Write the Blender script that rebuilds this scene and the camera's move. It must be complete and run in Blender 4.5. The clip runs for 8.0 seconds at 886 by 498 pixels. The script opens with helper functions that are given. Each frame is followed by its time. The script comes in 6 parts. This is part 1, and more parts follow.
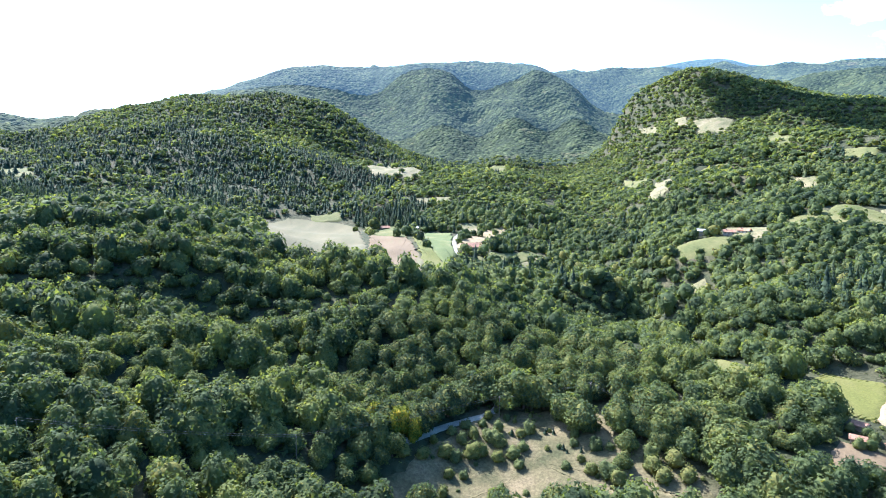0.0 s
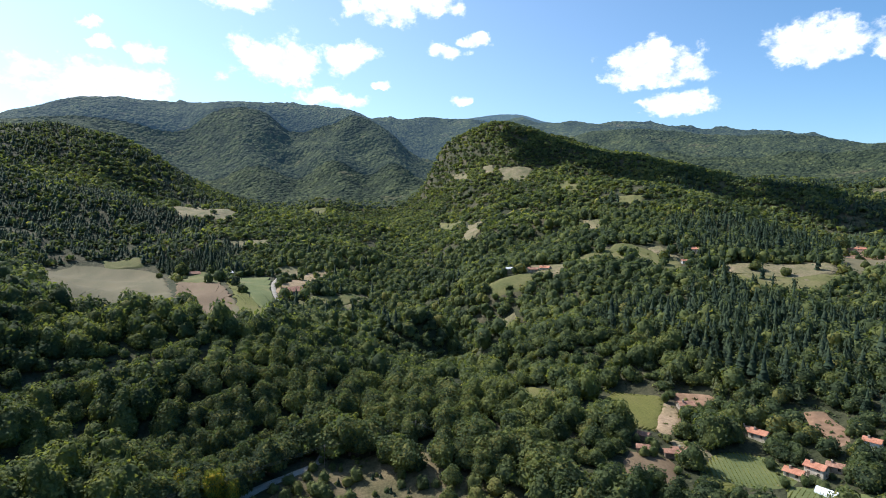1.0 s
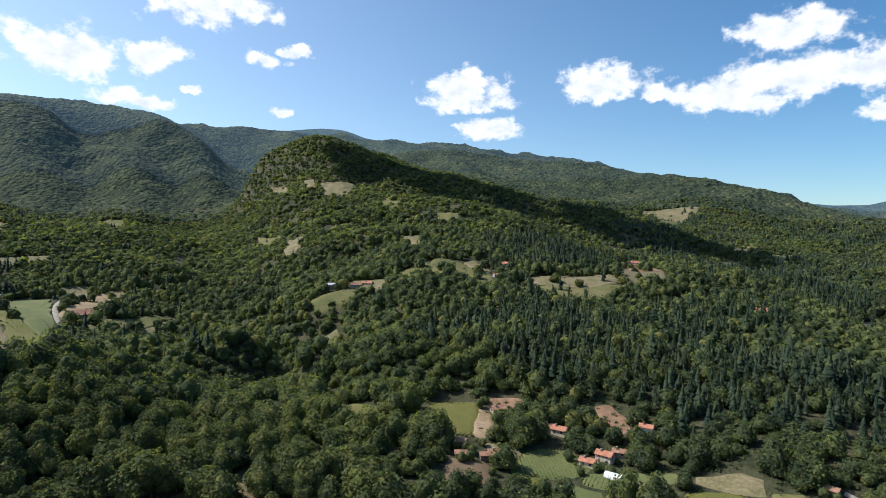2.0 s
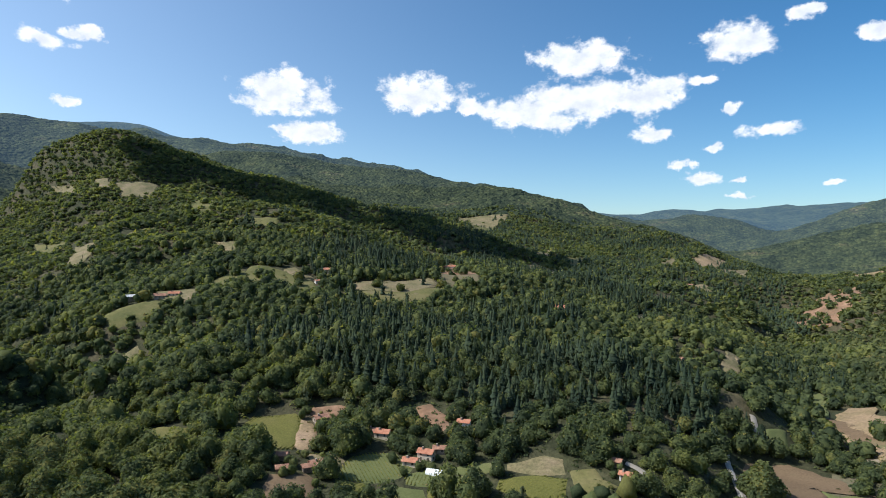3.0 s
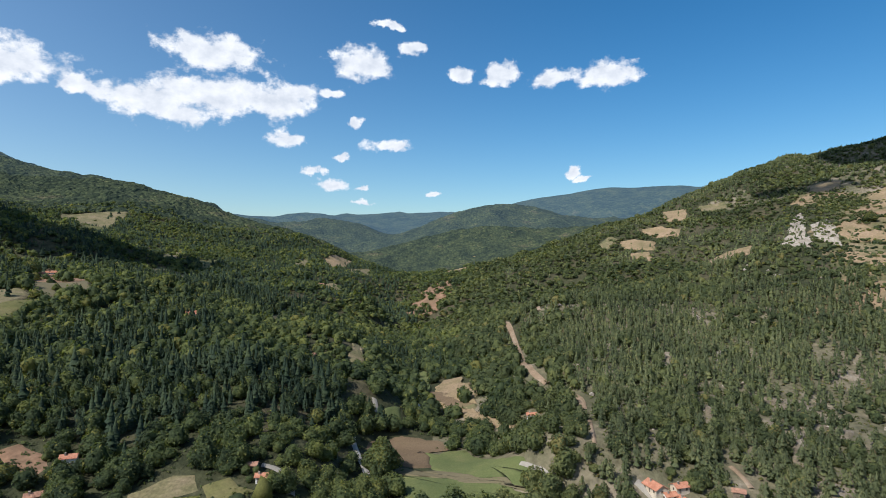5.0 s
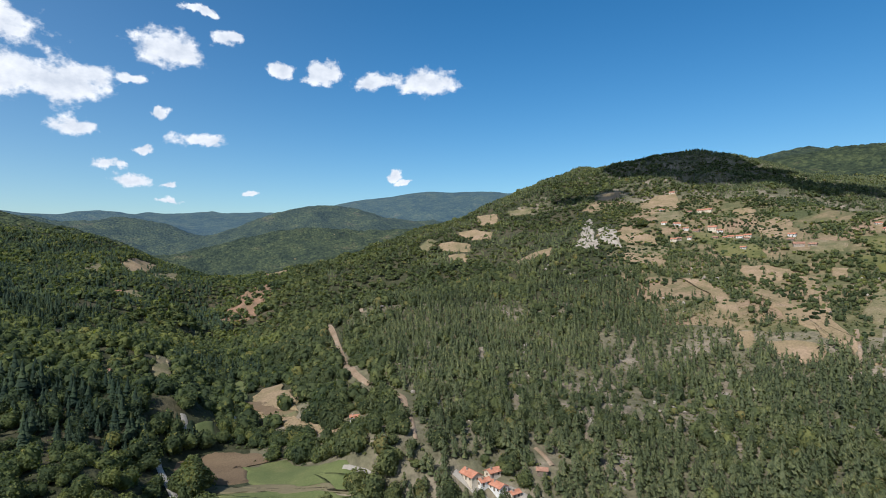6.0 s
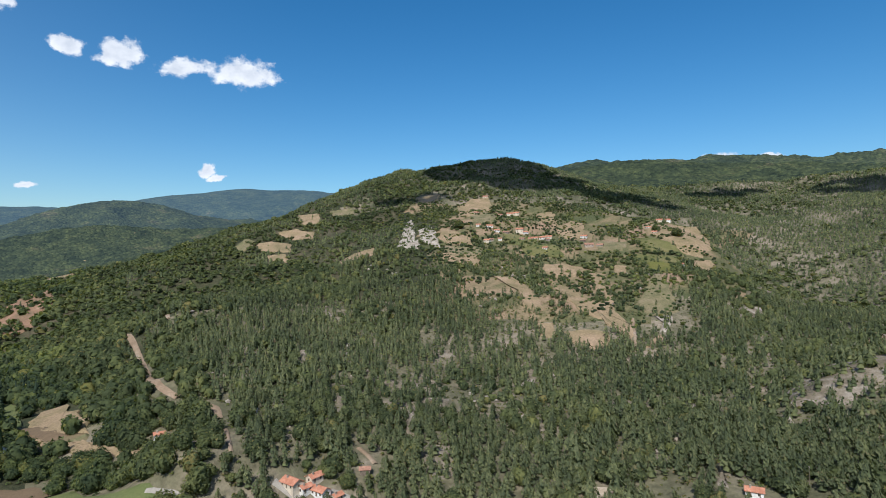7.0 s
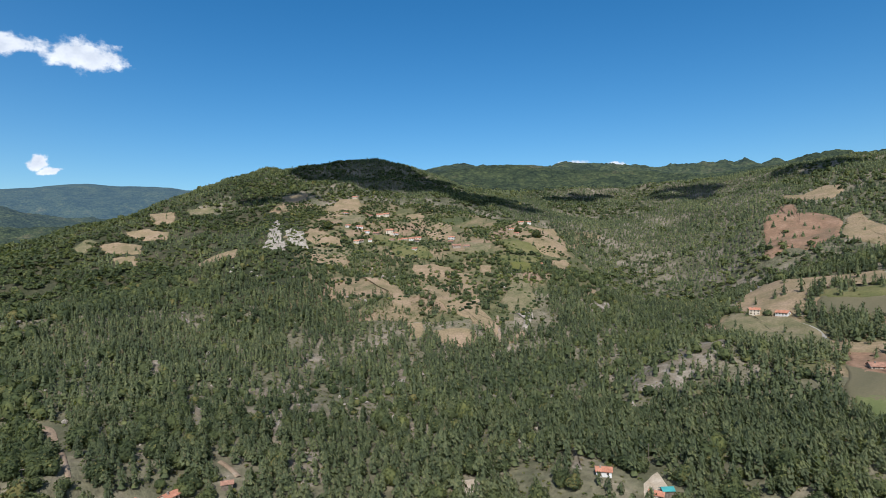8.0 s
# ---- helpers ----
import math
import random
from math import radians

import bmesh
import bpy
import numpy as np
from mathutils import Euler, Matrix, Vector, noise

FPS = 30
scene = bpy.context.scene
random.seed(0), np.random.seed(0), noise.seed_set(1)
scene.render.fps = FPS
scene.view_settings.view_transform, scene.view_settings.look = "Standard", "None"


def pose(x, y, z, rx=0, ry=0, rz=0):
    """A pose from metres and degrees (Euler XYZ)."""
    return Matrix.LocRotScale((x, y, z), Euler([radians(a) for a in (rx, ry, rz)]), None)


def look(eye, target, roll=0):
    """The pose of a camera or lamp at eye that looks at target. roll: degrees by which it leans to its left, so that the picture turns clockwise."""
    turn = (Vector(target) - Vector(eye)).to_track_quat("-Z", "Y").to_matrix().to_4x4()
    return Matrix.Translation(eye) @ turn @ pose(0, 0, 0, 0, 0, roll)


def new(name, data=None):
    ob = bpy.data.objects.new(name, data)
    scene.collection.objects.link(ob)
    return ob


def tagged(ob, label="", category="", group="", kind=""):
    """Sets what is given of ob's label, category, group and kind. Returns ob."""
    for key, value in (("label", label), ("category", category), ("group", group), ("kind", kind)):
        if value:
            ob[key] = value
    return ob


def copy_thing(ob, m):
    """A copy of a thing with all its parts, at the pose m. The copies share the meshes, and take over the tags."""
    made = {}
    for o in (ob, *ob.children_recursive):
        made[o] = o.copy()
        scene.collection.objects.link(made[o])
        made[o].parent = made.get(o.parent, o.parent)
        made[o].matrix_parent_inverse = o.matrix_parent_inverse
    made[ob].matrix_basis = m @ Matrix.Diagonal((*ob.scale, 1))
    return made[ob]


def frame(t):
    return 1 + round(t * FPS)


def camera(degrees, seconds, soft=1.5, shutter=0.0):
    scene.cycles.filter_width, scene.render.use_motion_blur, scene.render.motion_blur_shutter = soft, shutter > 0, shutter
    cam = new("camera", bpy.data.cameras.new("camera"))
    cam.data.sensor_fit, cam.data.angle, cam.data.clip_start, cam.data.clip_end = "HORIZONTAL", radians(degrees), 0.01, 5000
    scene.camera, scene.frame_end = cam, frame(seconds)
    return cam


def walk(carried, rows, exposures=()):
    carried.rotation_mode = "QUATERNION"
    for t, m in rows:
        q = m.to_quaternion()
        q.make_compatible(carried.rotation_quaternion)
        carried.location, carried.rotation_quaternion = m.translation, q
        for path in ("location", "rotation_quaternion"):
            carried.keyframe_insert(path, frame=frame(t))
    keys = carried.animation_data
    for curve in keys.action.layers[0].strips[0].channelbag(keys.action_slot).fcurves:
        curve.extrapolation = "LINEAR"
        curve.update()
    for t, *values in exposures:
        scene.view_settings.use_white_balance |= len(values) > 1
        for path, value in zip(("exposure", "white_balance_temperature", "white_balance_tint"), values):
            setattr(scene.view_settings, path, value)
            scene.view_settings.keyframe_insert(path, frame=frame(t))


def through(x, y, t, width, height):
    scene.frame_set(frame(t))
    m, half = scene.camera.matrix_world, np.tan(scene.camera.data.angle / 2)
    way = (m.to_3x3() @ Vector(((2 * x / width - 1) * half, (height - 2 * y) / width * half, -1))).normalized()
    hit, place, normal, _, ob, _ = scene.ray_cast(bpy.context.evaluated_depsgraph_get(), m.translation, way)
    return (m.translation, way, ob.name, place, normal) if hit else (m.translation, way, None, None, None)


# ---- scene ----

# ---- camera: a drone that hovers 130 m over the valley and turns where it is ----
EYE = (0.0, 0.0, 130.0)
TURN = [  # seconds, yaw, pitch, roll
    (0, 0.00, -6.68, -0.53),
    (0.5, -8.79, -4.01, -0.48),
    (1, -17.58, -2.35, -0.53),
    (1.5, -26.33, -1.27, -0.52),
    (1.7, -29.80, -0.93, -0.64),
    (2.8, -49.12, -0.08, -0.68),
    (3, -52.57, 0.13, -0.43),
    (3.5, -61.41, 0.25, -0.26),
    (4, -70.16, 0.36, -0.18),
    (4.5, -78.86, 0.45, -0.13),
    (4.7, -82.36, 0.45, -0.09),
    (5.8, -101.63, 0.56, 0.10),
    (6, -105.09, 0.62, 0.22),
    (6.5, -113.84, 0.61, 0.38),
    (7, -122.54, 0.55, 0.41),
    (7.5, -131.31, 0.54, 0.54),
    (8, -135.38, 0.53, 0.67),
]
cam = camera(75.0, 8.0, soft=0.95)
EXPOSURES = [  # seconds, stops, kelvin, tint
    (0.0, 2.15, 5500, 10), (0.3, 1.65, 5650, 10), (0.6, 1.22, 5850, 10), (1.0, 0.74, 6050, 10), (1.5, 0.54, 6200, 10), (3.0, 0.46, 6250, 10),
    (4.5, 0.33, 6250, 10), (8.0, 0.24, 6000, 10),
]
walk(cam, [(t, pose(*EYE, 90 + p, r, w)) for t, w, p, r in TURN], EXPOSURES)

# ---- daylight: high sun ahead and to the west of the first view, blue sky with fair-weather clouds ----
SUN_AZ, SUN_EL = -42.0, 47.0
world = bpy.data.worlds.new("sky")
scene.world = world
world.use_nodes = True
wn, wl = world.node_tree.nodes, world.node_tree.links
wn.clear()


def wmath(op, a, b=None, clamp=False):
    n = wn.new("ShaderNodeMath")
    n.operation, n.use_clamp = op, clamp
    for i, v in enumerate((a, b)):
        if v is None:
            continue
        if isinstance(v, (int, float)):
            n.inputs[i].default_value = v
        else:
            wl.new(v, n.inputs[i])
    return n.outputs[0]


sky = wn.new("ShaderNodeTexSky")
sky.sky_type, sky.sun_disc = "NISHITA", False
sky.sun_elevation, sky.sun_rotation = radians(SUN_EL), radians(SUN_AZ)
sky.altitude, sky.air_density, sky.dust_density, sky.ozone_density = 600, 1.0, 1.25, 2.4
coord = wn.new("ShaderNodeTexCoord")
part_xyz = wn.new("ShaderNodeSeparateXYZ")
wl.new(coord.outputs["Generated"], part_xyz.inputs[0])
az = wmath("MULTIPLY", wmath("ARCTAN2", part_xyz.outputs[0], part_xyz.outputs[1]), 180 / math.pi)
el = wmath("MULTIPLY", wmath("ARCSINE", part_xyz.outputs[2]), 180 / math.pi)
azel = wn.new("ShaderNodeCombineXYZ")
wl.new(az, azel.inputs[0])
wl.new(el, azel.inputs[1])
CLOUDS = [  # heading, height, half width, half height, all in degrees
    (35.2, 13.8, 2.2, 1.41), (37.0, 11.3, 1.9, 0.51), (1.7, 14.9, 5.5, 2.46), (8.1, 15.8, 4.0, 1.50), (-1.7, 20.1, 4.7, 1.47),
    (13.0, 20.7, 6.8, 2.13), (-13.3, 11.7, 7.0, 2.04), (-9.3, 14.6, 2.1, 1.03), (-13.3, 16.1, 1.3, 0.43), (-13.1, 14.9, 1.1, 0.51),
    (6.5, 12.1, 4.5, 0.90), (11.6, 13.2, 1.2, 0.47), (17.9, 16.5, 2.1, 0.83), (20.7, 17.6, 1.6, 0.59), (18.9, 12.0, 1.2, 0.47),
    (37.1, 14.6, 5.0, 2.17), (39.7, 11.2, 4.5, 1.22), (50.3, 14.8, 4.6, 2.11), (55.5, 13.6, 2.2, 0.92), (66.1, 17.7, 5.3, 2.08),
    (60.6, 13.4, 5.0, 1.99), (70.0, 14.2, 6.0, 2.09), (76.6, 15.1, 1.2, 0.56), (79.7, 18.1, 3.4, 1.93), (72.5, 10.9, 2.4, 0.85),
    (77.7, 9.5, 1.2, 0.39), (82.2, 10.3, 2.8, 0.69), (79.3, 12.8, 1.0, 0.64), (74.9, 7.9, 1.0, 0.40), (77.0, 6.8, 1.8, 0.75),
    (79.6, 6.4, 1.1, 0.39), (80.1, 5.1, 1.3, 0.34), (98.3, 16.6, 2.4, 0.93), (89.3, 17.3, 1.5, 0.79), (92.6, 17.2, 1.1, 0.88),
    (85.2, 19.6, 1.2, 0.91), (82.2, 21.5, 1.1, 0.46), (98.5, 16.7, 2.6, 0.97), (103.6, 16.6, 3.5, 1.60), (100.1, 8.0, 0.9, 0.69),
    (101.6, 7.2, 1.1, 0.41), (86.7, 6.0, 0.8, 0.36), (82.0, 21.5, 1.2, 0.49), (65.9, 18.0, 5.3, 2.08), (65.6, 14.1, 10.3, 1.86),
    (63.3, 12.4, 3.6, 1.34), (71.6, 15.0, 4.7, 1.17), (50.4, 15.1, 4.7, 2.03), (84.6, 19.7, 1.5, 0.87), (93.3, 17.3, 2.0, 1.19),
    (79.7, 18.1, 3.3, 1.68), (89.2, 17.4, 1.6, 0.81), (54.8, 13.6, 1.4, 0.66), (147.8, 8.1, 2.0, 0.73), (152.3, 8.3, 1.0, 0.42),
]
warp = wn.new("ShaderNodeTexNoise")
warp.inputs["Scale"].default_value, warp.inputs["Detail"].default_value, warp.inputs["Roughness"].default_value = 0.3, 7, 0.62
wl.new(azel.outputs[0], warp.inputs["Vector"])
torn = wn.new("ShaderNodeVectorMath")
torn.operation = "MULTIPLY_ADD"
wl.new(warp.outputs["Color"], torn.inputs[0])
torn.inputs[1].default_value, torn.inputs[2].default_value = (4.6, 2.6, 0), (-2.3, -1.3, 0)
ragged = wn.new("ShaderNodeVectorMath")
wl.new(azel.outputs[0], ragged.inputs[0])
wl.new(torn.outputs[0], ragged.inputs[1])
grow = None
for ca, ce, cw, ch in CLOUDS:
    v = wn.new("ShaderNodeVectorMath")
    v.operation = "MULTIPLY_ADD"
    wl.new(ragged.outputs[0], v.inputs[0])
    v.inputs[1].default_value = (1 / cw, 1 / ch, 0)
    v.inputs[2].default_value = (-ca / cw, -ce / ch, 0)
    n = wn.new("ShaderNodeVectorMath")
    n.operation = "LENGTH"
    wl.new(v.outputs[0], n.inputs[0])
    d = n.outputs["Value"]
    if grow is None:
        grow = d
    else:
        m = wn.new("ShaderNodeMath")
        m.operation = "SMOOTH_MIN"
        wl.new(grow, m.inputs[0])
        wl.new(d, m.inputs[1])
        m.inputs[2].default_value = 0.25
        grow = m.outputs[0]


def puffs(shift, scale, detail, rough=0.6):
    mv = wn.new("ShaderNodeVectorMath")
    mv.operation = "MULTIPLY_ADD"
    wl.new(azel.outputs[0], mv.inputs[0])
    mv.inputs[1].default_value = (1, 1.35, 1)
    mv.inputs[2].default_value = shift
    t = wn.new("ShaderNodeTexNoise")
    t.inputs["Scale"].default_value, t.inputs["Detail"].default_value, t.inputs["Roughness"].default_value = scale, detail, rough
    wl.new(mv.outputs[0], t.inputs["Vector"])
    return t.outputs[0]


billow = puffs((3, 0, 5), 0.42, 8)
fine = puffs((0, 7, 2), 1.6, 6)
edge = wmath("ADD", wmath("MULTIPLY", wmath("SUBTRACT", billow, 0.5), 2.0), wmath("MULTIPLY", wmath("SUBTRACT", fine, 0.5), 0.34))
mass = wmath("SUBTRACT", wmath("ADD", edge, 1.0), grow)
cover = wn.new("ShaderNodeMapRange")
cover.interpolation_type = "SMOOTHSTEP"
cover.inputs["From Min"].default_value, cover.inputs["From Max"].default_value = 0.02, 0.52
wl.new(mass, cover.inputs["Value"])
# the side of each billow that faces the sun is brighter than its far side and its flat base
lit = wmath("SUBTRACT", puffs((3.5, -0.9, 5), 0.42, 6), billow)
thick = wmath("MULTIPLY", wmath("SUBTRACT", mass, 0.35), 0.18, True)
shade = wn.new("ShaderNodeMapRange")
shade.inputs["From Min"].default_value, shade.inputs["From Max"].default_value = -0.16, 0.24
shade.inputs["To Min"].default_value, shade.inputs["To Max"].default_value = 1.0, 0.45
wl.new(wmath("ADD", lit, thick), shade.inputs["Value"])
cloud_col = wn.new("ShaderNodeMix")
cloud_col.data_type = "RGBA"
cloud_col.blend_type = "MIX"
cloud_col.inputs["A"].default_value, cloud_col.inputs["B"].default_value = (3.0, 3.5, 4.3, 1), (6.9, 7.0, 7.2, 1)
wl.new(shade.outputs[0], cloud_col.inputs["Factor"])
tint = wn.new("ShaderNodeMix")
tint.data_type = "RGBA"
wl.new(cover.outputs[0], tint.inputs["Factor"])
deep = wn.new("ShaderNodeHueSaturation")
away = wn.new("ShaderNodeMapRange")  # paler towards the sun, deeper blue away from it
away.interpolation_type = "SMOOTHSTEP"
away.inputs["From Min"].default_value, away.inputs["From Max"].default_value = 40, 156
away.inputs["To Min"].default_value, away.inputs["To Max"].default_value = 0.96, 1.36
wl.new(wmath("SUBTRACT", az, SUN_AZ), away.inputs["Value"])
wl.new(away.outputs[0], deep.inputs["Saturation"])
wl.new(wmath("SUBTRACT", 1.45, wmath("MULTIPLY", away.outputs[0], 0.45)), deep.inputs["Value"])
clean = wn.new("ShaderNodeMix")
clean.data_type, clean.blend_type = "RGBA", "MULTIPLY"
clean.inputs["Factor"].default_value, clean.inputs["B"].default_value = 1.0, (0.98, 1.02, 0.985, 1)
wl.new(sky.outputs[0], clean.inputs["A"])
wl.new(clean.outputs["Result"], deep.inputs["Color"])
wl.new(deep.outputs[0], tint.inputs["A"])
wl.new(cloud_col.outputs["Result"], tint.inputs["B"])
back = wn.new("ShaderNodeBackground")
back.inputs["Strength"].default_value = 0.122
wl.new(tint.outputs["Result"], back.inputs["Color"])
wout = wn.new("ShaderNodeOutputWorld")
wl.new(back.outputs[0], wout.inputs["Surface"])

sun = new("sun", bpy.data.lights.new("sun", "SUN"))
sun.data.energy, sun.data.angle, sun.data.color = 4.4, radians(0.53), (1.0, 0.95, 0.87)
to_sun = Vector((math.sin(radians(SUN_AZ)) * math.cos(radians(SUN_EL)), math.cos(radians(SUN_AZ)) * math.cos(radians(SUN_EL)), math.sin(radians(SUN_EL))))
sun.matrix_world = look(to_sun * 4000, (0, 0, 0))


# ---- materials ----
def material(name):
    m = bpy.data.materials.new(name)
    m.use_nodes = True
    return m, m.node_tree.nodes, m.node_tree.links, m.node_tree.nodes["Principled BSDF"]


def noise_of(nodes, links, scale, detail=4.0, rough=0.55, source="position", stretch=None):
    t = nodes.new("ShaderNodeTexNoise")
    t.inputs["Scale"].default_value, t.inputs["Detail"].default_value, t.inputs["Roughness"].default_value = scale, detail, rough
    out = nodes.new("ShaderNodeNewGeometry").outputs["Position"] if source == "position" else nodes.new("ShaderNodeTexCoord").outputs["Object"]
    if stretch:
        mp = nodes.new("ShaderNodeMapping")
        mp.inputs["Rotation"].default_value, mp.inputs["Scale"].default_value = (0, 0, radians(stretch[0])), stretch[1]
        links.new(out, mp.inputs["Vector"])
        out = mp.outputs[0]
    links.new(out, t.inputs["Vector"])
    return t.outputs[0]


def ramp(nodes, links, fac, stops):
    r = nodes.new("ShaderNodeValToRGB")
    r.color_ramp.elements[0].position, r.color_ramp.elements[0].color = stops[0][0], (*stops[0][1], 1)
    r.color_ramp.elements[1].position, r.color_ramp.elements[1].color = stops[-1][0], (*stops[-1][1], 1)
    for p, c in stops[1:-1]:
        r.color_ramp.elements.new(p).color = (*c, 1)
    links.new(fac, r.inputs[0])
    return r.outputs[0]


def blend(nodes, links, fac, a, b, kind="MIX"):
    m = nodes.new("ShaderNodeMix")
    m.data_type, m.blend_type = "RGBA", kind
    for key, v in (("Factor", fac), ("A", a), ("B", b)):
        if isinstance(v, (int, float)):
            m.inputs[key].default_value = v
        elif isinstance(v, tuple):
            m.inputs[key].default_value = (*v, 1)
        else:
            links.new(v, m.inputs[key])
    return m.outputs["Result"]


def relief(nodes, links, bsdf, value, strength, distance):
    b = nodes.new("ShaderNodeBump")
    b.inputs["Strength"].default_value, b.inputs["Distance"].default_value = strength, distance
    links.new(value, b.inputs["Height"])
    links.new(b.outputs[0], bsdf.inputs["Normal"])


def surface(name, stops, scale, fine_scale, rough=0.9, bump=0.4, depth=0.3, mottle=0.35, stretch=None):
    """A rough natural or built surface: colours by broad noise, broken by fine noise and relief."""
    m, n, l, b = material(name)
    broad = ramp(n, l, noise_of(n, l, scale, 5, 0.6, stretch=stretch), stops)
    fine = noise_of(n, l, fine_scale, 4, 0.65)
    l.new(blend(n, l, mottle, broad, ramp(n, l, fine, [(0.25, (0.25,) * 3), (0.75, (1.5,) * 3)]), "MULTIPLY"), b.inputs["Base Color"])
    b.inputs["Roughness"].default_value = rough
    b.inputs["Specular IOR Level"].default_value = 0.2
    relief(n, l, b, fine, bump, depth)
    return m


def foliage(name, dark, mid, light, accent, accent_from=0.86, through=0.3):
    """Leaves: tone by stand, by tree and by clump; waxy, with some light passing through."""
    m, n, l, b = material(name)
    g = n.new("ShaderNodeNewGeometry")
    stand = noise_of(n, l, 0.012, 3, 0.5)
    tree = noise_of(n, l, 0.11, 2, 0.5)
    mixed = n.new("ShaderNodeMath")
    mixed.operation = "ADD"
    half = n.new("ShaderNodeMath")
    half.operation = "MULTIPLY"
    half.inputs[1].default_value = 0.45
    l.new(stand, half.inputs[0])
    l.new(half.outputs[0], mixed.inputs[0])
    part_tree = n.new("ShaderNodeMath")
    part_tree.operation = "MULTIPLY"
    part_tree.inputs[1].default_value = 0.55
    l.new(tree, part_tree.inputs[0])
    l.new(part_tree.outputs[0], mixed.inputs[1])
    base = ramp(n, l, mixed.outputs[0], [(0.37, dark), (0.5, mid), (0.62, light)])
    tone = ramp(n, l, g.outputs["Random Per Island"], [(0.0, (0.66, 0.69, 0.73)), (0.5, (1.0, 1.0, 1.0)), (1.0, (1.36, 1.29, 1.08))])
    base = blend(n, l, 1.0, base, tone, "MULTIPLY")
    odd = ramp(n, l, g.outputs["Random Per Island"], [(accent_from, (0, 0, 0)), (min(accent_from + 0.06, 1), (1, 1, 1))])
    base = blend(n, l, odd, base, accent)
    clump = noise_of(n, l, 0.9, 4, 0.7)
    base = blend(n, l, 0.45, base, ramp(n, l, clump, [(0.3, (0.4, 0.43, 0.45)), (0.7, (1.45, 1.4, 1.25))]), "MULTIPLY")
    l.new(base, b.inputs["Base Color"])
    b.inputs["Roughness"].default_value = 0.7
    b.inputs["Specular IOR Level"].default_value = 0.06
    relief(n, l, b, clump, 0.5, 0.8)
    tr = n.new("ShaderNodeBsdfTranslucent")
    l.new(blend(n, l, 1.0, base, (1.5, 1.5, 0.62), "MULTIPLY"), tr.inputs["Color"])
    mx = n.new("ShaderNodeMixShader")
    mx.inputs[0].default_value = through
    l.new(b.outputs[0], mx.inputs[1])
    l.new(tr.outputs[0], mx.inputs[2])
    l.new(mx.outputs[0], n["Material Output"].inputs["Surface"])
    return m


LEAF = foliage("broad_leaves", (0.048, 0.068, 0.039), (0.088, 0.114, 0.054), (0.162, 0.182, 0.068), (0.2, 0.19, 0.064), 0.93, 0.42)
PINE = foliage("pine_needles", (0.074, 0.093, 0.056), (0.116, 0.138, 0.075), (0.168, 0.186, 0.1), (0.18, 0.15, 0.09), 0.95, 0.36)
SPRUCE = foliage("spruce_needles", (0.031, 0.05, 0.035), (0.046, 0.068, 0.044), (0.068, 0.092, 0.053), (0.07, 0.075, 0.03), 0.95, 0.28)
YELLOW_LEAF = foliage("yellowing_leaves", (0.12, 0.15, 0.03), (0.19, 0.2, 0.035), (0.29, 0.255, 0.04), (0.36, 0.28, 0.04), 0.85, 0.35)
OAK = foliage("scrub_oak_leaves", (0.058, 0.076, 0.038), (0.092, 0.112, 0.053), (0.145, 0.16, 0.068), (0.2, 0.175, 0.07), 0.94, 0.36)
CROP = foliage("crop_leaves", (0.11, 0.125, 0.03), (0.15, 0.155, 0.04), (0.19, 0.18, 0.06), (0.22, 0.18, 0.08), 0.9)
SHRUB = foliage("scrub_leaves", (0.07, 0.085, 0.03), (0.1, 0.12, 0.04), (0.15, 0.15, 0.055), (0.2, 0.15, 0.08), 0.85)
BARK = surface("bark", [(0.35, (0.09, 0.065, 0.045)), (0.65, (0.17, 0.13, 0.1))], 2.0, 9.0, 0.95, 0.6, 0.05)
GROUND = surface("forest_floor", [(0.36, (0.034, 0.040, 0.018)), (0.5, (0.054, 0.055, 0.027)), (0.64, (0.086, 0.073, 0.042))], 0.02, 0.16, 0.95, 0.9, 3.0, 0.6)
DRY_SLOPE = surface("stony_dry_slope", [(0.32, (0.08, 0.08, 0.044)), (0.5, (0.145, 0.13, 0.08)), (0.7, (0.27, 0.22, 0.165))], 0.03, 0.22, 0.95, 0.9, 2.0, 0.55)
STUBBLE = surface("stubble", [(0.35, (0.110, 0.099, 0.055)), (0.65, (0.152, 0.127, 0.074))], 0.03, 0.8, 0.95, 0.3, 0.1, 0.2, (28, (1, 0.25, 1)))
PLOUGHED = surface("ploughed_earth", [(0.35, (0.125, 0.087, 0.052)), (0.58, (0.165, 0.116, 0.07)), (0.72, (0.13, 0.128, 0.06))], 0.04, 0.9, 0.95, 0.5, 0.2, 0.3, (70, (1, 0.2, 1)))
GREEN_FIELD = surface("short_grass", [(0.35, (0.090, 0.110, 0.040)), (0.55, (0.118, 0.132, 0.049)), (0.7, (0.162, 0.155, 0.067))], 0.05, 0.9, 0.95, 0.4, 0.2, 0.3)
YELLOW_FIELD = surface("ripening_crop", [(0.3, (0.095, 0.101, 0.025)), (0.5, (0.124, 0.121, 0.032)), (0.7, (0.151, 0.135, 0.050))], 0.06, 1.1, 0.95, 0.5, 0.4, 0.4, (15, (1, 0.3, 1)))
DRY_GRASS = surface("dry_grass", [(0.3, (0.105, 0.105, 0.048)), (0.5, (0.173, 0.149, 0.078)), (0.72, (0.252, 0.194, 0.124))], 0.06, 0.6, 0.95, 0.7, 0.5, 0.6)
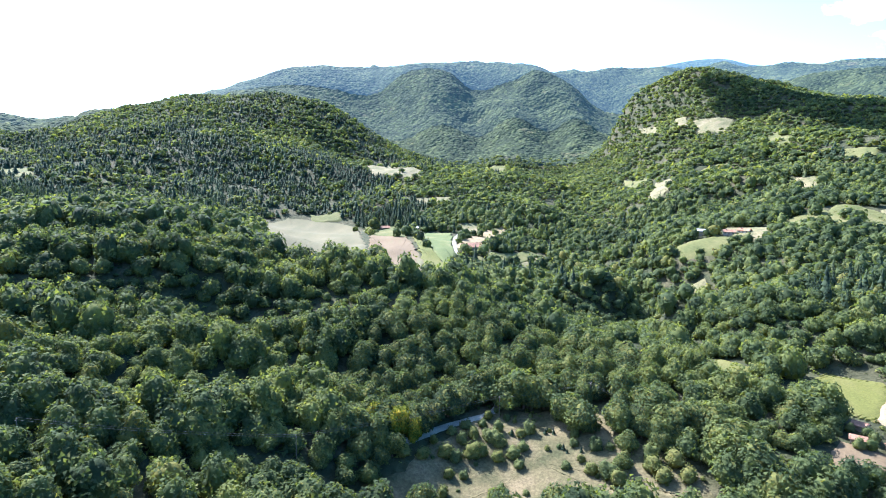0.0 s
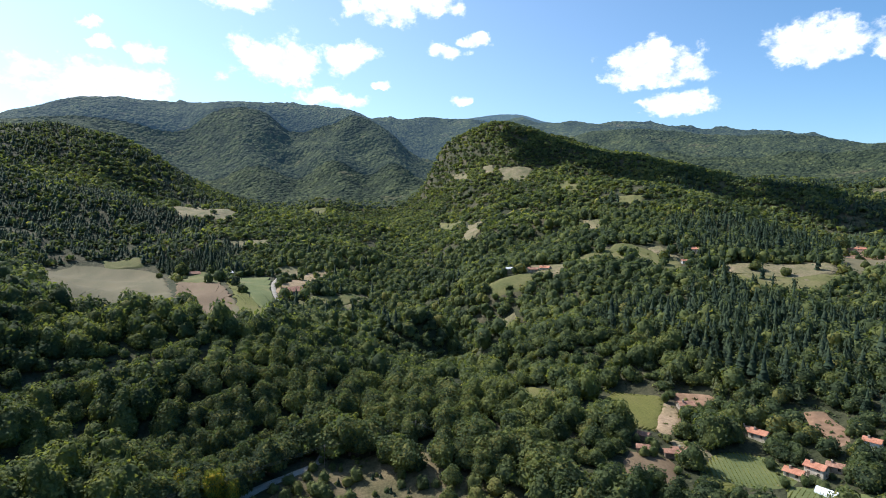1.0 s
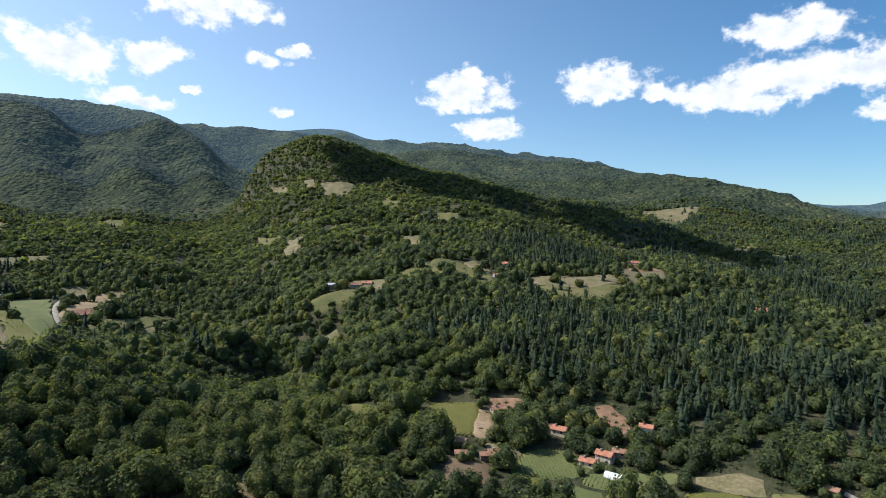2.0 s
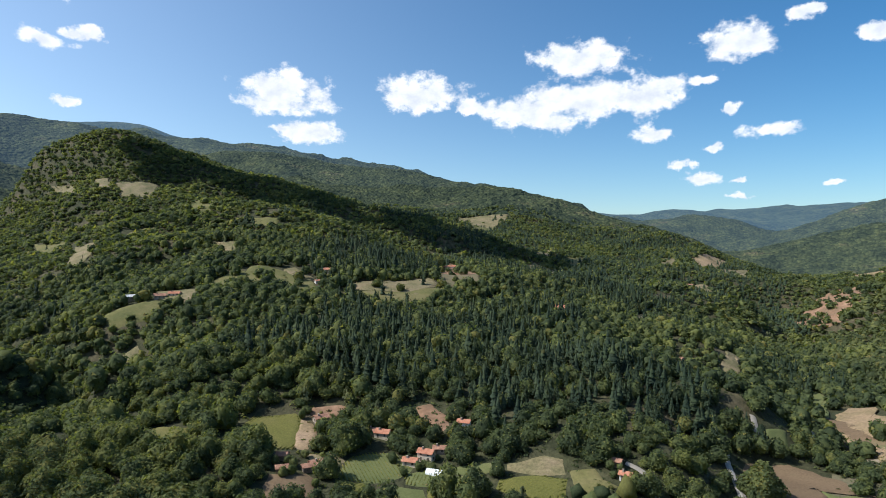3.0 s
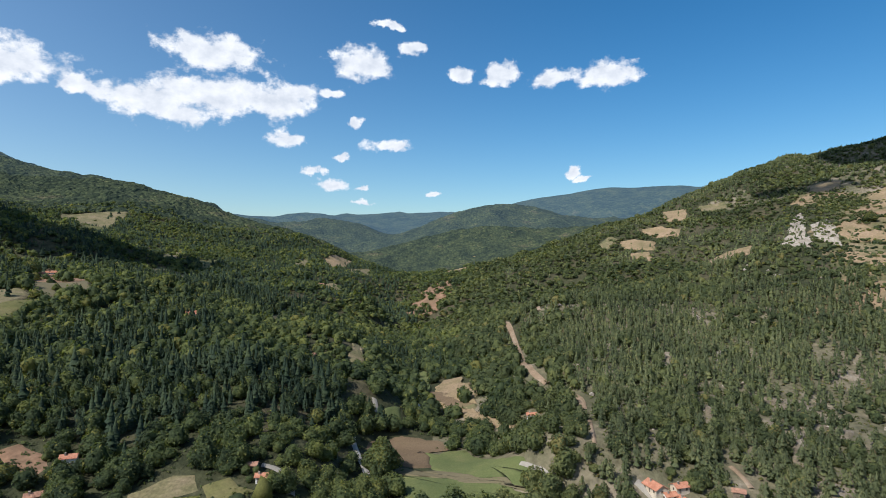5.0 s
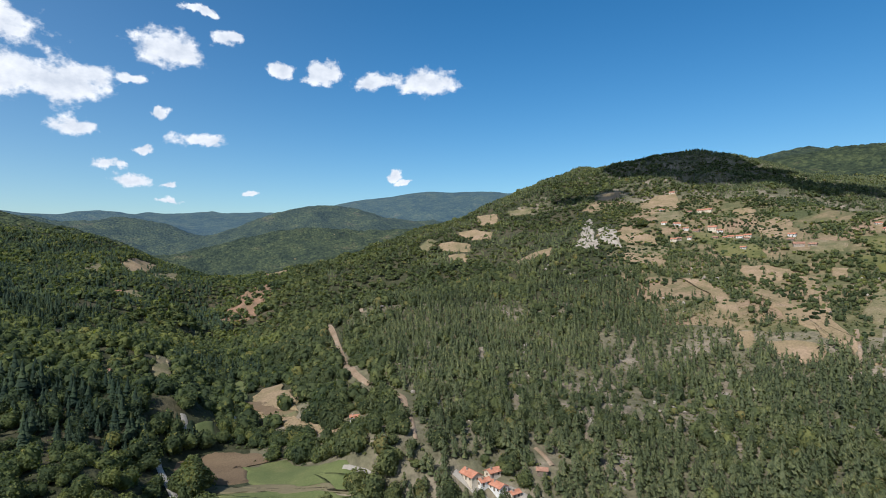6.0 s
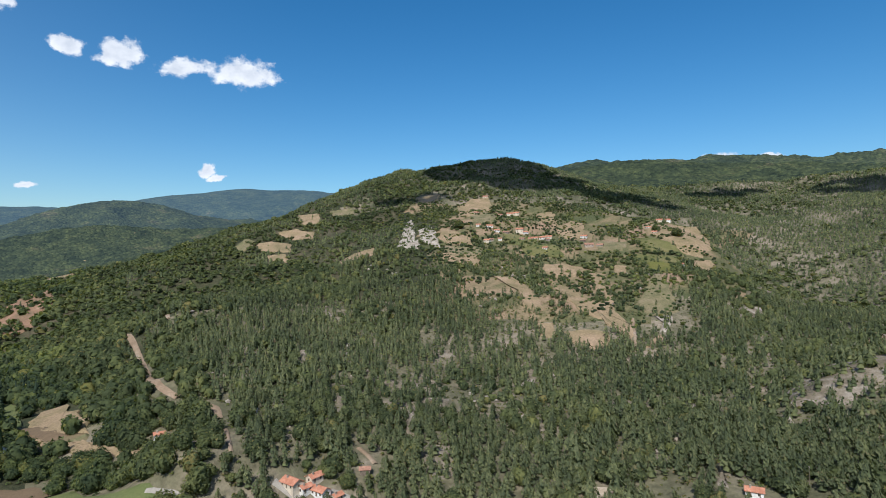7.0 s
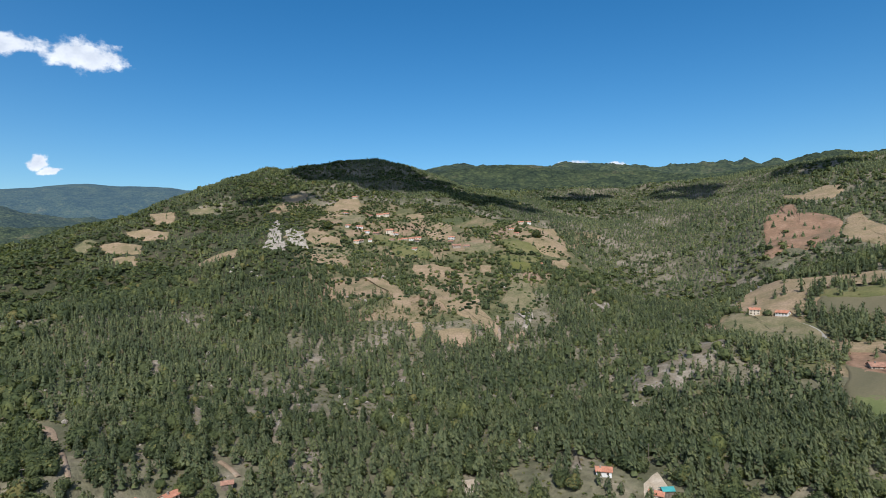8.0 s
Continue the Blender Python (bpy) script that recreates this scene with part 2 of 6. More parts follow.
TERRACE = surface("dry_terraces", [(0.35, (0.075, 0.084, 0.036)), (0.47, (0.125, 0.114, 0.054)), (0.59, (0.24, 0.174, 0.104)), (0.74, (0.3, 0.19, 0.132))], 0.022, 0.3, 0.95, 0.7, 0.8, 0.5, (38, (1, 0.45, 1)))
TAN_FIELD = surface("dry_tan_field", [(0.3, (0.175, 0.143, 0.072)), (0.5, (0.255, 0.187, 0.108)), (0.7, (0.31, 0.22, 0.142))], 0.05, 0.5, 0.95, 0.6, 0.5, 0.5)
MEADOW = surface("rough_meadow", [(0.3, (0.065, 0.063, 0.029)), (0.46, (0.121, 0.101, 0.051)), (0.7, (0.186, 0.141, 0.081))], 0.09, 0.9, 0.95, 0.8, 0.5, 0.65)
PASTURE = surface("pasture", [(0.3, (0.078, 0.087, 0.029)), (0.5, (0.122, 0.118, 0.043)), (0.7, (0.162, 0.142, 0.064))], 0.04, 0.5, 0.95, 0.5, 0.4, 0.4)
RED_EARTH = surface("red_earth", [(0.3, (0.15, 0.112, 0.068)), (0.5, (0.225, 0.135, 0.083)), (0.7, (0.3, 0.195, 0.128))], 0.035, 0.3, 0.95, 0.7, 0.6, 0.45)
ROCK = surface("pale_rock", [(0.3, (0.24, 0.2, 0.155)), (0.5, (0.36, 0.31, 0.25)), (0.7, (0.47, 0.42, 0.35))], 0.12, 0.9, 0.9, 1.0, 1.0, 0.5)
SCREE = surface("scree", [(0.3, (0.12, 0.1, 0.064)), (0.5, (0.2, 0.165, 0.118)), (0.7, (0.33, 0.285, 0.23))], 0.09, 0.6, 0.95, 0.9, 1.0, 0.5)
YARD = surface("bare_yard", [(0.35, (0.3, 0.235, 0.16)), (0.65, (0.42, 0.35, 0.27))], 0.15, 1.2, 0.95, 0.4, 0.1, 0.3)
GRAVEL = surface("gravel", [(0.35, (0.240, 0.213, 0.177)), (0.65, (0.312, 0.286, 0.244))], 0.2, 2.0, 0.95, 0.3, 0.1, 0.25)
ASPHALT = surface("worn_asphalt", [(0.35, (0.279, 0.258, 0.233)), (0.65, (0.446, 0.412, 0.361))], 0.2, 2.0, 0.9, 0.2, 0.05, 0.2)
DIRT = surface("dirt_cut", [(0.35, (0.2, 0.14, 0.09)), (0.55, (0.28, 0.205, 0.14)), (0.7, (0.36, 0.31, 0.25))], 0.06, 0.7, 0.95, 0.6, 0.4, 0.35)
PLASTER = surface("white_plaster", [(0.35, (0.578, 0.561, 0.518)), (0.65, (0.68, 0.663, 0.629))], 0.5, 4.0, 0.9, 0.15, 0.02, 0.15)
CREAM = surface("cream_plaster", [(0.35, (0.5, 0.42, 0.32)), (0.65, (0.64, 0.56, 0.44))], 0.5, 4.0, 0.9, 0.2, 0.02, 0.2)
OLD_WALL = surface("weathered_wall", [(0.35, (0.22, 0.18, 0.14)), (0.65, (0.4, 0.34, 0.28))], 0.6, 4.0, 0.95, 0.5, 0.05, 0.35)
TILE = surface("red_roof_tiles", [(0.35, (0.36, 0.15, 0.09)), (0.65, (0.5, 0.235, 0.15))], 0.5, 3.5, 0.85, 0.6, 0.1, 0.35)
OLD_TILE = surface("faded_roof_tiles", [(0.35, (0.24, 0.13, 0.09)), (0.65, (0.4, 0.22, 0.15))], 0.5, 3.5, 0.9, 0.6, 0.1, 0.4)
TIN = surface("pale_sheet_roof", [(0.35, (0.5, 0.5, 0.5)), (0.65, (0.68, 0.68, 0.67))], 0.4, 3.0, 0.5, 0.2, 0.03, 0.2)
TEAL = surface("teal_sheet_roof", [(0.35, (0.05, 0.24, 0.24)), (0.65, (0.08, 0.33, 0.32))], 0.4, 3.0, 0.5, 0.2, 0.03, 0.2)
WOOD = surface("grey_timber", [(0.35, (0.13, 0.1, 0.075)), (0.65, (0.22, 0.18, 0.14))], 1.0, 6.0, 0.9, 0.4, 0.03, 0.3)
FRAME = surface("window_frame", [(0.35, (0.3, 0.22, 0.15)), (0.65, (0.4, 0.3, 0.22))], 1.0, 6.0, 0.7, 0.2, 0.01, 0.2)
CONCRETE = surface("grey_concrete", [(0.35, (0.32, 0.31, 0.29)), (0.65, (0.42, 0.41, 0.39))], 0.8, 5.0, 0.9, 0.2, 0.02, 0.2)
FILM = surface("white_film", [(0.35, (0.68, 0.72, 0.72)), (0.65, (0.8, 0.83, 0.83))], 0.5, 3.0, 0.4, 0.1, 0.02, 0.1)


def glassy(name, colour, rough):
    m, n, l, b = material(name)
    b.inputs["Base Color"].default_value, b.inputs["Roughness"].default_value = (*colour, 1), rough
    return m


PANE = glassy("window_glass", (0.03, 0.035, 0.04), 0.06)
CABLE = glassy("cable", (0.05, 0.05, 0.05), 0.5)
RIVER = surface("river_water", [(0.35, (0.16, 0.17, 0.15)), (0.5, (0.25, 0.26, 0.23)), (0.62, (0.5, 0.5, 0.47))], 0.12, 1.0, 0.35, 0.3, 0.1, 0.1)
VAPOUR = surface("cloud_vapour", [(0.3, (0.86, 0.86, 0.87)), (0.7, (0.93, 0.93, 0.93))], 0.004, 0.02, 1.0, 0.3, 10.0, 0.03)


def distance_material(name, haze_glow):
    """Woods kilometres off; the blue haze before them is put in as an even emission."""
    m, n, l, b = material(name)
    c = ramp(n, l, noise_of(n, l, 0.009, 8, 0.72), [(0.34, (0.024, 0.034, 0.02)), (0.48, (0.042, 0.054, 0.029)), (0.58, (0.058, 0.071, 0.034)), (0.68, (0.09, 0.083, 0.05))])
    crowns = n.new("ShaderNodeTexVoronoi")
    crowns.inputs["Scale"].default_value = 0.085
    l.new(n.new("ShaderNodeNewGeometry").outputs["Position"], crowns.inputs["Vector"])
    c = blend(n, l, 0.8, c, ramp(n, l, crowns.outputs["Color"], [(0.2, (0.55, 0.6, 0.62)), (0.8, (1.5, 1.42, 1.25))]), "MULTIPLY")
    # shade in the gaps and light on the crown tops, put into the colour
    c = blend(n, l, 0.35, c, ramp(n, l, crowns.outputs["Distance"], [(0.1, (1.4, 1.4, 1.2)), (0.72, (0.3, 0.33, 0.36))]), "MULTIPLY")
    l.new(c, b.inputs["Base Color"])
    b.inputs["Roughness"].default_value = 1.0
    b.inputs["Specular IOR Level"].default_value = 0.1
    b.inputs["Emission Color"].default_value = (*haze_glow, 1)
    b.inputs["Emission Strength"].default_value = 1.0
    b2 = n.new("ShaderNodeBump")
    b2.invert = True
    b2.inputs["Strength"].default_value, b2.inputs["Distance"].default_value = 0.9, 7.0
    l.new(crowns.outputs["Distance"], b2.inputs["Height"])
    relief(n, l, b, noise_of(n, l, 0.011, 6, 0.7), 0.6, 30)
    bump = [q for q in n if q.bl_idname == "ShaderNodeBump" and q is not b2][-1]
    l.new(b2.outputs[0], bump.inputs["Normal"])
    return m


# emission colours that stand in for aerial haze, stronger with distance
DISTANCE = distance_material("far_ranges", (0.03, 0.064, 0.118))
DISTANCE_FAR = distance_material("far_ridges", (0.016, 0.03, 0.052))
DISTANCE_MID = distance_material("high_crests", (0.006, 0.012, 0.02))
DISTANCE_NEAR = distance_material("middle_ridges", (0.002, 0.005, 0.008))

# ---- the land: crest lines (fall of the flanks, then x, y, height along the crest) ----
LAND = {  # x, y, height along crests, hollows, shelves and feet of the slopes
    'mountain_crest': [(-974, 2232, 381), (-854, 2320, 469), (-785, 2384, 519), (-646, 2464, 589), (-466, 2504, 591), (-348, 2508, 565), (-207, 2539, 607), (-14, 2547, 629), (105, 2508, 600), (353, 2409, 594), (472, 2312, 523), (520, 2225, 451)],
    'far_west_crest': [(-1627, 2155, 293), (-1438, 2285, 327), (-1170, 2322, 355)],
    'pine_ridge_crest': [(-905, 1196, 198), (-798, 1211, 222), (-685, 1221, 248), (-590, 1270, 276), (-501, 1361, 308), (-420, 1440, 336), (-305, 1417, 310), (-232, 1462, 280), (-153, 1512, 229), (-93, 1497, 179)],
    'pine_ridge_hollow': [(-801, 1723, 322), (-675, 1830, 361), (-561, 1920, 383), (-422, 1955, 367), (-297, 1877, 312)],
    'mountain_spur_b': [(-14, 2435, 593), (134, 2168, 443), (215, 1950, 330), (269, 1792, 246), (285, 1676, 186)],
    'mountain_spur_c': [(337, 2297, 559), (400, 2043, 408), (411, 1857, 296), (394, 1692, 201)],
    'mountain_spur_a': [(-198, 2427, 578), (-108, 2244, 472), (-30, 2060, 358), (28, 1872, 258), (59, 1714, 182)],
    'gully_ab': [(-343, 2471, 551), (-272, 2366, 467), (-201, 2201, 351), (-144, 2002, 265), (-86, 1795, 195)],
    'gully_b': [(104, 2470, 566), (99, 2305, 440), (131, 2093, 324), (156, 1889, 234)],
    'gully_bc': [(251, 2414, 569), (352, 2234, 423), (383, 1985, 297), (354, 1823, 214)],
    'main_gully': [(601, 2419, 461), (561, 2109, 349), (466, 1785, 239), (375, 1502, 164), (297, 1243, 128), (236, 980, 95), (185, 799, 71), (169, 679, 53), (159, 579, 41), (149, 488, 36), (138, 397, 29), (131, 325, 28)],
    'far_notch_crest': [(617, 3242, 656), (660, 3233, 700), (916, 3170, 741), (1080, 3118, 718), (1257, 3051, 758), (1400, 2988, 757), (1511, 2872, 697)],
    'basin_foot': [(-169, 1208, 153), (-75, 1198, 150), (41, 1189, 149), (131, 1163, 144), (202, 1061, 128)],
    'pine_slope_mid': [(-635, 836, 149), (-549, 895, 165), (-458, 978, 179), (-344, 1066, 187), (-244, 1124, 178), (-156, 1119, 162)],
    'pine_foot': [(-462, 604, 108), (-413, 638, 101), (-361, 680, 96), (-308, 727, 91), (-254, 780, 83), (-184, 840, 87), (-129, 921, 103)],
    'basin_mid': [(-71, 867, 109), (13, 850, 105), (94, 825, 100), (151, 786, 90)],
    'plateau_far': [(-244, 793, 74), (-175, 801, 73), (-110, 782, 71), (-43, 689, 70), (11, 670, 69), (96, 714, 68)],
    'plateau_mid': [(-164, 588, 66), (-103, 571, 63), (-46, 568, 64), (-2, 545, 61), (40, 599, 61), (92, 593, 56)],
    'plateau_near': [(-113, 436, 67), (-78, 433, 66), (-36, 439, 62), (-1, 450, 58), (23, 479, 53), (51, 528, 42), (91, 552, 47)],
    'plateau_edge': [(-93, 332, 75), (-73, 334, 76), (-54, 336, 78), (-27, 335, 72), (-1, 335, 65), (22, 334, 57), (45, 327, 49), (63, 316, 42)],
    'plateau_dip': [(-84, 381, 73), (-61, 380, 73), (-31, 384, 69), (-1, 390, 64), (27, 399, 58)],
    'west_hill_crest': [(-340, 445, 101), (-288, 433, 106), (-247, 435, 108), (-205, 434, 106), (-169, 428, 100), (-137, 408, 91), (-113, 373, 82)],
    'west_hill_back': [(-389, 508, 100), (-339, 507, 102), (-297, 521, 103), (-252, 533, 100), (-209, 530, 95), (-172, 512, 89)],
    'west_hill_face': [(-202, 261, 82), (-185, 273, 86), (-167, 290, 86), (-144, 302, 85), (-119, 313, 82)],
    'spur_one': [(-154, 212, 55), (-140, 233, 56), (-129, 248, 58), (-112, 261, 56), (-91, 273, 54), (-66, 285, 58), (-47, 290, 61), (-24, 293, 60), (5, 296, 59), (34, 288, 50), (56, 280, 41)],
    'hollow_one': [(-154, 255, 64), (-141, 270, 65), (-122, 283, 64), (-98, 296, 63), (-71, 308, 67), (-51, 314, 69), (-26, 317, 68), (6, 318, 64)],
    'spur_two': [(-143, 182, 62), (-133, 195, 59), (-119, 204, 52), (-104, 214, 49), (-86, 224, 45), (-65, 231, 41), (-43, 236, 37), (-20, 241, 35), (5, 246, 32)],
    'hollow_two': [(-148, 204, 66), (-134, 221, 62), (-114, 236, 58), (-95, 246, 56), (-72, 256, 52), (-48, 264, 49), (-22, 265, 46), (5, 266, 44)],
    'spur_three': [(-118, 149, 58), (-109, 163, 55), (-96, 178, 52), (-75, 194, 48), (-57, 200, 44), (-37, 201, 38)],
    'near_foot': [(-104, 128, 59), (-87, 146, 48), (-64, 163, 36), (-41, 181, 33), (-17, 205, 34), (5, 224, 35), (24, 239, 36)],
    'meadow': [(-25, 186, 25), (4, 202, 25), (28, 230, 33), (50, 224, 35), (63, 219, 38), (24, 194, 23), (62, 186, 28), (89, 182, 30)],
    'meadow_right': [(80, 211, 37), (123, 232, 38), (139, 271, 42), (163, 365, 45)],
    'east_hill_crest': [(467, 1509, 344), (507, 1433, 369), (541, 1345, 373), (590, 1270, 352), (645, 1186, 321), (687, 1103, 289), (734, 1012, 269), (774, 917, 236), (779, 777, 201), (792, 689, 178), (803, 596, 160), (792, 507, 133)],
    'east_hill_hollow': [(774, 1423, 333), (859, 1302, 297), (955, 1131, 246), (1001, 906, 193), (996, 738, 165), (969, 581, 135)],
    'east_hill_west_flank': [(596, 1409, 393), (538, 1486, 365), (487, 1587, 310), (444, 1558, 226), (366, 1330, 154), (288, 1051, 109)],
    'east_hill_mid': [(437, 1150, 234), (524, 1057, 227), (585, 955, 210), (355, 881, 151), (415, 798, 143), (462, 714, 135), (276, 751, 104), (342, 678, 101)],
    'lit_spur': [(536, 984, 222), (550, 883, 208), (572, 759, 193), (599, 658, 169), (595, 593, 143), (578, 523, 116), (546, 438, 101)],
    'lit_spur_back': [(641, 990, 229), (684, 874, 207), (715, 755, 172), (706, 651, 142), (671, 539, 114), (670, 438, 110)],
    'farm_shelf': [(348, 537, 113), (362, 479, 102), (391, 428, 95), (438, 396, 94), (514, 381, 101), (519, 339, 97), (288, 527, 95), (249, 524, 87)],
    'lit_spur_face': [(375, 729, 144), (430, 663, 145), (469, 598, 138), (502, 530, 124)],
    'shelf_edge': [(282, 419, 82), (303, 385, 75), (327, 358, 73), (371, 335, 74), (420, 324, 76), (477, 312, 79), (509, 279, 73)],
    'wood_hill_face': [(207, 319, 60), (232, 295, 59), (256, 270, 59), (281, 244, 57), (310, 220, 53), (334, 191, 50)],
    'hamlet_floor': [(176, 265, 40), (191, 252, 39), (207, 226, 36), (211, 190, 31), (235, 173, 34), (220, 131, 29), (231, 110, 31), (168, 183, 30), (138, 204, 34), (133, 258, 43), (242, 89, 33), (280, 76, 37)],
    'gully_bank': [(131, 420, 59), (156, 368, 62), (175, 326, 57), (206, 488, 75), (175, 563, 72), (97, 284, 51)],
    'back_crest': [(1266, 2114, 523), (1430, 1937, 517), (1545, 1698, 452), (1630, 1536, 438), (1658, 1334, 384), (1686, 1105, 355), (1699, 977, 329), (1697, 811, 278), (1690, 659, 228), (1669, 518, 194), (1638, 418, 163), (1594, 312, 116), (1528, 227, 80), (1470, 152, 59)],
    'back_behind': [(2155, 1411, 366), (2173, 1037, 268), (2154, 795, 207), (2116, 540, 143), (1994, 296, 57)],
    'back_slope': [(1363, 1387, 323), (1336, 1118, 254), (1318, 919, 206), (1336, 767, 189), (1304, 622, 151), (1254, 463, 125), (1199, 327, 98), (1142, 214, 76)],
    'back_foot': [(823, 494, 111), (794, 379, 92), (788, 290, 80), (801, 218, 67), (845, 158, 57), (943, 118, 44)],
    'valley_shelf': [(523, 274, 73), (527, 216, 68), (534, 170, 61), (546, 125, 54), (463, 126, 46), (501, 94, 44), (398, 163, 51), (319, 117, 43), (361, 82, 40), (395, 61, 40)],
    'river': [(1073, 119, 32), (971, 132, 24), (823, 107, 16), (686, 76, 12), (567, 57, 13), (468, 43, 16), (389, 26, 15), (372, 12, 13)],
    'field': [(351, 53, 14), (360, 8, 14), (334, -20, 16), (287, 23, 15), (284, -30, 18), (284, 57, 14)],
    'mid_hill': [(2317, 395, 132), (2466, 347, 164), (2586, 211, 242), (2678, 64, 315), (2746, -128, 359), (2764, -268, 359), (2743, -389, 324), (2685, -523, 279), (2622, -646, 250)],
    'mid_hill_face': [(2164, 261, 86), (2238, 96, 150), (2266, -137, 194), (2215, -334, 181), (2087, 110, 78), (2090, -29, 99), (2078, -220, 139)],
    'mid_hill_toe': [(1814, 148, 40), (1868, 89, 53), (1890, -26, 78), (1893, -166, 115)],
    'mid_hill_back': [(2949, 356, 157), (3244, 78, 285), (3394, -329, 337), (3239, -631, 294)],
    'far_range': [(3885, -54, 366), (3975, -349, 481), (4007, -532, 519), (4020, -783, 549), (3980, -964, 582), (3842, -1077, 542), (3747, -1207, 549), (3632, -1378, 531), (3476, -1485, 495)],
    'crag': [(3118, 1357, 355), (3062, 1231, 337), (3117, 1084, 327), (3161, 948, 357), (3191, 839, 358), (3131, 662, 311), (2957, 505, 264), (2775, 376, 214)],
    'crag_front': [(2694, 765, 227), (2582, 598, 165), (2505, 478, 144), (2417, 400, 119)],
    'far_plateau': [(4329, 1229, 376), (4403, 931, 421), (4473, 497, 439), (4499, 108, 454), (4500, -62, 434)],
    'far_dip': [(3684, 1281, 314), (3808, 844, 317), (3574, 432, 268), (3695, 194, 325)],
    'shoulder_crest': [(976, 89, 34), (1008, 67, 55), (1050, 25, 74), (1080, -25, 86), (1096, -96, 107), (1126, -180, 132), (1148, -273, 173), (1179, -350, 204), (1203, -437, 234), (1237, -489, 262), (1262, -559, 288), (1275, -625, 307)],
    'shoulder_back': [(1328, -63, 96), (1370, -170, 117), (1401, -285, 147), (1490, -427, 209), (1581, -626, 273), (1647, -842, 318)],
    'summit': [(1247, -637, 308), (1227, -716, 321), (1225, -776, 345), (1223, -868, 369), (1209, -970, 385), (1153, -1036, 365), (1148, -1114, 353)],
    'right_back_crest': [(1351, -1336, 397), (1303, -1451, 416), (1232, -1575, 432), (1050, -1643, 395), (872, -1688, 367), (616, -1691, 334)],
    'right_crest': [(599, -1644, 324), (452, -1535, 319), (327, -1464, 318), (245, -1409, 314), (171, -1390, 296)],
    'summit_hollow': [(1666, -1437, 434), (1173, -1230, 339), (970, -1144, 283), (772, -1046, 229), (638, -956, 183)],
    'summit_flank': [(1136, -980, 344), (1019, -989, 301), (869, -966, 249), (728, -929, 204), (617, -887, 175)],
    'village_top': [(922, -600, 214), (937, -717, 250), (879, -787, 244), (773, -810, 215)],
    'village_mid': [(788, -434, 164), (760, -536, 174), (682, -587, 159), (615, -643, 153), (578, -767, 173), (475, -741, 142)],
    'village_low': [(702, -362, 134), (653, -407, 122), (621, -455, 118), (564, -524, 113), (492, -579, 112), (423, -607, 108), (366, -620, 98)],
    'crag_brow': [(791, -310, 117), (754, -348, 129), (717, -378, 135)],
    'terraces': [(1000, -321, 159), (1015, -370, 180), (940, -278, 136), (1056, -456, 210)],
    'dry_face': [(540, -429, 98), (504, -486, 93), (447, -525, 93), (403, -389, 56), (354, -415, 52), (341, -469, 65), (393, -530, 94)],
    'pine_mid': [(634, -88, 73), (645, -141, 79), (630, -197, 81), (590, -248, 80), (543, -298, 73), (474, -334, 63)],
    'pine_low': [(426, -59, 50), (418, -100, 44), (404, -147, 38), (378, -194, 32), (342, -240, 28), (302, -285, 26), (260, -330, 29), (226, -366, 36)],
    'pine_floor': [(297, -41, 39), (288, -69, 31), (269, -97, 22), (254, -130, 17), (234, -163, 13), (204, -192, 11), (173, -218, 12), (139, -243, 23), (116, -253, 20), (86, -261, 25), (56, -266, 30)],
    'ravine': [(622, -895, 156), (458, -775, 107), (357, -671, 74), (277, -555, 49), (232, -454, 39), (198, -370, 30), (152, -310, 26)],
    'ravine_flank': [(552, -1065, 175), (421, -973, 129), (327, -871, 94), (257, -736, 64)],
    'right_back_slope': [(1017, -1299, 298), (835, -1306, 268), (653, -1261, 225), (515, -1248, 216)],
    'felled_slope': [(263, -944, 181), (211, -937, 169), (155, -917, 162), (226, -830, 130), (149, -816, 129)],
    'right_brow': [(344, -1045, 167), (348, -1180, 224), (275, -1148, 221), (202, -1112, 218)],
    'farm_back': [(215, -666, 79), (169, -700, 97), (120, -710, 103), (91, -724, 112)],
    'farm_floor': [(189, -569, 67), (139, -573, 70), (98, -577, 73), (100, -521, 60), (164, -535, 57)],
    'rock_knoll': [(191, -374, 39), (179, -402, 50), (164, -435, 60), (145, -447, 62)],
    'right_bank': [(125, -484, 58), (90, -471, 55), (72, -434, 51), (54, -427, 51), (59, -386, 38), (95, -389, 38), (122, -376, 36), (120, -324, 27), (79, -321, 31), (46, -327, 37)],
    'stream': [(-150, -330, 6), (20, -250, 4), (130, -210, 3), (210, -130, 3), (250, -40, 4)],
    'under': [(0, 0, 33), (60, 60, 22), (100, 140, 18), (60, 120, 22), (-60, 100, 34), (140, 40, 12), (150, -60, 9), (60, -150, 14)],
    'behind': [(-120, -160, 40), (-300, -300, 70), (-250, 100, 70), (-500, 200, 120), (-900, 300, 230), (-900, -600, 230), (-200, -800, 180), (-1600, 0, 330), (-1200, -1400, 330), (0, -1800, 360), (-600, -2600, 420), (-2400, 1200, 420)],
    'rim': [(-1710, -4698, 430), (-4698, -1710, 430), (-4330, 2500, 430), (-1710, 4698, 430), (1710, 4698, 430), (3830, 3214, 430), (3214, -3830, 430), (436, -4981, 430)],
}
DOTS = ('behind', 'dry_face', 'east_hill_mid', 'farm_floor', 'farm_shelf', 'felled_slope', 'field', 'gully_bank', 'hamlet_floor', 'meadow', 'meadow_right', 'mid_hill_face', 'right_bank', 'rim', 'terraces', 'under', 'valley_shelf')  # these are single heights, not lines


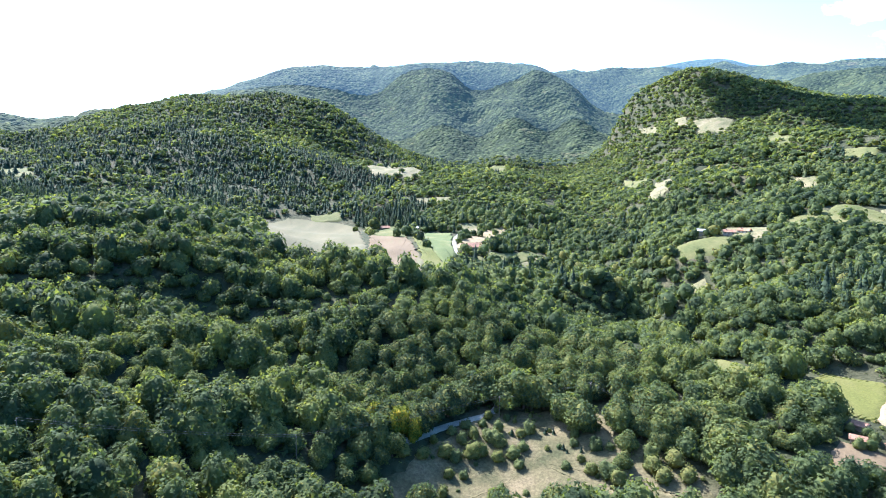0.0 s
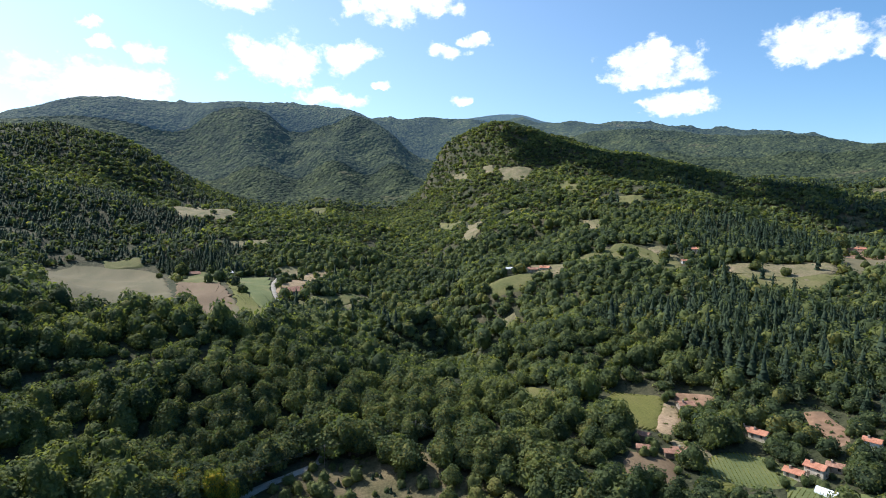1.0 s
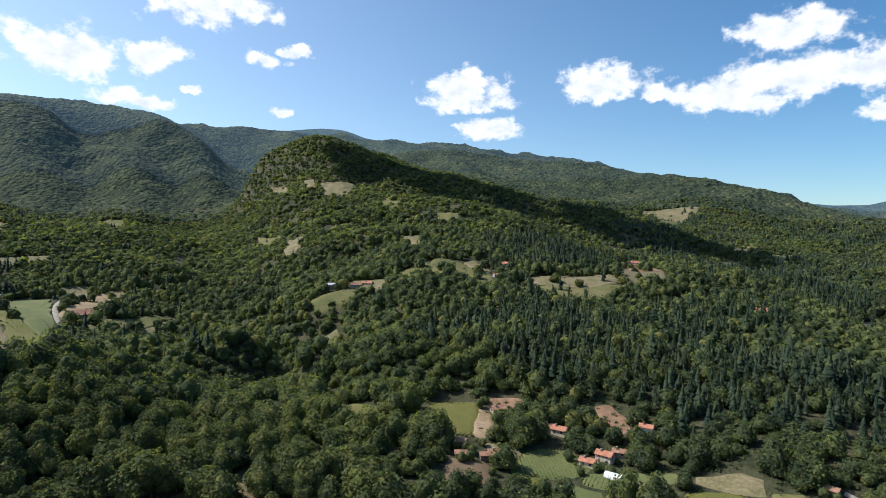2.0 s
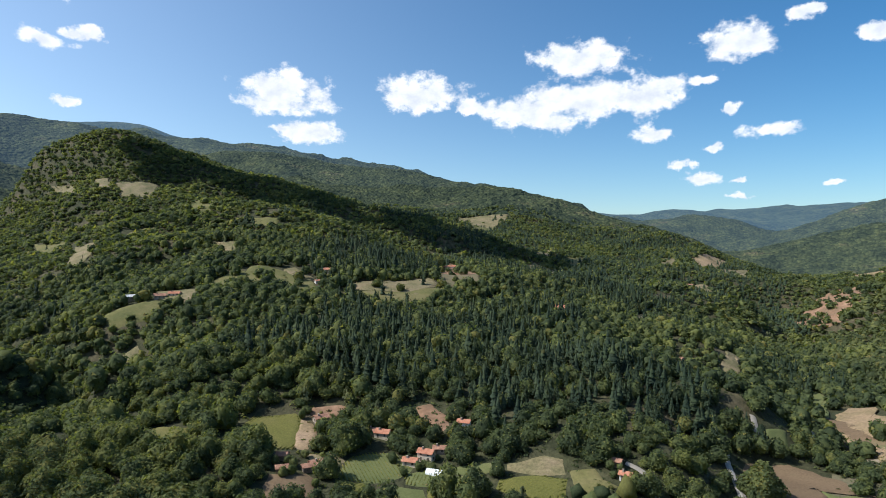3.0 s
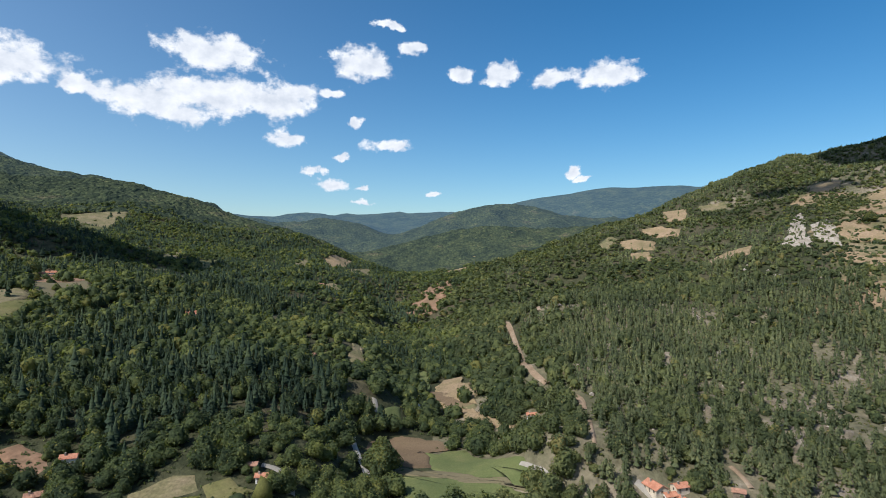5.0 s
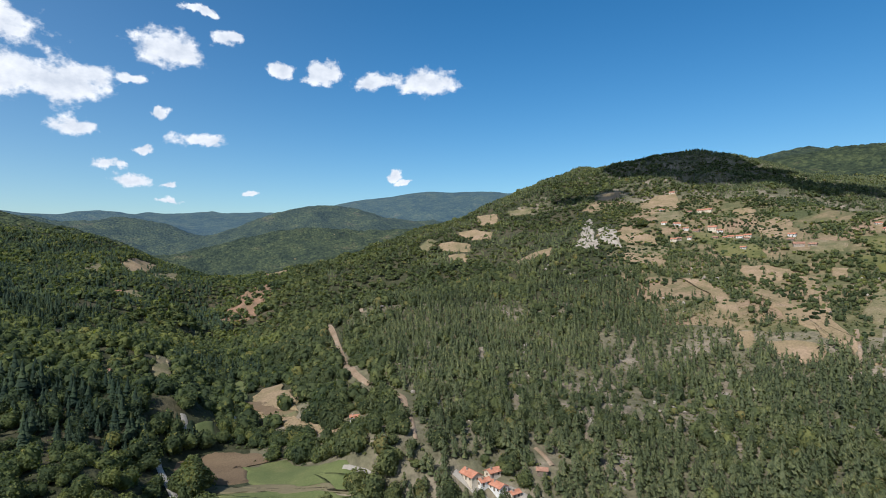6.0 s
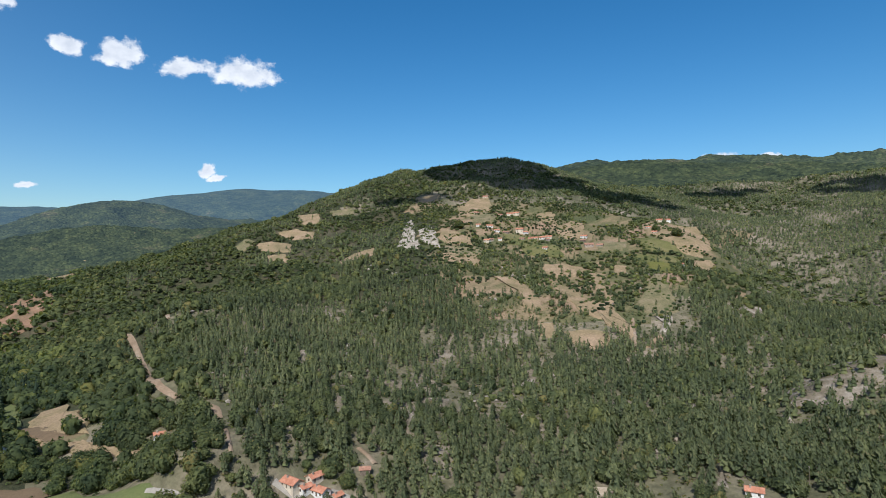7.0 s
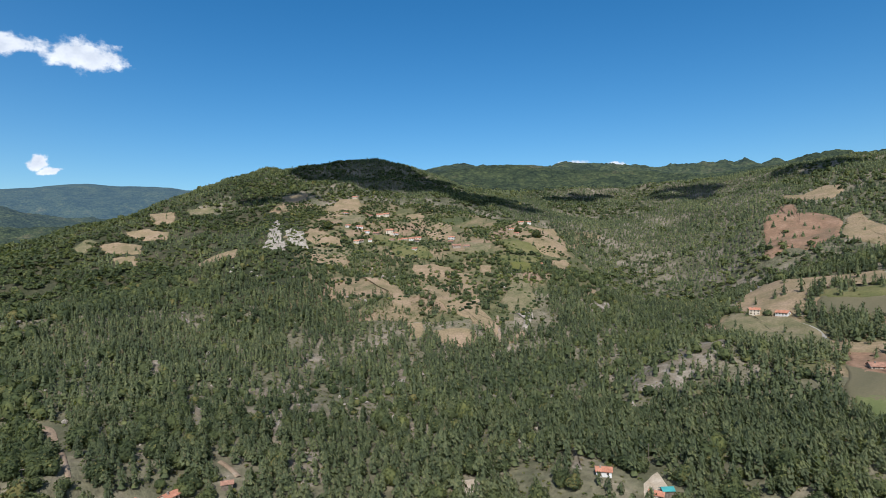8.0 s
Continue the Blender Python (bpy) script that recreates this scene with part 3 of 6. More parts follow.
def lattice(ix, iy, seed):
    """A fixed random value for each lattice corner."""
    n = (ix.astype(np.int64) * 374761393 + iy.astype(np.int64) * 668265263 + seed * 974711) & 0x7FFFFFFF
    n = ((n ^ (n >> 13)) * 1274126177) & 0x7FFFFFFF
    return ((n ^ (n >> 16)) & 0xFFFF) / 65535.0


def grain(x, y, size, seed):
    """Smooth noise from -1 to 1 with features of that size."""
    u, v = x / size, y / size
    iu, iv = np.floor(u), np.floor(v)
    fu, fv = u - iu, v - iv
    fu, fv = fu * fu * (3 - 2 * fu), fv * fv * (3 - 2 * fv)
    a, b = lattice(iu, iv, seed), lattice(iu + 1, iv, seed)
    c, d = lattice(iu, iv + 1, seed), lattice(iu + 1, iv + 1, seed)
    return 2 * ((a + (b - a) * fu) * (1 - fv) + (c + (d - c) * fu) * fv) - 1


def to_line(x, y, line):
    """Distance to a broken line, and the line's height at the nearest place."""
    best = np.full(np.shape(x), 1e9)
    level = np.zeros(np.shape(x))
    for (ax, ay, az), (bx, by, bz) in zip(line, line[1:]):
        dx, dy = bx - ax, by - ay
        s = np.clip(((x - ax) * dx + (y - ay) * dy) / (dx * dx + dy * dy), 0, 1)
        d = np.hypot(x - ax - s * dx, y - ay - s * dy)
        level = np.where(d < best, az + s * (bz - az), level)
        best = np.minimum(best, d)
    return best, level


def polar(x, y):
    """Log of the distance from the middle of the valley, and the bearing as a point on the unit circle."""
    u, v = np.log(np.maximum(np.hypot(x, y), 40)), np.arctan2(x, y)
    return np.stack([np.sin(v), np.cos(v), u], -1)


def land_marks():
    """Heights along all the lines of the land, close enough to hold each line."""
    marks = []
    for key, line in LAND.items():
        for i, p in enumerate(line):
            marks.append(p)
            if key in DOTS or i + 1 == len(line):
                continue
            q = line[i + 1]
            u0, u1 = math.log(max(40, math.hypot(*p[:2]))), math.log(max(40, math.hypot(*q[:2])))
            v0 = math.atan2(*p[:2])
            dv = (math.atan2(*q[:2]) - v0 + math.pi) % (2 * math.pi) - math.pi
            k = int(math.hypot(u1 - u0, dv) / 0.06)
            e0, e1 = (p[2] - 130) / math.exp(u0), (q[2] - 130) / math.exp(u1)
            for j in range(1, k + 1):
                s = j / (k + 1)
                r, v = math.exp(u0 + s * (u1 - u0)), v0 + s * dv
                marks.append((r * math.sin(v), r * math.cos(v), 130 + r * (e0 + s * (e1 - e0))))
    return np.array(marks)


MARKS = land_marks()
KNOTS = polar(MARKS[:, 0], MARKS[:, 1])
SOFT = 0.02
pull = np.zeros((len(KNOTS) + 1, len(KNOTS) + 1))
pull[:-1, :-1] = np.sqrt(((KNOTS[:, None] - KNOTS[None]) ** 2).sum(2) + SOFT ** 2) - 0.004 * np.eye(len(KNOTS))
pull[:-1, -1] = pull[-1, :-1] = 1
WEIGHTS = np.linalg.solve(pull, np.append((MARKS[:, 2] - 130) / np.exp(KNOTS[:, 2]), 0))


def height(x, y):
    """The height of the land at x, y (arrays): a smooth sheet through the lines, roughened by spurs and gullies between them."""
    x, y = np.asarray(x, float), np.asarray(y, float)
    q = polar(x, y).reshape(-1, 3)
    rise, clear = np.empty(len(q)), np.empty(len(q))
    for i in range(0, len(q), 8000):
        c = q[i:i + 8000]
        d = np.sqrt(np.maximum((c ** 2).sum(1)[:, None] + (KNOTS ** 2).sum(1)[None] - 2 * c @ KNOTS.T, 0) + SOFT ** 2)
        rise[i:i + 8000], clear[i:i + 8000] = d @ WEIGHTS[:-1] + WEIGHTS[-1], d.min(1)
    r = np.exp(q[:, 2]).reshape(x.shape)
    h = 130 + rise.reshape(x.shape) * r
    free = np.clip((clear.reshape(x.shape) - SOFT) / 0.1, 0, 1)
    away = np.clip((r - 450) / 900, 0, 1)
    wx, wy = x + 26 * grain(x, y, 170, 1), y + 26 * grain(x, y, 170, 3)
    spur = 1 - 2 * np.abs(grain(wx, wy, 230, 8))
    small = 1 - 2 * np.abs(grain(wx, wy, 95, 5))
    h = h + free * away * (24 * (spur - 0.25) * (1 + 0.3 * np.clip((r - 1500) / 300, 0, 1)) + 11 * (small - 0.2))
    return h + away * 3.5 * grain(x, y, 45, 6) + np.clip((r - 180) / 300, 0, 1) * (2.2 * (small - 0.2) * (1 - away) + 1.2 * grain(x, y, 24, 7))


# the sheet of ground: rings that widen with the distance, so that the mesh is fine in the valley and coarse on far ridges
RINGS = np.concatenate([[0.0], 12 * (5000 / 12) ** (np.arange(250) / 249)])
SPOKES = 640
ANG = np.arange(SPOKES + 1) * (2 * math.pi / SPOKES)
SHEET = np.zeros((len(RINGS), SPOKES + 1))
gx, gy = RINGS[:, None] * np.sin(ANG)[None, :], RINGS[:, None] * np.cos(ANG)[None, :]
SHEET[:] = height(gx, gy)
SHEET[0, :] = SHEET[0, 0]
SHEET[:, -1] = SHEET[:, 0]


def ground_z(x, y):
    """Height of the sheet of ground itself, between its corners."""
    x, y = np.asarray(x, float), np.asarray(y, float)
    r, a = np.hypot(x, y), np.mod(np.arctan2(x, y), 2 * math.pi)
    i = np.clip(np.searchsorted(RINGS, r, side="right") - 1, 0, len(RINGS) - 2)
    f = np.clip((r - RINGS[i]) / (RINGS[i + 1] - RINGS[i]), 0, 1)
    k = np.clip((a / ANG[1]).astype(int), 0, SPOKES - 1)
    g = a / ANG[1] - k
    return (SHEET[i, k] * (1 - f) + SHEET[i + 1, k] * f) * (1 - g) + (SHEET[i, k + 1] * (1 - f) + SHEET[i + 1, k + 1] * f) * g


def mesh_of(name, verts, tris, mat, smooth=False):
    """A mesh from arrays of corners and triangles."""
    me = bpy.data.meshes.new(name)
    verts, tris = np.ascontiguousarray(verts, np.float32).reshape(-1, 3), np.ascontiguousarray(tris, np.int32).reshape(-1, 3)
    me.vertices.add(len(verts))
    me.vertices.foreach_set("co", verts.ravel())
    me.loops.add(tris.size)
    me.loops.foreach_set("vertex_index", tris.ravel())
    me.polygons.add(len(tris))
    me.polygons.foreach_set("loop_start", np.arange(0, tris.size, 3, dtype=np.int32))
    me.polygons.foreach_set("use_smooth", np.full(len(tris), smooth))
    me.materials.append(mat)
    me.update(calc_edges=True)
    return me


def grid_tris(rows, cols):
    i, k = np.meshgrid(np.arange(rows - 1), np.arange(cols - 1), indexing="ij")
    a = (i * cols + k).ravel()
    return np.concatenate([np.stack([a, a + cols, a + cols + 1], 1), np.stack([a, a + cols + 1, a + 1], 1)])


def heading(x, y):
    """Degrees clockwise from north, from -120 to 240."""
    a = np.degrees(np.arctan2(x, y))
    return np.where(a < -120, a + 360, a)


land_v = np.stack([gx, gy, SHEET], 2)
cut = int(np.searchsorted(RINGS, 1680))
land = tagged(new("ground", mesh_of("ground", land_v[:cut + 1], grid_tris(cut + 1, SPOKES + 1)[:, ::-1], GROUND, True)),
              "wooded valley floor and mountain slopes with dry grass", "ground", kind="structure")
land.data.materials.append(DRY_SLOPE)
mid = land_v[:cut + 1].reshape(-1, 3)[grid_tris(cut + 1, SPOKES + 1)].mean(1)
turn = heading(mid[:, 0], mid[:, 1]) + 7 * grain(mid[:, 0], mid[:, 1], 120, 31)
stony = (turn > 93) & (np.hypot(mid[:, 0], mid[:, 1]) > 250) & ((turn > 118) | (np.hypot(mid[:, 0], mid[:, 1]) < 640))
land.data.materials.append(TERRACE)
away = np.hypot(mid[:, 0], mid[:, 1])
grassy = (turn > 118) & (turn < 147) & (away > 580) & (away < 1150) | (turn > 158) & (turn < 190) & (away > 440) & (away < 640)
land.data.polygons.foreach_set("material_index", np.where(grassy, 2, stony.astype(np.int32)))
# beyond the near hills the land is a backdrop, with the swell of its tree crowns, in four depths of blue haze put in as
# glow
def crowns(x, y, cell):
    """Height of a closed canopy: a dome on each jittered place."""
    iu, iv = np.floor(x / cell), np.floor(y / cell)
    top = np.zeros(np.shape(x))
    for du in (-1, 0, 1):
        for dv in (-1, 0, 1):
            cx = (iu + du + 0.15 + 0.7 * lattice(iu + du, iv + dv, 33)) * cell
            cy = (iv + dv + 0.15 + 0.7 * lattice(iu + du, iv + dv, 34)) * cell
            big = 0.6 + 0.6 * lattice(iu + du, iv + dv, 35)
            top = np.maximum(top, big * (1 - ((x - cx) ** 2 + (y - cy) ** 2) / (0.85 * cell) ** 2))
    return 8.0 * top


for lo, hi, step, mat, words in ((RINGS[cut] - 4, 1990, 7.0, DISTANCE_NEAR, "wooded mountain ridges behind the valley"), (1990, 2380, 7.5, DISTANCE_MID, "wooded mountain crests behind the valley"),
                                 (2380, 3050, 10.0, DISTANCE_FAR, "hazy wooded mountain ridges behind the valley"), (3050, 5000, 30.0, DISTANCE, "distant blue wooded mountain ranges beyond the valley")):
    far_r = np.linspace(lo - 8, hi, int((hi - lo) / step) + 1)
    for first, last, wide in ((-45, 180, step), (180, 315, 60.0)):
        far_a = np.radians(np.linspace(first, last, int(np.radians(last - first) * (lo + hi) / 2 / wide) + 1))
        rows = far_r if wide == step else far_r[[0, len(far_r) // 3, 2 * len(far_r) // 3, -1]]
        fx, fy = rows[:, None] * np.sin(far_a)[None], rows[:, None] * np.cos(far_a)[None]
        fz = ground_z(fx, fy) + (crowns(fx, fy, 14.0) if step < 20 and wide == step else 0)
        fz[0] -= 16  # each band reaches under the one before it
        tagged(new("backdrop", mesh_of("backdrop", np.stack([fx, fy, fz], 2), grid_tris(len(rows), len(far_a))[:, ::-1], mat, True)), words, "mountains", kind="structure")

CLEAR = []  # open ground: outline, share of trees that stands on it
LANES = []
THIN = {"scree": 0.4, "rock_face": 0.75, "cleared_slope": 0.12, "dry_meadow": 0.05, "pasture": 0.08}
SHRUBBY = []
VINEYARDS = []
CRAGS = []


def inside(x, y, outline):
    hit = np.zeros(np.shape(x), bool)
    for (ax, ay), (bx, by) in zip(outline, outline[1:] + outline[:1]):
        if ay == by:
            continue
        hit ^= ((ay > y) != (by > y)) & (x < (bx - ax) * (y - ay) / (by - ay) + ax)
    return hit


def in_hamlet(x, y):
    """Gardens and orchards on the valley floor, where trees are small and far apart."""
    return ((x - 285) / 75) ** 2 + ((y - 145) / 115) ** 2 + 0.5 * grain(x, y, 40, 46) < 1


def in_village(x, y):
    """Terraces of the hill village."""
    a, d = heading(x, y) + 4 * grain(x, y, 90, 47), np.hypot(x, y) * (1 + 0.05 * grain(x, y, 60, 48))
    return (a > 117) & (a < 147) & (d > 690) & (d < 1170) | (a > 127) & (a < 145) & (d > 560) & (d < 700)


def open_land(x, y):
    """How likely a tree stands at each place: less on fields, roads, in glades and round the villages."""
    p = np.ones(np.shape(x))
    a, d = heading(x, y), np.hypot(x, y)
    p = np.where(grain(x, y, 34, 41) + 0.5 * grain(x, y, 12, 42) < np.where((a < 62) & (d < 600), -1.35, -0.85), 0.12, p)
    rough = (a > 97) & (d > 250)
    p = np.where(rough, p * (1.0 + 0.55 * grain(x, y, 40, 43) + 0.3 * grain(x, y, 15, 49)), p)
    p = np.where(rough & ((a < 117) | (d > 700) | (d < 400)), p * np.where(a < 120, 1.9, 1.4), p)
    p = np.where((a > 146) & (a < 168) & (d > 620) | (a > 112) & (d > 1170), np.maximum(p, 0.95), p)  # closed pine wood of the side valley
    p = np.where(in_village(x, y), p * (0.5 + 0.55 * grain(x, y, 60, 44)), p)
    farms = (a > 8) & (a < 62) & (d > 620) & (d < 1150)
    p = np.where(farms, p * (0.95 + 0.5 * grain(x, y, 55, 45)), p)
    p = np.where(in_hamlet(x, y), p * 0.95, p)
    gardens = (a > 47) & (a < 82) & (d > 225) & (d < 320)
    p = np.where(gardens, p * 0.9, p)
    for outline, share in CLEAR:
        xs, ys = [c[0] for c in outline], [c[1] for c in outline]
        box = (x > min(xs)) & (x < max(xs)) & (y > min(ys)) & (y < max(ys))
        if box.any():
            p[box] = np.where(inside(x[box], y[box], outline), share, p[box])
    for line, half in LANES:
        xs, ys = [c[0] for c in line], [c[1] for c in line]
        box = (x > min(xs) - 12) & (x < max(xs) + 12) & (y > min(ys) - 12) & (y < max(ys) + 12)
        if box.any():
            p[box] = np.where(to_line(x[box], y[box], [(*c, 0) for c in line])[0] < half + 2.6, 0, p[box])
    return p


lift_step = 0.0


def patch(name, label, category, mat, outline):
    """A piece of open ground that lies on the land, with a slightly ragged edge."""
    global lift_step
    lift_step = (lift_step + 0.02) % 0.2
    c = np.array(outline, float)
    mx, my = c.mean(0)
    edge = []
    for p, q in zip(c, np.roll(c, -1, 0)):
        n = max(2, int(np.hypot(*(q - p)) / 4))
        edge.append(p + (q - p) * (np.arange(n) / n)[:, None])
    edge = np.concatenate(edge)
    out = edge - np.array([mx, my])
    edge = edge + out / np.maximum(np.hypot(out[:, 0], out[:, 1]), 1)[:, None] * 1.3
    far = math.hypot(mx, my)
    rag = min(3.0, 0.06 * np.sqrt(np.ptp(c[:, 0]) * np.ptp(c[:, 1])))
    edge = edge + rag * np.stack([grain(edge[:, 0], edge[:, 1], 9, 51), grain(edge[:, 0], edge[:, 1], 9, 52)], 1)
    rings = int(np.clip(np.hypot(edge[:, 0] - mx, edge[:, 1] - my).max() / 4, 3, 16))
    k = np.arange(1, rings + 1)[:, None] / rings
    x = np.concatenate([[mx], (mx + (edge[:, 0] - mx)[None] * k).ravel()])
    y = np.concatenate([[my], (my + (edge[:, 1] - my)[None] * k).ravel()])
    z = ground_z(x, y) + (0.3 if far < 350 else 0.9) + lift_step + 0.0006 * far
    z[-len(edge):] -= (0.47 if far < 350 else 1.1) + lift_step + 0.0006 * far  # the rim runs into the grass
    m = len(edge)
    i = np.arange(m)
    j = (i + 1) % m
    tris = [np.stack([np.zeros(m, int), 1 + i, 1 + j], 1)]
    for r in range(rings - 1):
        a, b = 1 + r * m, 1 + (r + 1) * m
        tris += [np.stack([a + i, b + i, b + j], 1), np.stack([a + i, b + j, a + j], 1)]
    tris = np.concatenate(tris)
    v = np.stack([x, y, z], 1)
    n = np.cross(v[tris[:, 1]] - v[tris[:, 0]], v[tris[:, 2]] - v[tris[:, 0]])
    if n[:, 2].mean() < 0:
        tris = tris[:, ::-1]
    grown = [(mx + (q[0] - mx) * 1.04 + 2.5 * np.sign(q[0] - mx), my + (q[1] - my) * 1.04 + 2.5 * np.sign(q[1] - my)) for q in outline]
    CLEAR.append((grown if far < 620 else outline, THIN.get(name, 0.0)))
    if name == "rock_face":
        CRAGS.append(outline)
    if name in ("dry_meadow", "pasture", "scree", "cleared_slope"):
        SHRUBBY.append(outline)
    if name == "vineyard_soil" or name == "ripening_field" and far < 330:
        VINEYARDS.append((outline, name == "vineyard_soil"))
    return tagged(new(name, mesh_of(name, v, tris, mat, True)), label, category)


def strip(name, label, mat, width, line, kind="structure"):
    """A road or stream laid along a line on the land."""
    pts = np.array(line, float)
    for _ in range(3):
        mid_l, mid_r = pts[:-1] * 0.75 + pts[1:] * 0.25, pts[:-1] * 0.25 + pts[1:] * 0.75
        pts = np.concatenate([pts[:1], np.stack([mid_l, mid_r], 1).reshape(-1, 2), pts[-1:]])
    d = np.gradient(pts, axis=0)
    side = np.stack([d[:, 1], -d[:, 0]], 1) / np.hypot(d[:, 0], d[:, 1])[:, None]
    half = width / 2 * (1 + 0.18 * grain(pts[:, 0], pts[:, 1], 11, 61))[:, None]
    rows = np.stack([pts + side * half * s for s in (-1, -0.34, 0.34, 1)], 1)
    z = ground_z(rows[:, :, 0], rows[:, :, 1]) + 0.75 + 0.0006 * np.hypot(rows[:, :, 0], rows[:, :, 1])
    z[:, ::3] -= 0.45
    v = np.concatenate([rows, z[:, :, None]], 2)
    tris = grid_tris(len(pts), 4)
    n = np.cross(v.reshape(-1, 3)[tris[:, 1]] - v.reshape(-1, 3)[tris[:, 0]], v.reshape(-1, 3)[tris[:, 2]] - v.reshape(-1, 3)[tris[:, 0]])
    LANES.append((line, width / 2 - (4 if name == "river" else 2.5 if name == "lane" else 3.6 if name == "dirt_path" else 0)))
    return tagged(new(name, mesh_of(name, v, tris if n[:, 2].mean() > 0 else tris[:, ::-1], mat, True)), label, "water" if "river" in name else "road", kind=kind)


# ---- fields, meadows, bare slopes (corners on the plan) ----
patch("stubble_field", "harvested pale straw-coloured field with mown stubble", "field", STUBBLE, [(-242, 754), (-214, 799), (-163, 798), (-138, 792), (-124, 782), (-104, 729), (-64, 498), (-54, 386), (-73, 383), (-98, 377), (-105, 375), (-146, 489)])
patch("ploughed_field", "bare brown ploughed field beside the meadow", "field", PLOUGHED, [(-87, 693), (-39, 647), (-19, 511), (-8, 378), (-28, 347), (-62, 471)])
patch("pasture", "olive-green grazed pasture between the woods", "pasture", PASTURE, [(-107, 764), (-68, 741), (-49, 705), (-38, 625), (-84, 670)])
patch("ripening_field", "yellow-green ripening crop field in the valley", "field", YELLOW_FIELD, [(-34, 653), (-25, 622), (-10, 547), (8, 486), (22, 476), (12, 386), (-1, 363), (-12, 428), (-20, 537)])
patch("green_field", "green grassy field with even cover", "field", GREEN_FIELD, [(-32, 677), (10, 687), (11, 606), (10, 525), (8, 503), (-7, 537), (-21, 622)])
patch("dry_meadow", "pale tan dry field on the hillside", "meadow", TAN_FIELD, [(17, 601), (46, 694), (72, 719), (101, 728), (103, 711), (83, 691), (60, 631), (36, 598), (16, 572)])
patch("dry_meadow", "dry tan hillside meadow with scattered tufts", "meadow", DRY_GRASS, [(20, 721), (46, 729), (44, 687), (21, 661)])
patch("pasture", "olive-green grazed pasture between the woods", "pasture", PASTURE, [(19, 550), (37, 563), (44, 558), (34, 511), (24, 510)])
patch("dry_meadow", "dry tan hillside meadow with scattered tufts", "meadow", DRY_GRASS, [(66, 548), (109, 608), (109, 597), (85, 546), (71, 540)])
patch("pasture", "olive-green grazed pasture between the woods", "pasture", PASTURE, [(48, 577), (94, 605), (106, 604), (67, 557), (53, 555)])
patch("pasture", "olive-green grazed pasture between the woods", "pasture", PASTURE, [(-190, 813), (-145, 830), (-140, 804), (-172, 788)])
patch("dry_meadow", "dry tan hillside meadow with scattered tufts", "meadow", DRY_GRASS, [(-36, 852), (14, 858), (5, 818), (-31, 820)])
patch("dry_meadow", "dry tan hillside meadow with scattered tufts", "meadow", DRY_GRASS, [(-141, 2013), (-74, 1942), (-83, 1919), (-130, 1961)])
patch("pasture", "olive-green grazed pasture between the woods", "pasture", PASTURE, [(-589, 775), (-555, 791), (-530, 749), (-555, 729)])
patch("pasture", "olive-green grazed pasture between the woods", "pasture", PASTURE, [(332, 1064), (351, 987), (326, 905), (299, 887), (309, 973)])
patch("dry_meadow", "dry tan hillside meadow with scattered tufts", "meadow", DRY_GRASS, [(272, 772), (320, 875), (336, 851), (322, 807), (283, 761)])
patch("dry_meadow", "dry tan hillside meadow with scattered tufts", "meadow", DRY_GRASS, [(447, 1346), (454, 1241), (431, 1185), (438, 1298)])
patch("dry_meadow", "dry tan hillside meadow with scattered tufts", "meadow", DRY_GRASS, [(473, 1202), (487, 1180), (468, 1125), (453, 1134)])
patch("dry_meadow", "dry tan hillside meadow with scattered tufts", "meadow", DRY_GRASS, [(486, 1150), (526, 1119), (540, 1093), (500, 1040), (471, 1087)])
patch("pasture", "olive-green grazed pasture between the woods", "pasture", PASTURE, [(372, 843), (421, 861), (414, 845), (368, 824)])
patch("pasture", "olive-green grazed pasture between the woods", "pasture", PASTURE, [(497, 911), (592, 968), (505, 852), (487, 878)])
patch("pasture", "olive-green grazed pasture between the woods", "pasture", PASTURE, [(527, 763), (543, 726), (523, 707), (514, 737)])
patch("dry_meadow", "dry tan hillside meadow with scattered tufts", "meadow", DRY_GRASS, [(403, 668), (417, 645), (390, 598), (379, 613)])
patch("pasture", "olive-green grazed pasture between the woods", "pasture", PASTURE, [(339, 497), (374, 488), (350, 456), (328, 467)])
patch("dry_meadow", "dry tan hillside meadow with scattered tufts", "meadow", DRY_GRASS, [(258, 529), (285, 495), (267, 466), (244, 481)])
patch("dry_meadow", "dry tan meadow with scattered bushes and junipers", "meadow", MEADOW, [(-34, 174), (-25, 187), (-12, 195), (-4, 210), (4, 216), (16, 226), (29, 235), (48, 228), (50, 222), (64, 224), (67, 214), (68, 208), (75, 202), (86, 198), (90, 190), (90, 180), (89, 174), (23, 183), (-32, 174)])
patch("dry_meadow", "dry tan hillside meadow with scattered tufts", "meadow", DRY_GRASS, [(-144, 1070), (-120, 1257), (-32, 1067), (-40, 981), (-74, 999), (-124, 1003)])
patch("pasture", "olive-green grazed pasture between the woods", "pasture", PASTURE, [(131, 1662), (179, 1643), (116, 1104), (95, 1091)])
patch("ripening_field", "yellow-green ripening crop field in the valley", "field", YELLOW_FIELD, [(163, 255), (183, 267), (199, 253), (199, 248), (190, 237), (174, 223), (168, 226), (166, 241)])
patch("ripening_field", "yellow-green ripening crop field in the valley", "field", YELLOW_FIELD, [(132, 276), (141, 286), (150, 274), (144, 259), (133, 255), (127, 257)])
patch("pasture", "olive-green grazed pasture between the woods", "pasture", PASTURE, [(329, 498), (359, 528), (367, 496), (374, 468), (369, 437), (361, 415), (346, 424), (335, 443), (320, 466)])
patch("dry_meadow", "dry tan hillside meadow with scattered tufts", "meadow", DRY_GRASS, [(372, 493), (386, 492), (382, 452), (367, 450)])
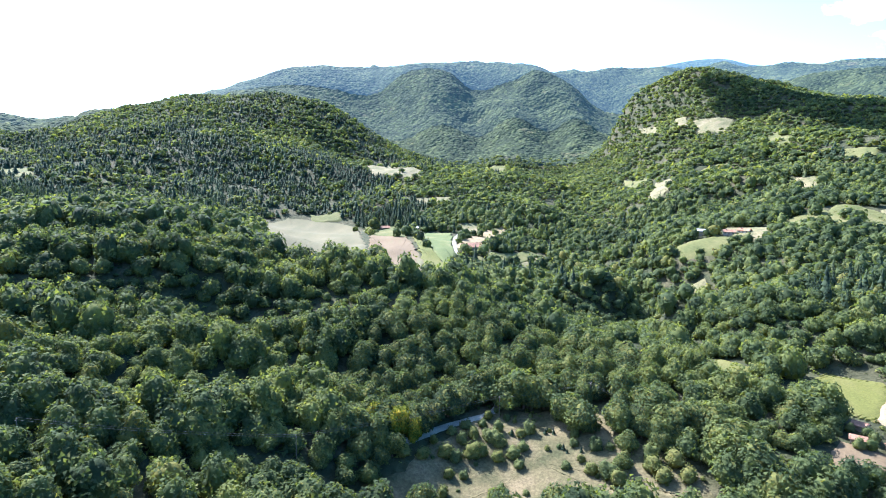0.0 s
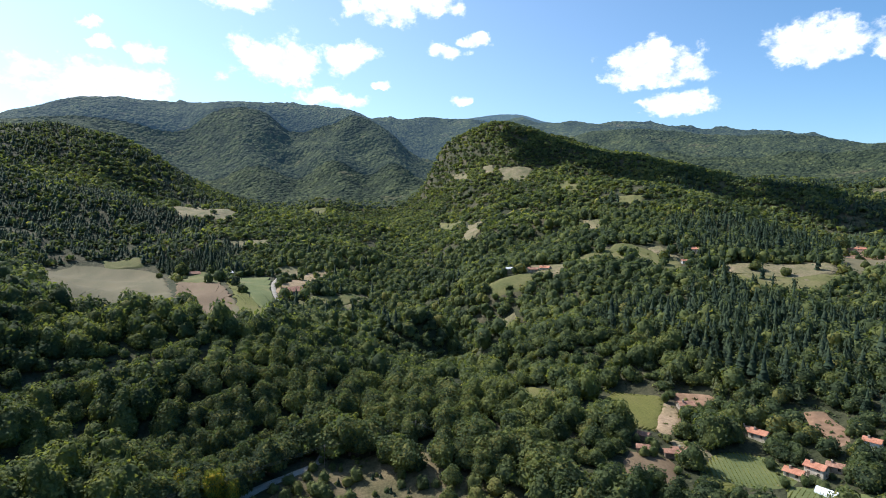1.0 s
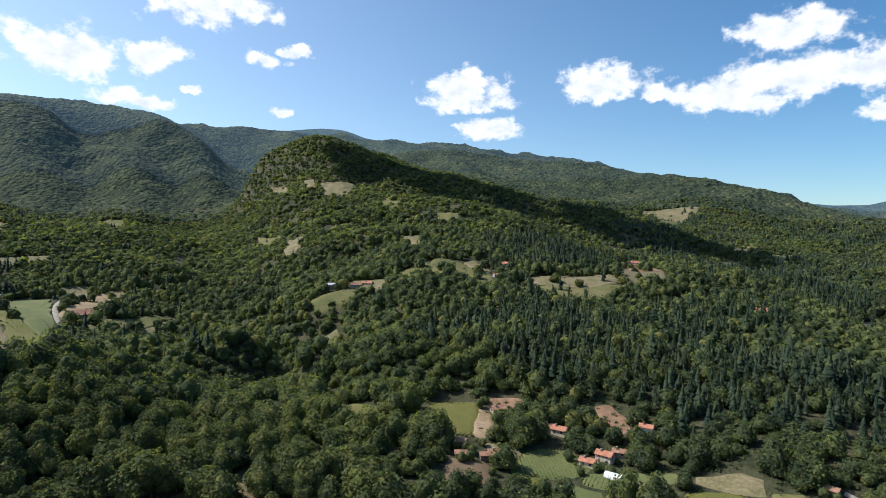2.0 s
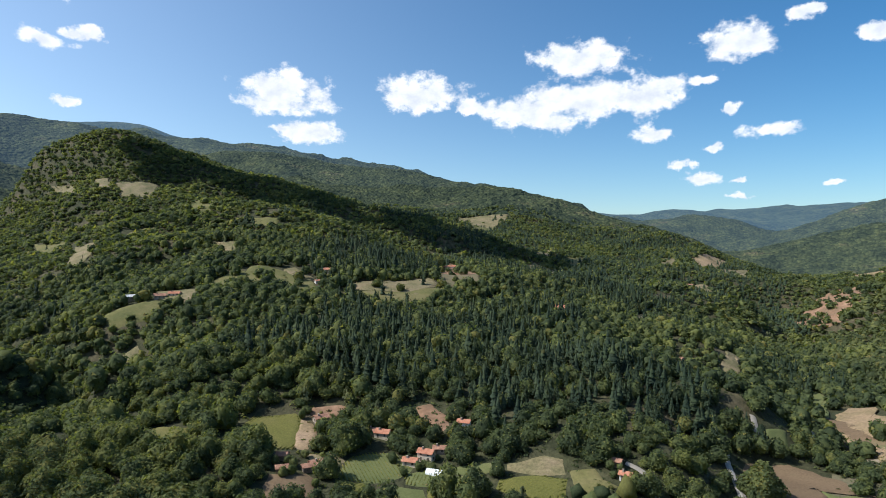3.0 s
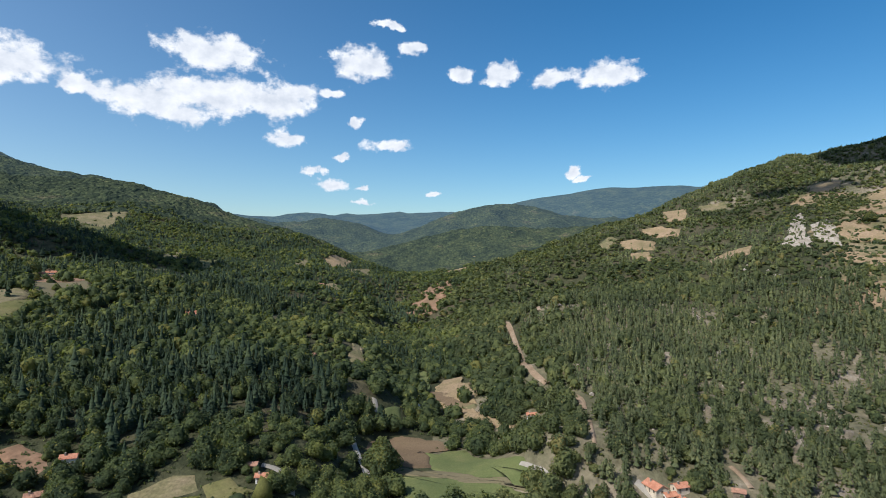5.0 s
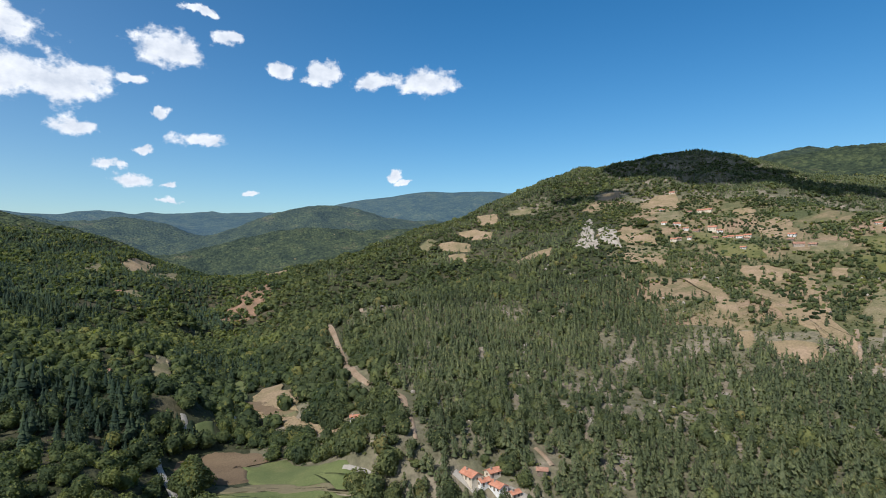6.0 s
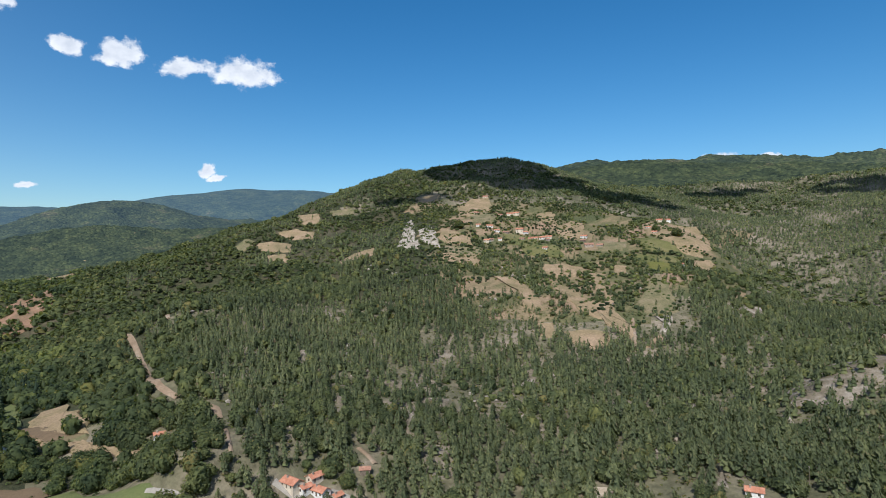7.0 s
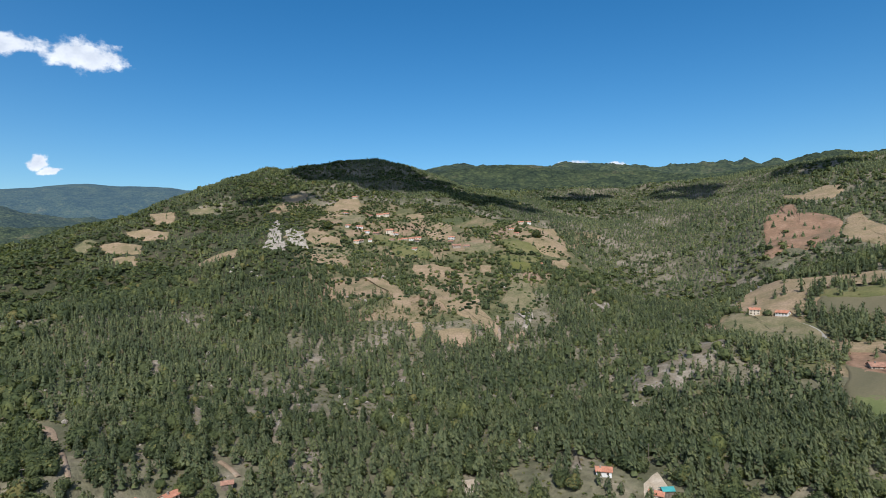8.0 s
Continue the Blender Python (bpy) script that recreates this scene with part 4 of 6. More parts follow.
patch("dry_meadow", "dry tan hillside meadow with scattered tufts", "meadow", DRY_GRASS, [(404, 422), (440, 405), (487, 391), (470, 370), (429, 358), (407, 368), (392, 390)])
patch("pasture", "olive-green grazed pasture between the woods", "pasture", PASTURE, [(401, 400), (406, 367), (451, 362), (480, 355), (460, 348), (413, 345), (394, 363), (389, 410)])
patch("stubble_field", "harvested pale straw-coloured field with mown stubble", "field", STUBBLE, [(566, 441), (581, 421), (544, 363), (504, 338), (481, 356), (477, 371)])
patch("cleared_slope", "orange-brown cleared slope with bare earth", "clearing", RED_EARTH, [(633, 498), (656, 486), (589, 393), (523, 360), (519, 400)])
patch("pasture", "olive-green grazed pasture between the woods", "pasture", PASTURE, [(372, 416), (389, 394), (402, 349), (388, 350), (377, 398)])
patch("pasture", "olive-green grazed pasture between the woods", "pasture", PASTURE, [(286, 504), (338, 520), (337, 499), (300, 480)])
patch("dry_meadow", "dry tan hillside meadow with scattered tufts", "meadow", DRY_GRASS, [(851, 488), (863, 462), (821, 401), (694, 327), (665, 332), (754, 413)])
patch("pasture", "olive-green grazed pasture between the woods", "pasture", PASTURE, [(1002, 478), (1114, 487), (891, 393), (874, 408)])
patch("dry_meadow", "dry tan hillside meadow with scattered tufts", "meadow", DRY_GRASS, [(1059, 568), (1078, 545), (975, 497), (949, 507)])
patch("dry_meadow", "dry tan hillside meadow with scattered tufts", "meadow", DRY_GRASS, [(660, 230), (691, 224), (638, 204), (541, 186)])
patch("dry_meadow", "dry tan hillside meadow with scattered tufts", "meadow", DRY_GRASS, [(1271, 388), (1334, 370), (1187, 329), (1140, 337)])
patch("dry_meadow", "pale tan dry field on the hillside", "meadow", TAN_FIELD, [(1331, 340), (1536, 326), (1544, 302), (1345, 285), (1267, 307)])
patch("dry_meadow", "dry tan hillside meadow with scattered tufts", "meadow", DRY_GRASS, [(1330, 282), (1473, 247), (1230, 206), (1209, 242)])
patch("dry_meadow", "dry tan hillside meadow with scattered tufts", "meadow", DRY_GRASS, [(1028, 280), (1096, 251), (1050, 232), (854, 221)])
patch("dry_meadow", "dry tan hillside meadow with scattered tufts", "meadow", DRY_GRASS, [(1486, 1103), (1550, 1037), (1448, 948), (1393, 991)])
patch("dry_meadow", "dry tan hillside meadow with scattered tufts", "meadow", DRY_GRASS, [(1338, 972), (1445, 867), (1386, 841), (1144, 814)])
patch("pasture", "olive-green grazed pasture between the woods", "pasture", PASTURE, [(1287, 897), (1332, 835), (1193, 764), (1109, 764)])
patch("dry_meadow", "dry tan hillside meadow with scattered tufts", "meadow", DRY_GRASS, [(1436, 1251), (1520, 1223), (1465, 1191), (1402, 1209)])
patch("dry_meadow", "dry tan hillside meadow with scattered tufts", "meadow", DRY_GRASS, [(1687, 1152), (1687, 1059), (1683, 1034), (1622, 1085)])
patch("pasture", "olive-green grazed pasture between the woods", "pasture", PASTURE, [(524, 764), (544, 729), (525, 710), (513, 741)])
patch("dry_meadow", "dry tan hillside meadow with scattered tufts", "meadow", DRY_GRASS, [(402, 662), (414, 650), (410, 626), (377, 604)])
patch("pasture", "olive-green grazed pasture between the woods", "pasture", PASTURE, [(510, 919), (528, 906), (500, 865), (492, 877)])
patch("pasture", "olive-green grazed pasture between the woods", "pasture", PASTURE, [(199, 502), (237, 497), (249, 483), (222, 467), (204, 474)])
patch("dry_meadow", "dry tan hillside meadow with scattered tufts", "meadow", DRY_GRASS, [(188, 445), (204, 445), (202, 436), (187, 429)])
patch("cleared_slope", "orange-brown cleared slope with bare earth", "clearing", RED_EARTH, [(250, 208), (258, 205), (252, 192), (245, 182), (236, 183), (239, 191), (243, 200)])
patch("cleared_slope", "orange-brown cleared slope with bare earth", "clearing", RED_EARTH, [(207, 253), (221, 241), (227, 229), (218, 233), (206, 242)])
patch("dry_meadow", "pale tan dry field on the hillside", "meadow", TAN_FIELD, [(198, 246), (200, 240), (194, 229), (180, 219), (175, 223)])
patch("ploughed_field", "bare brown ploughed field beside the meadow", "field", PLOUGHED, [(151, 206), (163, 199), (163, 193), (153, 183), (137, 191), (143, 201)])
patch("vineyard_soil", "green grassy vineyard ground with planted rows", "vineyard", GREEN_FIELD, [(179, 195), (191, 200), (203, 197), (209, 188), (205, 174), (197, 171), (181, 176), (171, 187)])
patch("ripening_field", "yellow-green ripening crop field in the valley", "field", YELLOW_FIELD, [(170, 188), (178, 177), (175, 171), (163, 177)])
patch("vineyard_soil", "green grassy vineyard ground with planted rows", "vineyard", GREEN_FIELD, [(196, 171), (208, 163), (206, 156), (196, 156), (191, 165)])
patch("green_field", "green grassy field with even cover", "field", GREEN_FIELD, [(170, 172), (185, 169), (192, 156), (187, 149), (165, 167)])
patch("vineyard_soil", "green grassy vineyard ground with planted rows", "vineyard", GREEN_FIELD, [(206, 155), (217, 144), (215, 140), (205, 145), (202, 152)])
patch("ripening_field", "yellow-green ripening crop field in the valley", "field", YELLOW_FIELD, [(199, 157), (205, 145), (201, 138), (187, 149)])
patch("green_field", "green grassy field with even cover", "field", GREEN_FIELD, [(213, 160), (229, 142), (225, 137), (218, 144), (210, 154)])
patch("ripening_field", "yellow-green ripening crop field in the valley", "field", YELLOW_FIELD, [(218, 134), (229, 119), (231, 109), (221, 105), (212, 115), (211, 131)])
patch("dry_meadow", "dry tan hillside meadow with scattered tufts", "meadow", DRY_GRASS, [(231, 138), (242, 126), (244, 116), (234, 111), (228, 124), (225, 134)])
patch("pasture", "olive-green grazed pasture between the woods", "pasture", PASTURE, [(237, 110), (242, 101), (237, 96), (237, 89), (230, 94), (228, 103)])
patch("dry_meadow", "dry tan hillside meadow with scattered tufts", "meadow", DRY_GRASS, [(176, 215), (188, 205), (185, 198), (172, 203)])
patch("ploughed_field", "bare brown ploughed field beside the meadow", "field", PLOUGHED, [(318, 57), (348, 56), (358, 43), (362, 29), (353, 12), (345, 0), (345, 15), (343, 25), (334, 24), (319, 20), (317, 32), (316, 41), (320, 54)])
patch("green_field", "green grassy field with even cover", "field", GREEN_FIELD, [(341, 24), (342, 0), (314, -16), (290, -31), (283, -38), (277, -42), (283, -30), (289, -15), (300, 7), (314, 19)])
patch("vineyard_soil", "green grassy vineyard ground with planted rows", "vineyard", GREEN_FIELD, [(304, 35), (299, 18), (290, -4), (283, -25), (276, -39), (274, -29), (263, 26), (282, 30)])
patch("stubble_field", "harvested pale straw-coloured field with mown stubble", "field", STUBBLE, [(313, 39), (311, 19), (295, -4), (283, -30), (277, -39), (284, -25), (291, -1), (301, 21), (309, 37)])
patch("dry_meadow", "pale tan dry field on the hillside", "meadow", TAN_FIELD, [(491, 28), (520, 20), (515, 7), (477, 0), (431, -6), (414, -6), (428, 4), (455, 19)])
patch("ploughed_field", "bare brown ploughed field beside the meadow", "field", PLOUGHED, [(479, 32), (467, 20), (420, 2), (410, -6), (401, -4), (416, 10), (459, 28)])
patch("dry_meadow", "pale tan dry field on the hillside", "meadow", TAN_FIELD, [(444, 23), (423, 10), (406, -2), (374, -19), (364, -25), (355, -34), (351, -34), (368, -15), (382, -5), (411, 10)])
patch("green_field", "green grassy field with even cover", "field", GREEN_FIELD, [(589, 48), (566, 38), (480, 30), (467, 36), (504, 42)])
patch("dry_meadow", "dry tan hillside meadow with scattered tufts", "meadow", DRY_GRASS, [(508, 102), (679, 123), (494, 89), (472, 90), (481, 97)])
patch("vineyard_soil", "green grassy vineyard ground with planted rows", "vineyard", GREEN_FIELD, [(376, 54), (390, 45), (371, 43), (363, 51)])
patch("dry_meadow", "dry tan hillside meadow with scattered tufts", "meadow", DRY_GRASS, [(664, 231), (690, 225), (550, 182), (532, 183)])
patch("scree", "reddish-brown rocky slope above the gorge", "rock", RED_EARTH, [(930, 101), (1108, 90), (1129, 59), (1123, 29), (989, 24), (918, 44), (905, 69)])
patch("dry_meadow", "pale tan dry field on the hillside", "meadow", TAN_FIELD, [(2464, -103), (2519, -187), (2456, -182), (2410, -112)])
patch("dry_meadow", "pale tan dry field on the hillside", "meadow", TAN_FIELD, [(2361, -132), (2337, -194), (2297, -243), (2189, -252), (2299, -160)])
patch("dry_meadow", "pale tan dry field on the hillside", "meadow", TAN_FIELD, [(2175, 11), (2151, -60), (2119, -49), (2142, 0)])
patch("dry_meadow", "pale tan dry field on the hillside", "meadow", TAN_FIELD, [(2028, 97), (2086, -9), (1177, 0), (1193, 40)])
patch("dry_meadow", "pale tan dry field on the hillside", "meadow", TAN_FIELD, [(1060, -318), (1039, -343), (980, -357), (940, -339), (1017, -318)])
patch("dry_meadow", "pale tan dry field on the hillside", "meadow", TAN_FIELD, [(1031, -268), (1025, -295), (969, -311), (924, -293), (974, -269)])
patch("dry_meadow", "pale tan dry field on the hillside", "meadow", TAN_FIELD, [(1143, -382), (1089, -408), (1035, -383), (1045, -358)])
patch("dry_meadow", "dry tan hillside meadow with scattered tufts", "meadow", DRY_GRASS, [(1099, -432), (1088, -475), (1053, -465), (1058, -426)])
patch("dry_meadow", "pale tan dry field on the hillside", "meadow", TAN_FIELD, [(947, -265), (917, -286), (881, -279), (900, -259)])
patch("dry_meadow", "pale tan dry field on the hillside", "meadow", TAN_FIELD, [(772, -314), (779, -348), (767, -371), (722, -353), (705, -318), (733, -305)])
patch("dry_meadow", "dry tan hillside meadow with scattered tufts", "meadow", DRY_GRASS, [(1038, -231), (1060, -264), (1043, -271), (1008, -243)])
patch("dry_meadow", "pale tan dry field on the hillside", "meadow", TAN_FIELD, [(911, -605), (944, -666), (926, -702), (894, -684), (815, -605), (832, -575)])
patch("dry_meadow", "pale tan dry field on the hillside", "meadow", TAN_FIELD, [(682, -654), (690, -694), (667, -698), (621, -650), (612, -622), (638, -615)])
patch("dry_meadow", "pale tan dry field on the hillside", "meadow", TAN_FIELD, [(788, -497), (757, -503), (717, -506), (702, -495), (717, -466), (735, -464)])
patch("dry_meadow", "pale tan dry field on the hillside", "meadow", TAN_FIELD, [(684, -435), (685, -463), (657, -482), (614, -449), (626, -424), (652, -419)])
patch("dry_meadow", "dry tan hillside meadow with scattered tufts", "meadow", DRY_GRASS, [(715, -455), (683, -501), (650, -481), (681, -443)])
patch("dry_meadow", "pale tan dry field on the hillside", "meadow", TAN_FIELD, [(789, -706), (771, -732), (702, -666), (706, -644)])
patch("dry_meadow", "pale tan dry field on the hillside", "meadow", TAN_FIELD, [(609, -776), (666, -911), (635, -952), (585, -912), (465, -732), (458, -692), (479, -674), (492, -686), (545, -702), (579, -731)])
patch("pasture", "olive-green grazed pasture between the woods", "pasture", PASTURE, [(555, -680), (498, -687), (471, -677), (509, -649)])
patch("ripening_field", "yellow-green ripening crop field in the valley", "field", YELLOW_FIELD, [(484, -622), (465, -641), (420, -584), (450, -590)])
patch("pasture", "olive-green grazed pasture between the woods", "pasture", PASTURE, [(514, -623), (476, -657), (456, -661), (459, -633), (487, -607)])
patch("pasture", "olive-green grazed pasture between the woods", "pasture", PASTURE, [(710, -564), (665, -595), (625, -553), (666, -540)])
patch("pasture", "olive-green grazed pasture between the woods", "pasture", PASTURE, [(652, -549), (596, -576), (572, -558), (613, -527)])
patch("dry_meadow", "pale tan dry field on the hillside", "meadow", TAN_FIELD, [(575, -524), (552, -538), (525, -548), (501, -524), (522, -504), (545, -501)])
patch("dry_meadow", "pale tan dry field on the hillside", "meadow", TAN_FIELD, [(502, -535), (489, -547), (436, -492), (407, -469), (417, -467), (464, -504)])
patch("dry_meadow", "pale tan dry field on the hillside", "meadow", TAN_FIELD, [(563, -429), (545, -450), (513, -441), (458, -417), (442, -406), (458, -393), (510, -425), (542, -430)])
patch("dry_meadow", "pale tan dry field on the hillside", "meadow", TAN_FIELD, [(530, -487), (492, -485), (436, -464), (400, -461), (357, -435), (337, -415), (358, -420), (391, -432), (426, -436), (474, -457)])
patch("dry_meadow", "pale tan dry field on the hillside", "meadow", TAN_FIELD, [(431, -384), (421, -395), (399, -381), (402, -366)])
patch("dry_meadow", "pale tan dry field on the hillside", "meadow", TAN_FIELD, [(402, -395), (390, -407), (369, -416), (352, -397), (359, -385), (378, -378)])
patch("dry_meadow", "pale tan dry field on the hillside", "meadow", TAN_FIELD, [(327, -415), (334, -446), (326, -439), (325, -420)])
patch("dry_meadow", "dry tan hillside meadow with scattered tufts", "meadow", DRY_GRASS, [(382, -476), (411, -523), (436, -571), (400, -546), (353, -496), (353, -476), (367, -471)])
patch("rock_face", "pale grey weathered rock face on the slope", "rock", ROCK, [(363, -471), (349, -485), (335, -455), (338, -451), (347, -468)])
patch("rock_face", "pale grey weathered rock face on the slope", "rock", ROCK, [(737, -389), (762, -415), (856, -471), (897, -505), (814, -465), (751, -427), (730, -428), (699, -405), (705, -384)])
patch("rock_face", "pale grey weathered rock face on the slope", "rock", ROCK, [(788, -457), (817, -495), (748, -466), (710, -447), (722, -437), (746, -437)])
patch("dry_meadow", "pale tan dry field on the hillside", "meadow", TAN_FIELD, [(504, -580), (489, -586), (468, -555), (478, -553)])
patch("dry_meadow", "pale tan dry field on the hillside", "meadow", TAN_FIELD, [(454, -659), (448, -698), (438, -696), (405, -618)])
patch("dry_meadow", "pale tan dry field on the hillside", "meadow", TAN_FIELD, [(1026, -590), (1003, -634), (977, -611), (978, -568)])
patch("dry_meadow", "dry tan hillside meadow with scattered tufts", "meadow", DRY_GRASS, [(824, -582), (853, -652), (753, -587), (762, -554)])
patch("dry_meadow", "dry tan hillside meadow with scattered tufts", "meadow", DRY_GRASS, [(585, -636), (547, -656), (527, -626), (548, -602)])
patch("cleared_slope", "orange-brown cleared slope with bare earth", "clearing", RED_EARTH, [(229, -823), (259, -940), (284, -1097), (263, -1096), (236, -1031), (183, -968), (165, -941), (155, -867), (172, -843), (174, -823), (201, -835), (215, -815)])
patch("dry_meadow", "pale tan dry field on the hillside", "meadow", TAN_FIELD, [(152, -864), (160, -951), (151, -975), (127, -915), (111, -893), (95, -809), (118, -828)])
patch("dry_meadow", "pale tan dry field on the hillside", "meadow", TAN_FIELD, [(297, -1165), (257, -1145), (231, -1181), (199, -1165), (202, -1095), (230, -1097), (273, -1139)])
patch("dry_meadow", "pale tan dry field on the hillside", "meadow", TAN_FIELD, [(206, -620), (205, -654), (213, -757), (170, -706), (141, -715), (122, -717), (89, -714), (70, -666), (113, -667), (137, -660), (140, -619), (130, -592), (141, -584), (169, -585)])
patch("stubble_field", "harvested pale straw-coloured field with mown stubble", "field", STUBBLE, [(128, -615), (124, -627), (78, -621), (62, -583), (100, -584), (121, -590)])
patch("dry_meadow", "dry tan hillside meadow with scattered tufts", "meadow", DRY_GRASS, [(193, -559), (199, -601), (169, -582), (139, -573), (119, -557), (98, -513), (96, -493), (113, -496), (129, -498), (170, -527)])
patch("pasture", "olive-green grazed pasture between the woods", "pasture", PASTURE, [(134, -653), (82, -653), (77, -616), (122, -619)])
patch("dry_meadow", "pale tan dry field on the hillside", "meadow", TAN_FIELD, [(92, -519), (67, -527), (54, -504), (84, -492)])
patch("cleared_slope", "orange-brown cleared slope with bare earth", "clearing", RED_EARTH, [(85, -499), (65, -509), (48, -447), (67, -444), (76, -454)])
patch("stubble_field", "harvested pale straw-coloured field with mown stubble", "field", STUBBLE, [(79, -456), (65, -448), (57, -445), (44, -407), (61, -402), (69, -406)])
patch("green_field", "green grassy field with even cover", "field", GREEN_FIELD, [(67, -408), (53, -412), (41, -382), (54, -380), (65, -400)])
patch("scree", "grey-brown stony scree between the pines", "scree", SCREE, [(202, -396), (205, -429), (200, -458), (189, -501), (150, -452), (149, -414), (155, -390), (162, -371), (180, -367)])
patch("scree", "grey-brown stony scree between the pines", "scree", SCREE, [(222, -347), (213, -351), (197, -321), (207, -327)])
patch("scree", "grey-brown stony scree between the pines", "scree", SCREE, [(184, -289), (168, -276), (151, -250), (155, -249), (168, -266)])
patch("pasture", "olive-green grazed pasture between the woods", "pasture", PASTURE, [(119, -337), (112, -335), (95, -279), (98, -280)])
patch("scree", "grey-brown stony scree between the pines", "scree", SCREE, [(339, -208), (338, -219), (325, -208), (328, -203)])
patch("scree", "grey-brown stony scree between the pines", "scree", SCREE, [(473, -159), (475, -170), (453, -160), (451, -154)])
patch("scree", "grey-brown stony scree between the pines", "scree", SCREE, [(389, -195), (383, -219), (370, -216), (371, -195)])
patch("scree", "grey-brown stony scree between the pines", "scree", SCREE, [(431, -262), (426, -287), (414, -276), (417, -259)])
patch("scree", "grey-brown stony scree between the pines", "scree", SCREE, [(331, -181), (332, -189), (290, -169), (300, -166)])
patch("scree", "grey-brown stony scree between the pines", "scree", SCREE, [(389, -157), (392, -164), (345, -145), (352, -144)])
patch("scree", "grey-brown stony scree between the pines", "scree", SCREE, [(282, -168), (289, -186), (250, -165), (248, -150)])
patch("scree", "grey-brown stony scree between the pines", "scree", SCREE, [(379, -324), (373, -332), (326, -287), (329, -284)])
patch("scree", "grey-brown stony scree between the pines", "scree", SCREE, [(335, -566), (333, -613), (318, -579), (321, -553)])
patch("yard", "pale bare earth yard beside a house", "yard", YARD, [(123, -256), (122, -267), (112, -257), (112, -252), (119, -248)])
patch("yard", "pale bare earth yard beside a house", "yard", YARD, [(202, -216), (195, -221), (185, -212), (192, -206)])
CLEAR.append((CLEAR[25][0], 0.0))

# ---- roads and lanes (middle line on the plan) ----
strip("gravel_road", "pale gravel farm road beside the fields", GRAVEL, 4.2, [(22, 692), (12, 628), (13, 564), (17, 540), (23, 523), (32, 524), (46, 526)])
strip("lane", "grey gravel lane at the foot of the wooded hill", GRAVEL, 3.0, [(24, 245), (25, 238), (21, 229), (11, 223), (2, 218), (-6, 212), (-14, 205)])
strip("lane", "pale lane past the white house", GRAVEL, 3.4, [(254, 91), (254, 84), (252, 80), (247, 76), (241, 74)])
strip("lane", "pale valley road between the trees", ASPHALT, 3.6, [(342, 68), (326, 64), (313, 59), (304, 54), (293, 50), (259, 45)])
strip("lane", "short pale lane beside the valley houses", GRAVEL, 3.4, [(379, 61), (374, 59), (369, 58)])
strip("river", "shallow pale river winding between the trees", RIVER, 8.0, [(480, 54), (458, 43), (431, 37), (403, 33), (385, 28)])
strip("dirt_road", "reddish dirt road cut into the pine slope", DIRT, 4.6, [(694, -42), (595, -48), (509, -47), (425, -45), (409, -51), (400, -55)])
strip("dirt_road", "pale dirt road cut into the pine slope", DIRT, 4.5, [(388, -62), (379, -70), (370, -73), (351, -70)])
strip("dirt_road", "pale dirt track down to the valley", DIRT, 2.2, [(325, -68), (302, -65), (293, -64)])
strip("dirt_road", "reddish dirt track high on the slope", DIRT, 4.0, [(839, -95), (793, -94), (630, -78)])
strip("gravel_road", "pale gravel track along the valley field", GRAVEL, 1.7, [(294, -27), (288, -33), (284, -38), (279, -41), (275, -43)])
strip("gravel_road", "pale gravel track by the white farmhouse", GRAVEL, 2.8, [(362, -40), (353, -45), (331, -48)])
strip("gravel_road", "pale gravel track beside the red-roofed houses", GRAVEL, 3.4, [(273, -79), (266, -84), (256, -90)])
strip("gravel_road", "pale gravel yard track by the houses", GRAVEL, 3.4, [(260, -102), (256, -106), (251, -110)])
strip("dirt_road", "pale dirt track above the houses", DIRT, 3.2, [(286, -128), (277, -130), (270, -130)])
strip("gravel_road", "pale gravel track across the dry terrace", GRAVEL, 3.4, [(221, -755), (168, -696), (144, -703), (111, -710), (83, -707)])
strip("lane", "pale dusty farm lane below the houses", GRAVEL, 3.2, [(141, -571), (118, -555), (105, -531), (98, -507)])
strip("dirt_path", "thin treeless cut straight down the pine slope", DIRT, 1.3, [(340, -362), (322, -341), (288, -303), (246, -257), (217, -225), (195, -201)])
strip("dirt_path", "thin pale path down the dry slope", DIRT, 3.0, [(374, -456), (346, -426), (324, -398)])


# ---- houses, barns and sheds ----
def part(name, me, parent, at=None, label=""):
    ob = new(name, me)
    ob.parent = parent
    if at is not None:
        ob.matrix_basis = at
    return tagged(ob, label)


def bm_mesh(name, bm, mat):
    me = bpy.data.meshes.new(name)
    bm.to_mesh(me)
    bm.free()
    me.materials.append(mat)
    return me


def box(bm, x0, x1, y0, y1, z0, z1):
    v = [bm.verts.new(c) for c in ((x0, y0, z0), (x1, y0, z0), (x1, y1, z0), (x0, y1, z0), (x0, y0, z1), (x1, y0, z1), (x1, y1, z1), (x0, y1, z1))]
    for f in ((3, 2, 1, 0), (4, 5, 6, 7), (0, 1, 5, 4), (1, 2, 6, 5), (2, 3, 7, 6), (3, 0, 4, 7)):
        bm.faces.new([v[i] for i in f])


def window_meshes():
    bm = bmesh.new()
    for b in ((-0.55, -0.45, -0.06, 0.06, -0.65, 0.65), (0.45, 0.55, -0.06, 0.06, -0.65, 0.65), (-0.45, 0.45, -0.06, 0.06, -0.65, -0.55),
              (-0.45, 0.45, -0.06, 0.06, 0.55, 0.65), (-0.04, 0.04, -0.05, 0.05, -0.55, 0.55)):
        box(bm, *b)
    frame_me = bm_mesh("window", bm, FRAME)
    bm = bmesh.new()
    box(bm, -0.45, 0.45, -0.02, 0.02, -0.55, 0.55)
    return frame_me, bm_mesh("pane", bm, PANE)


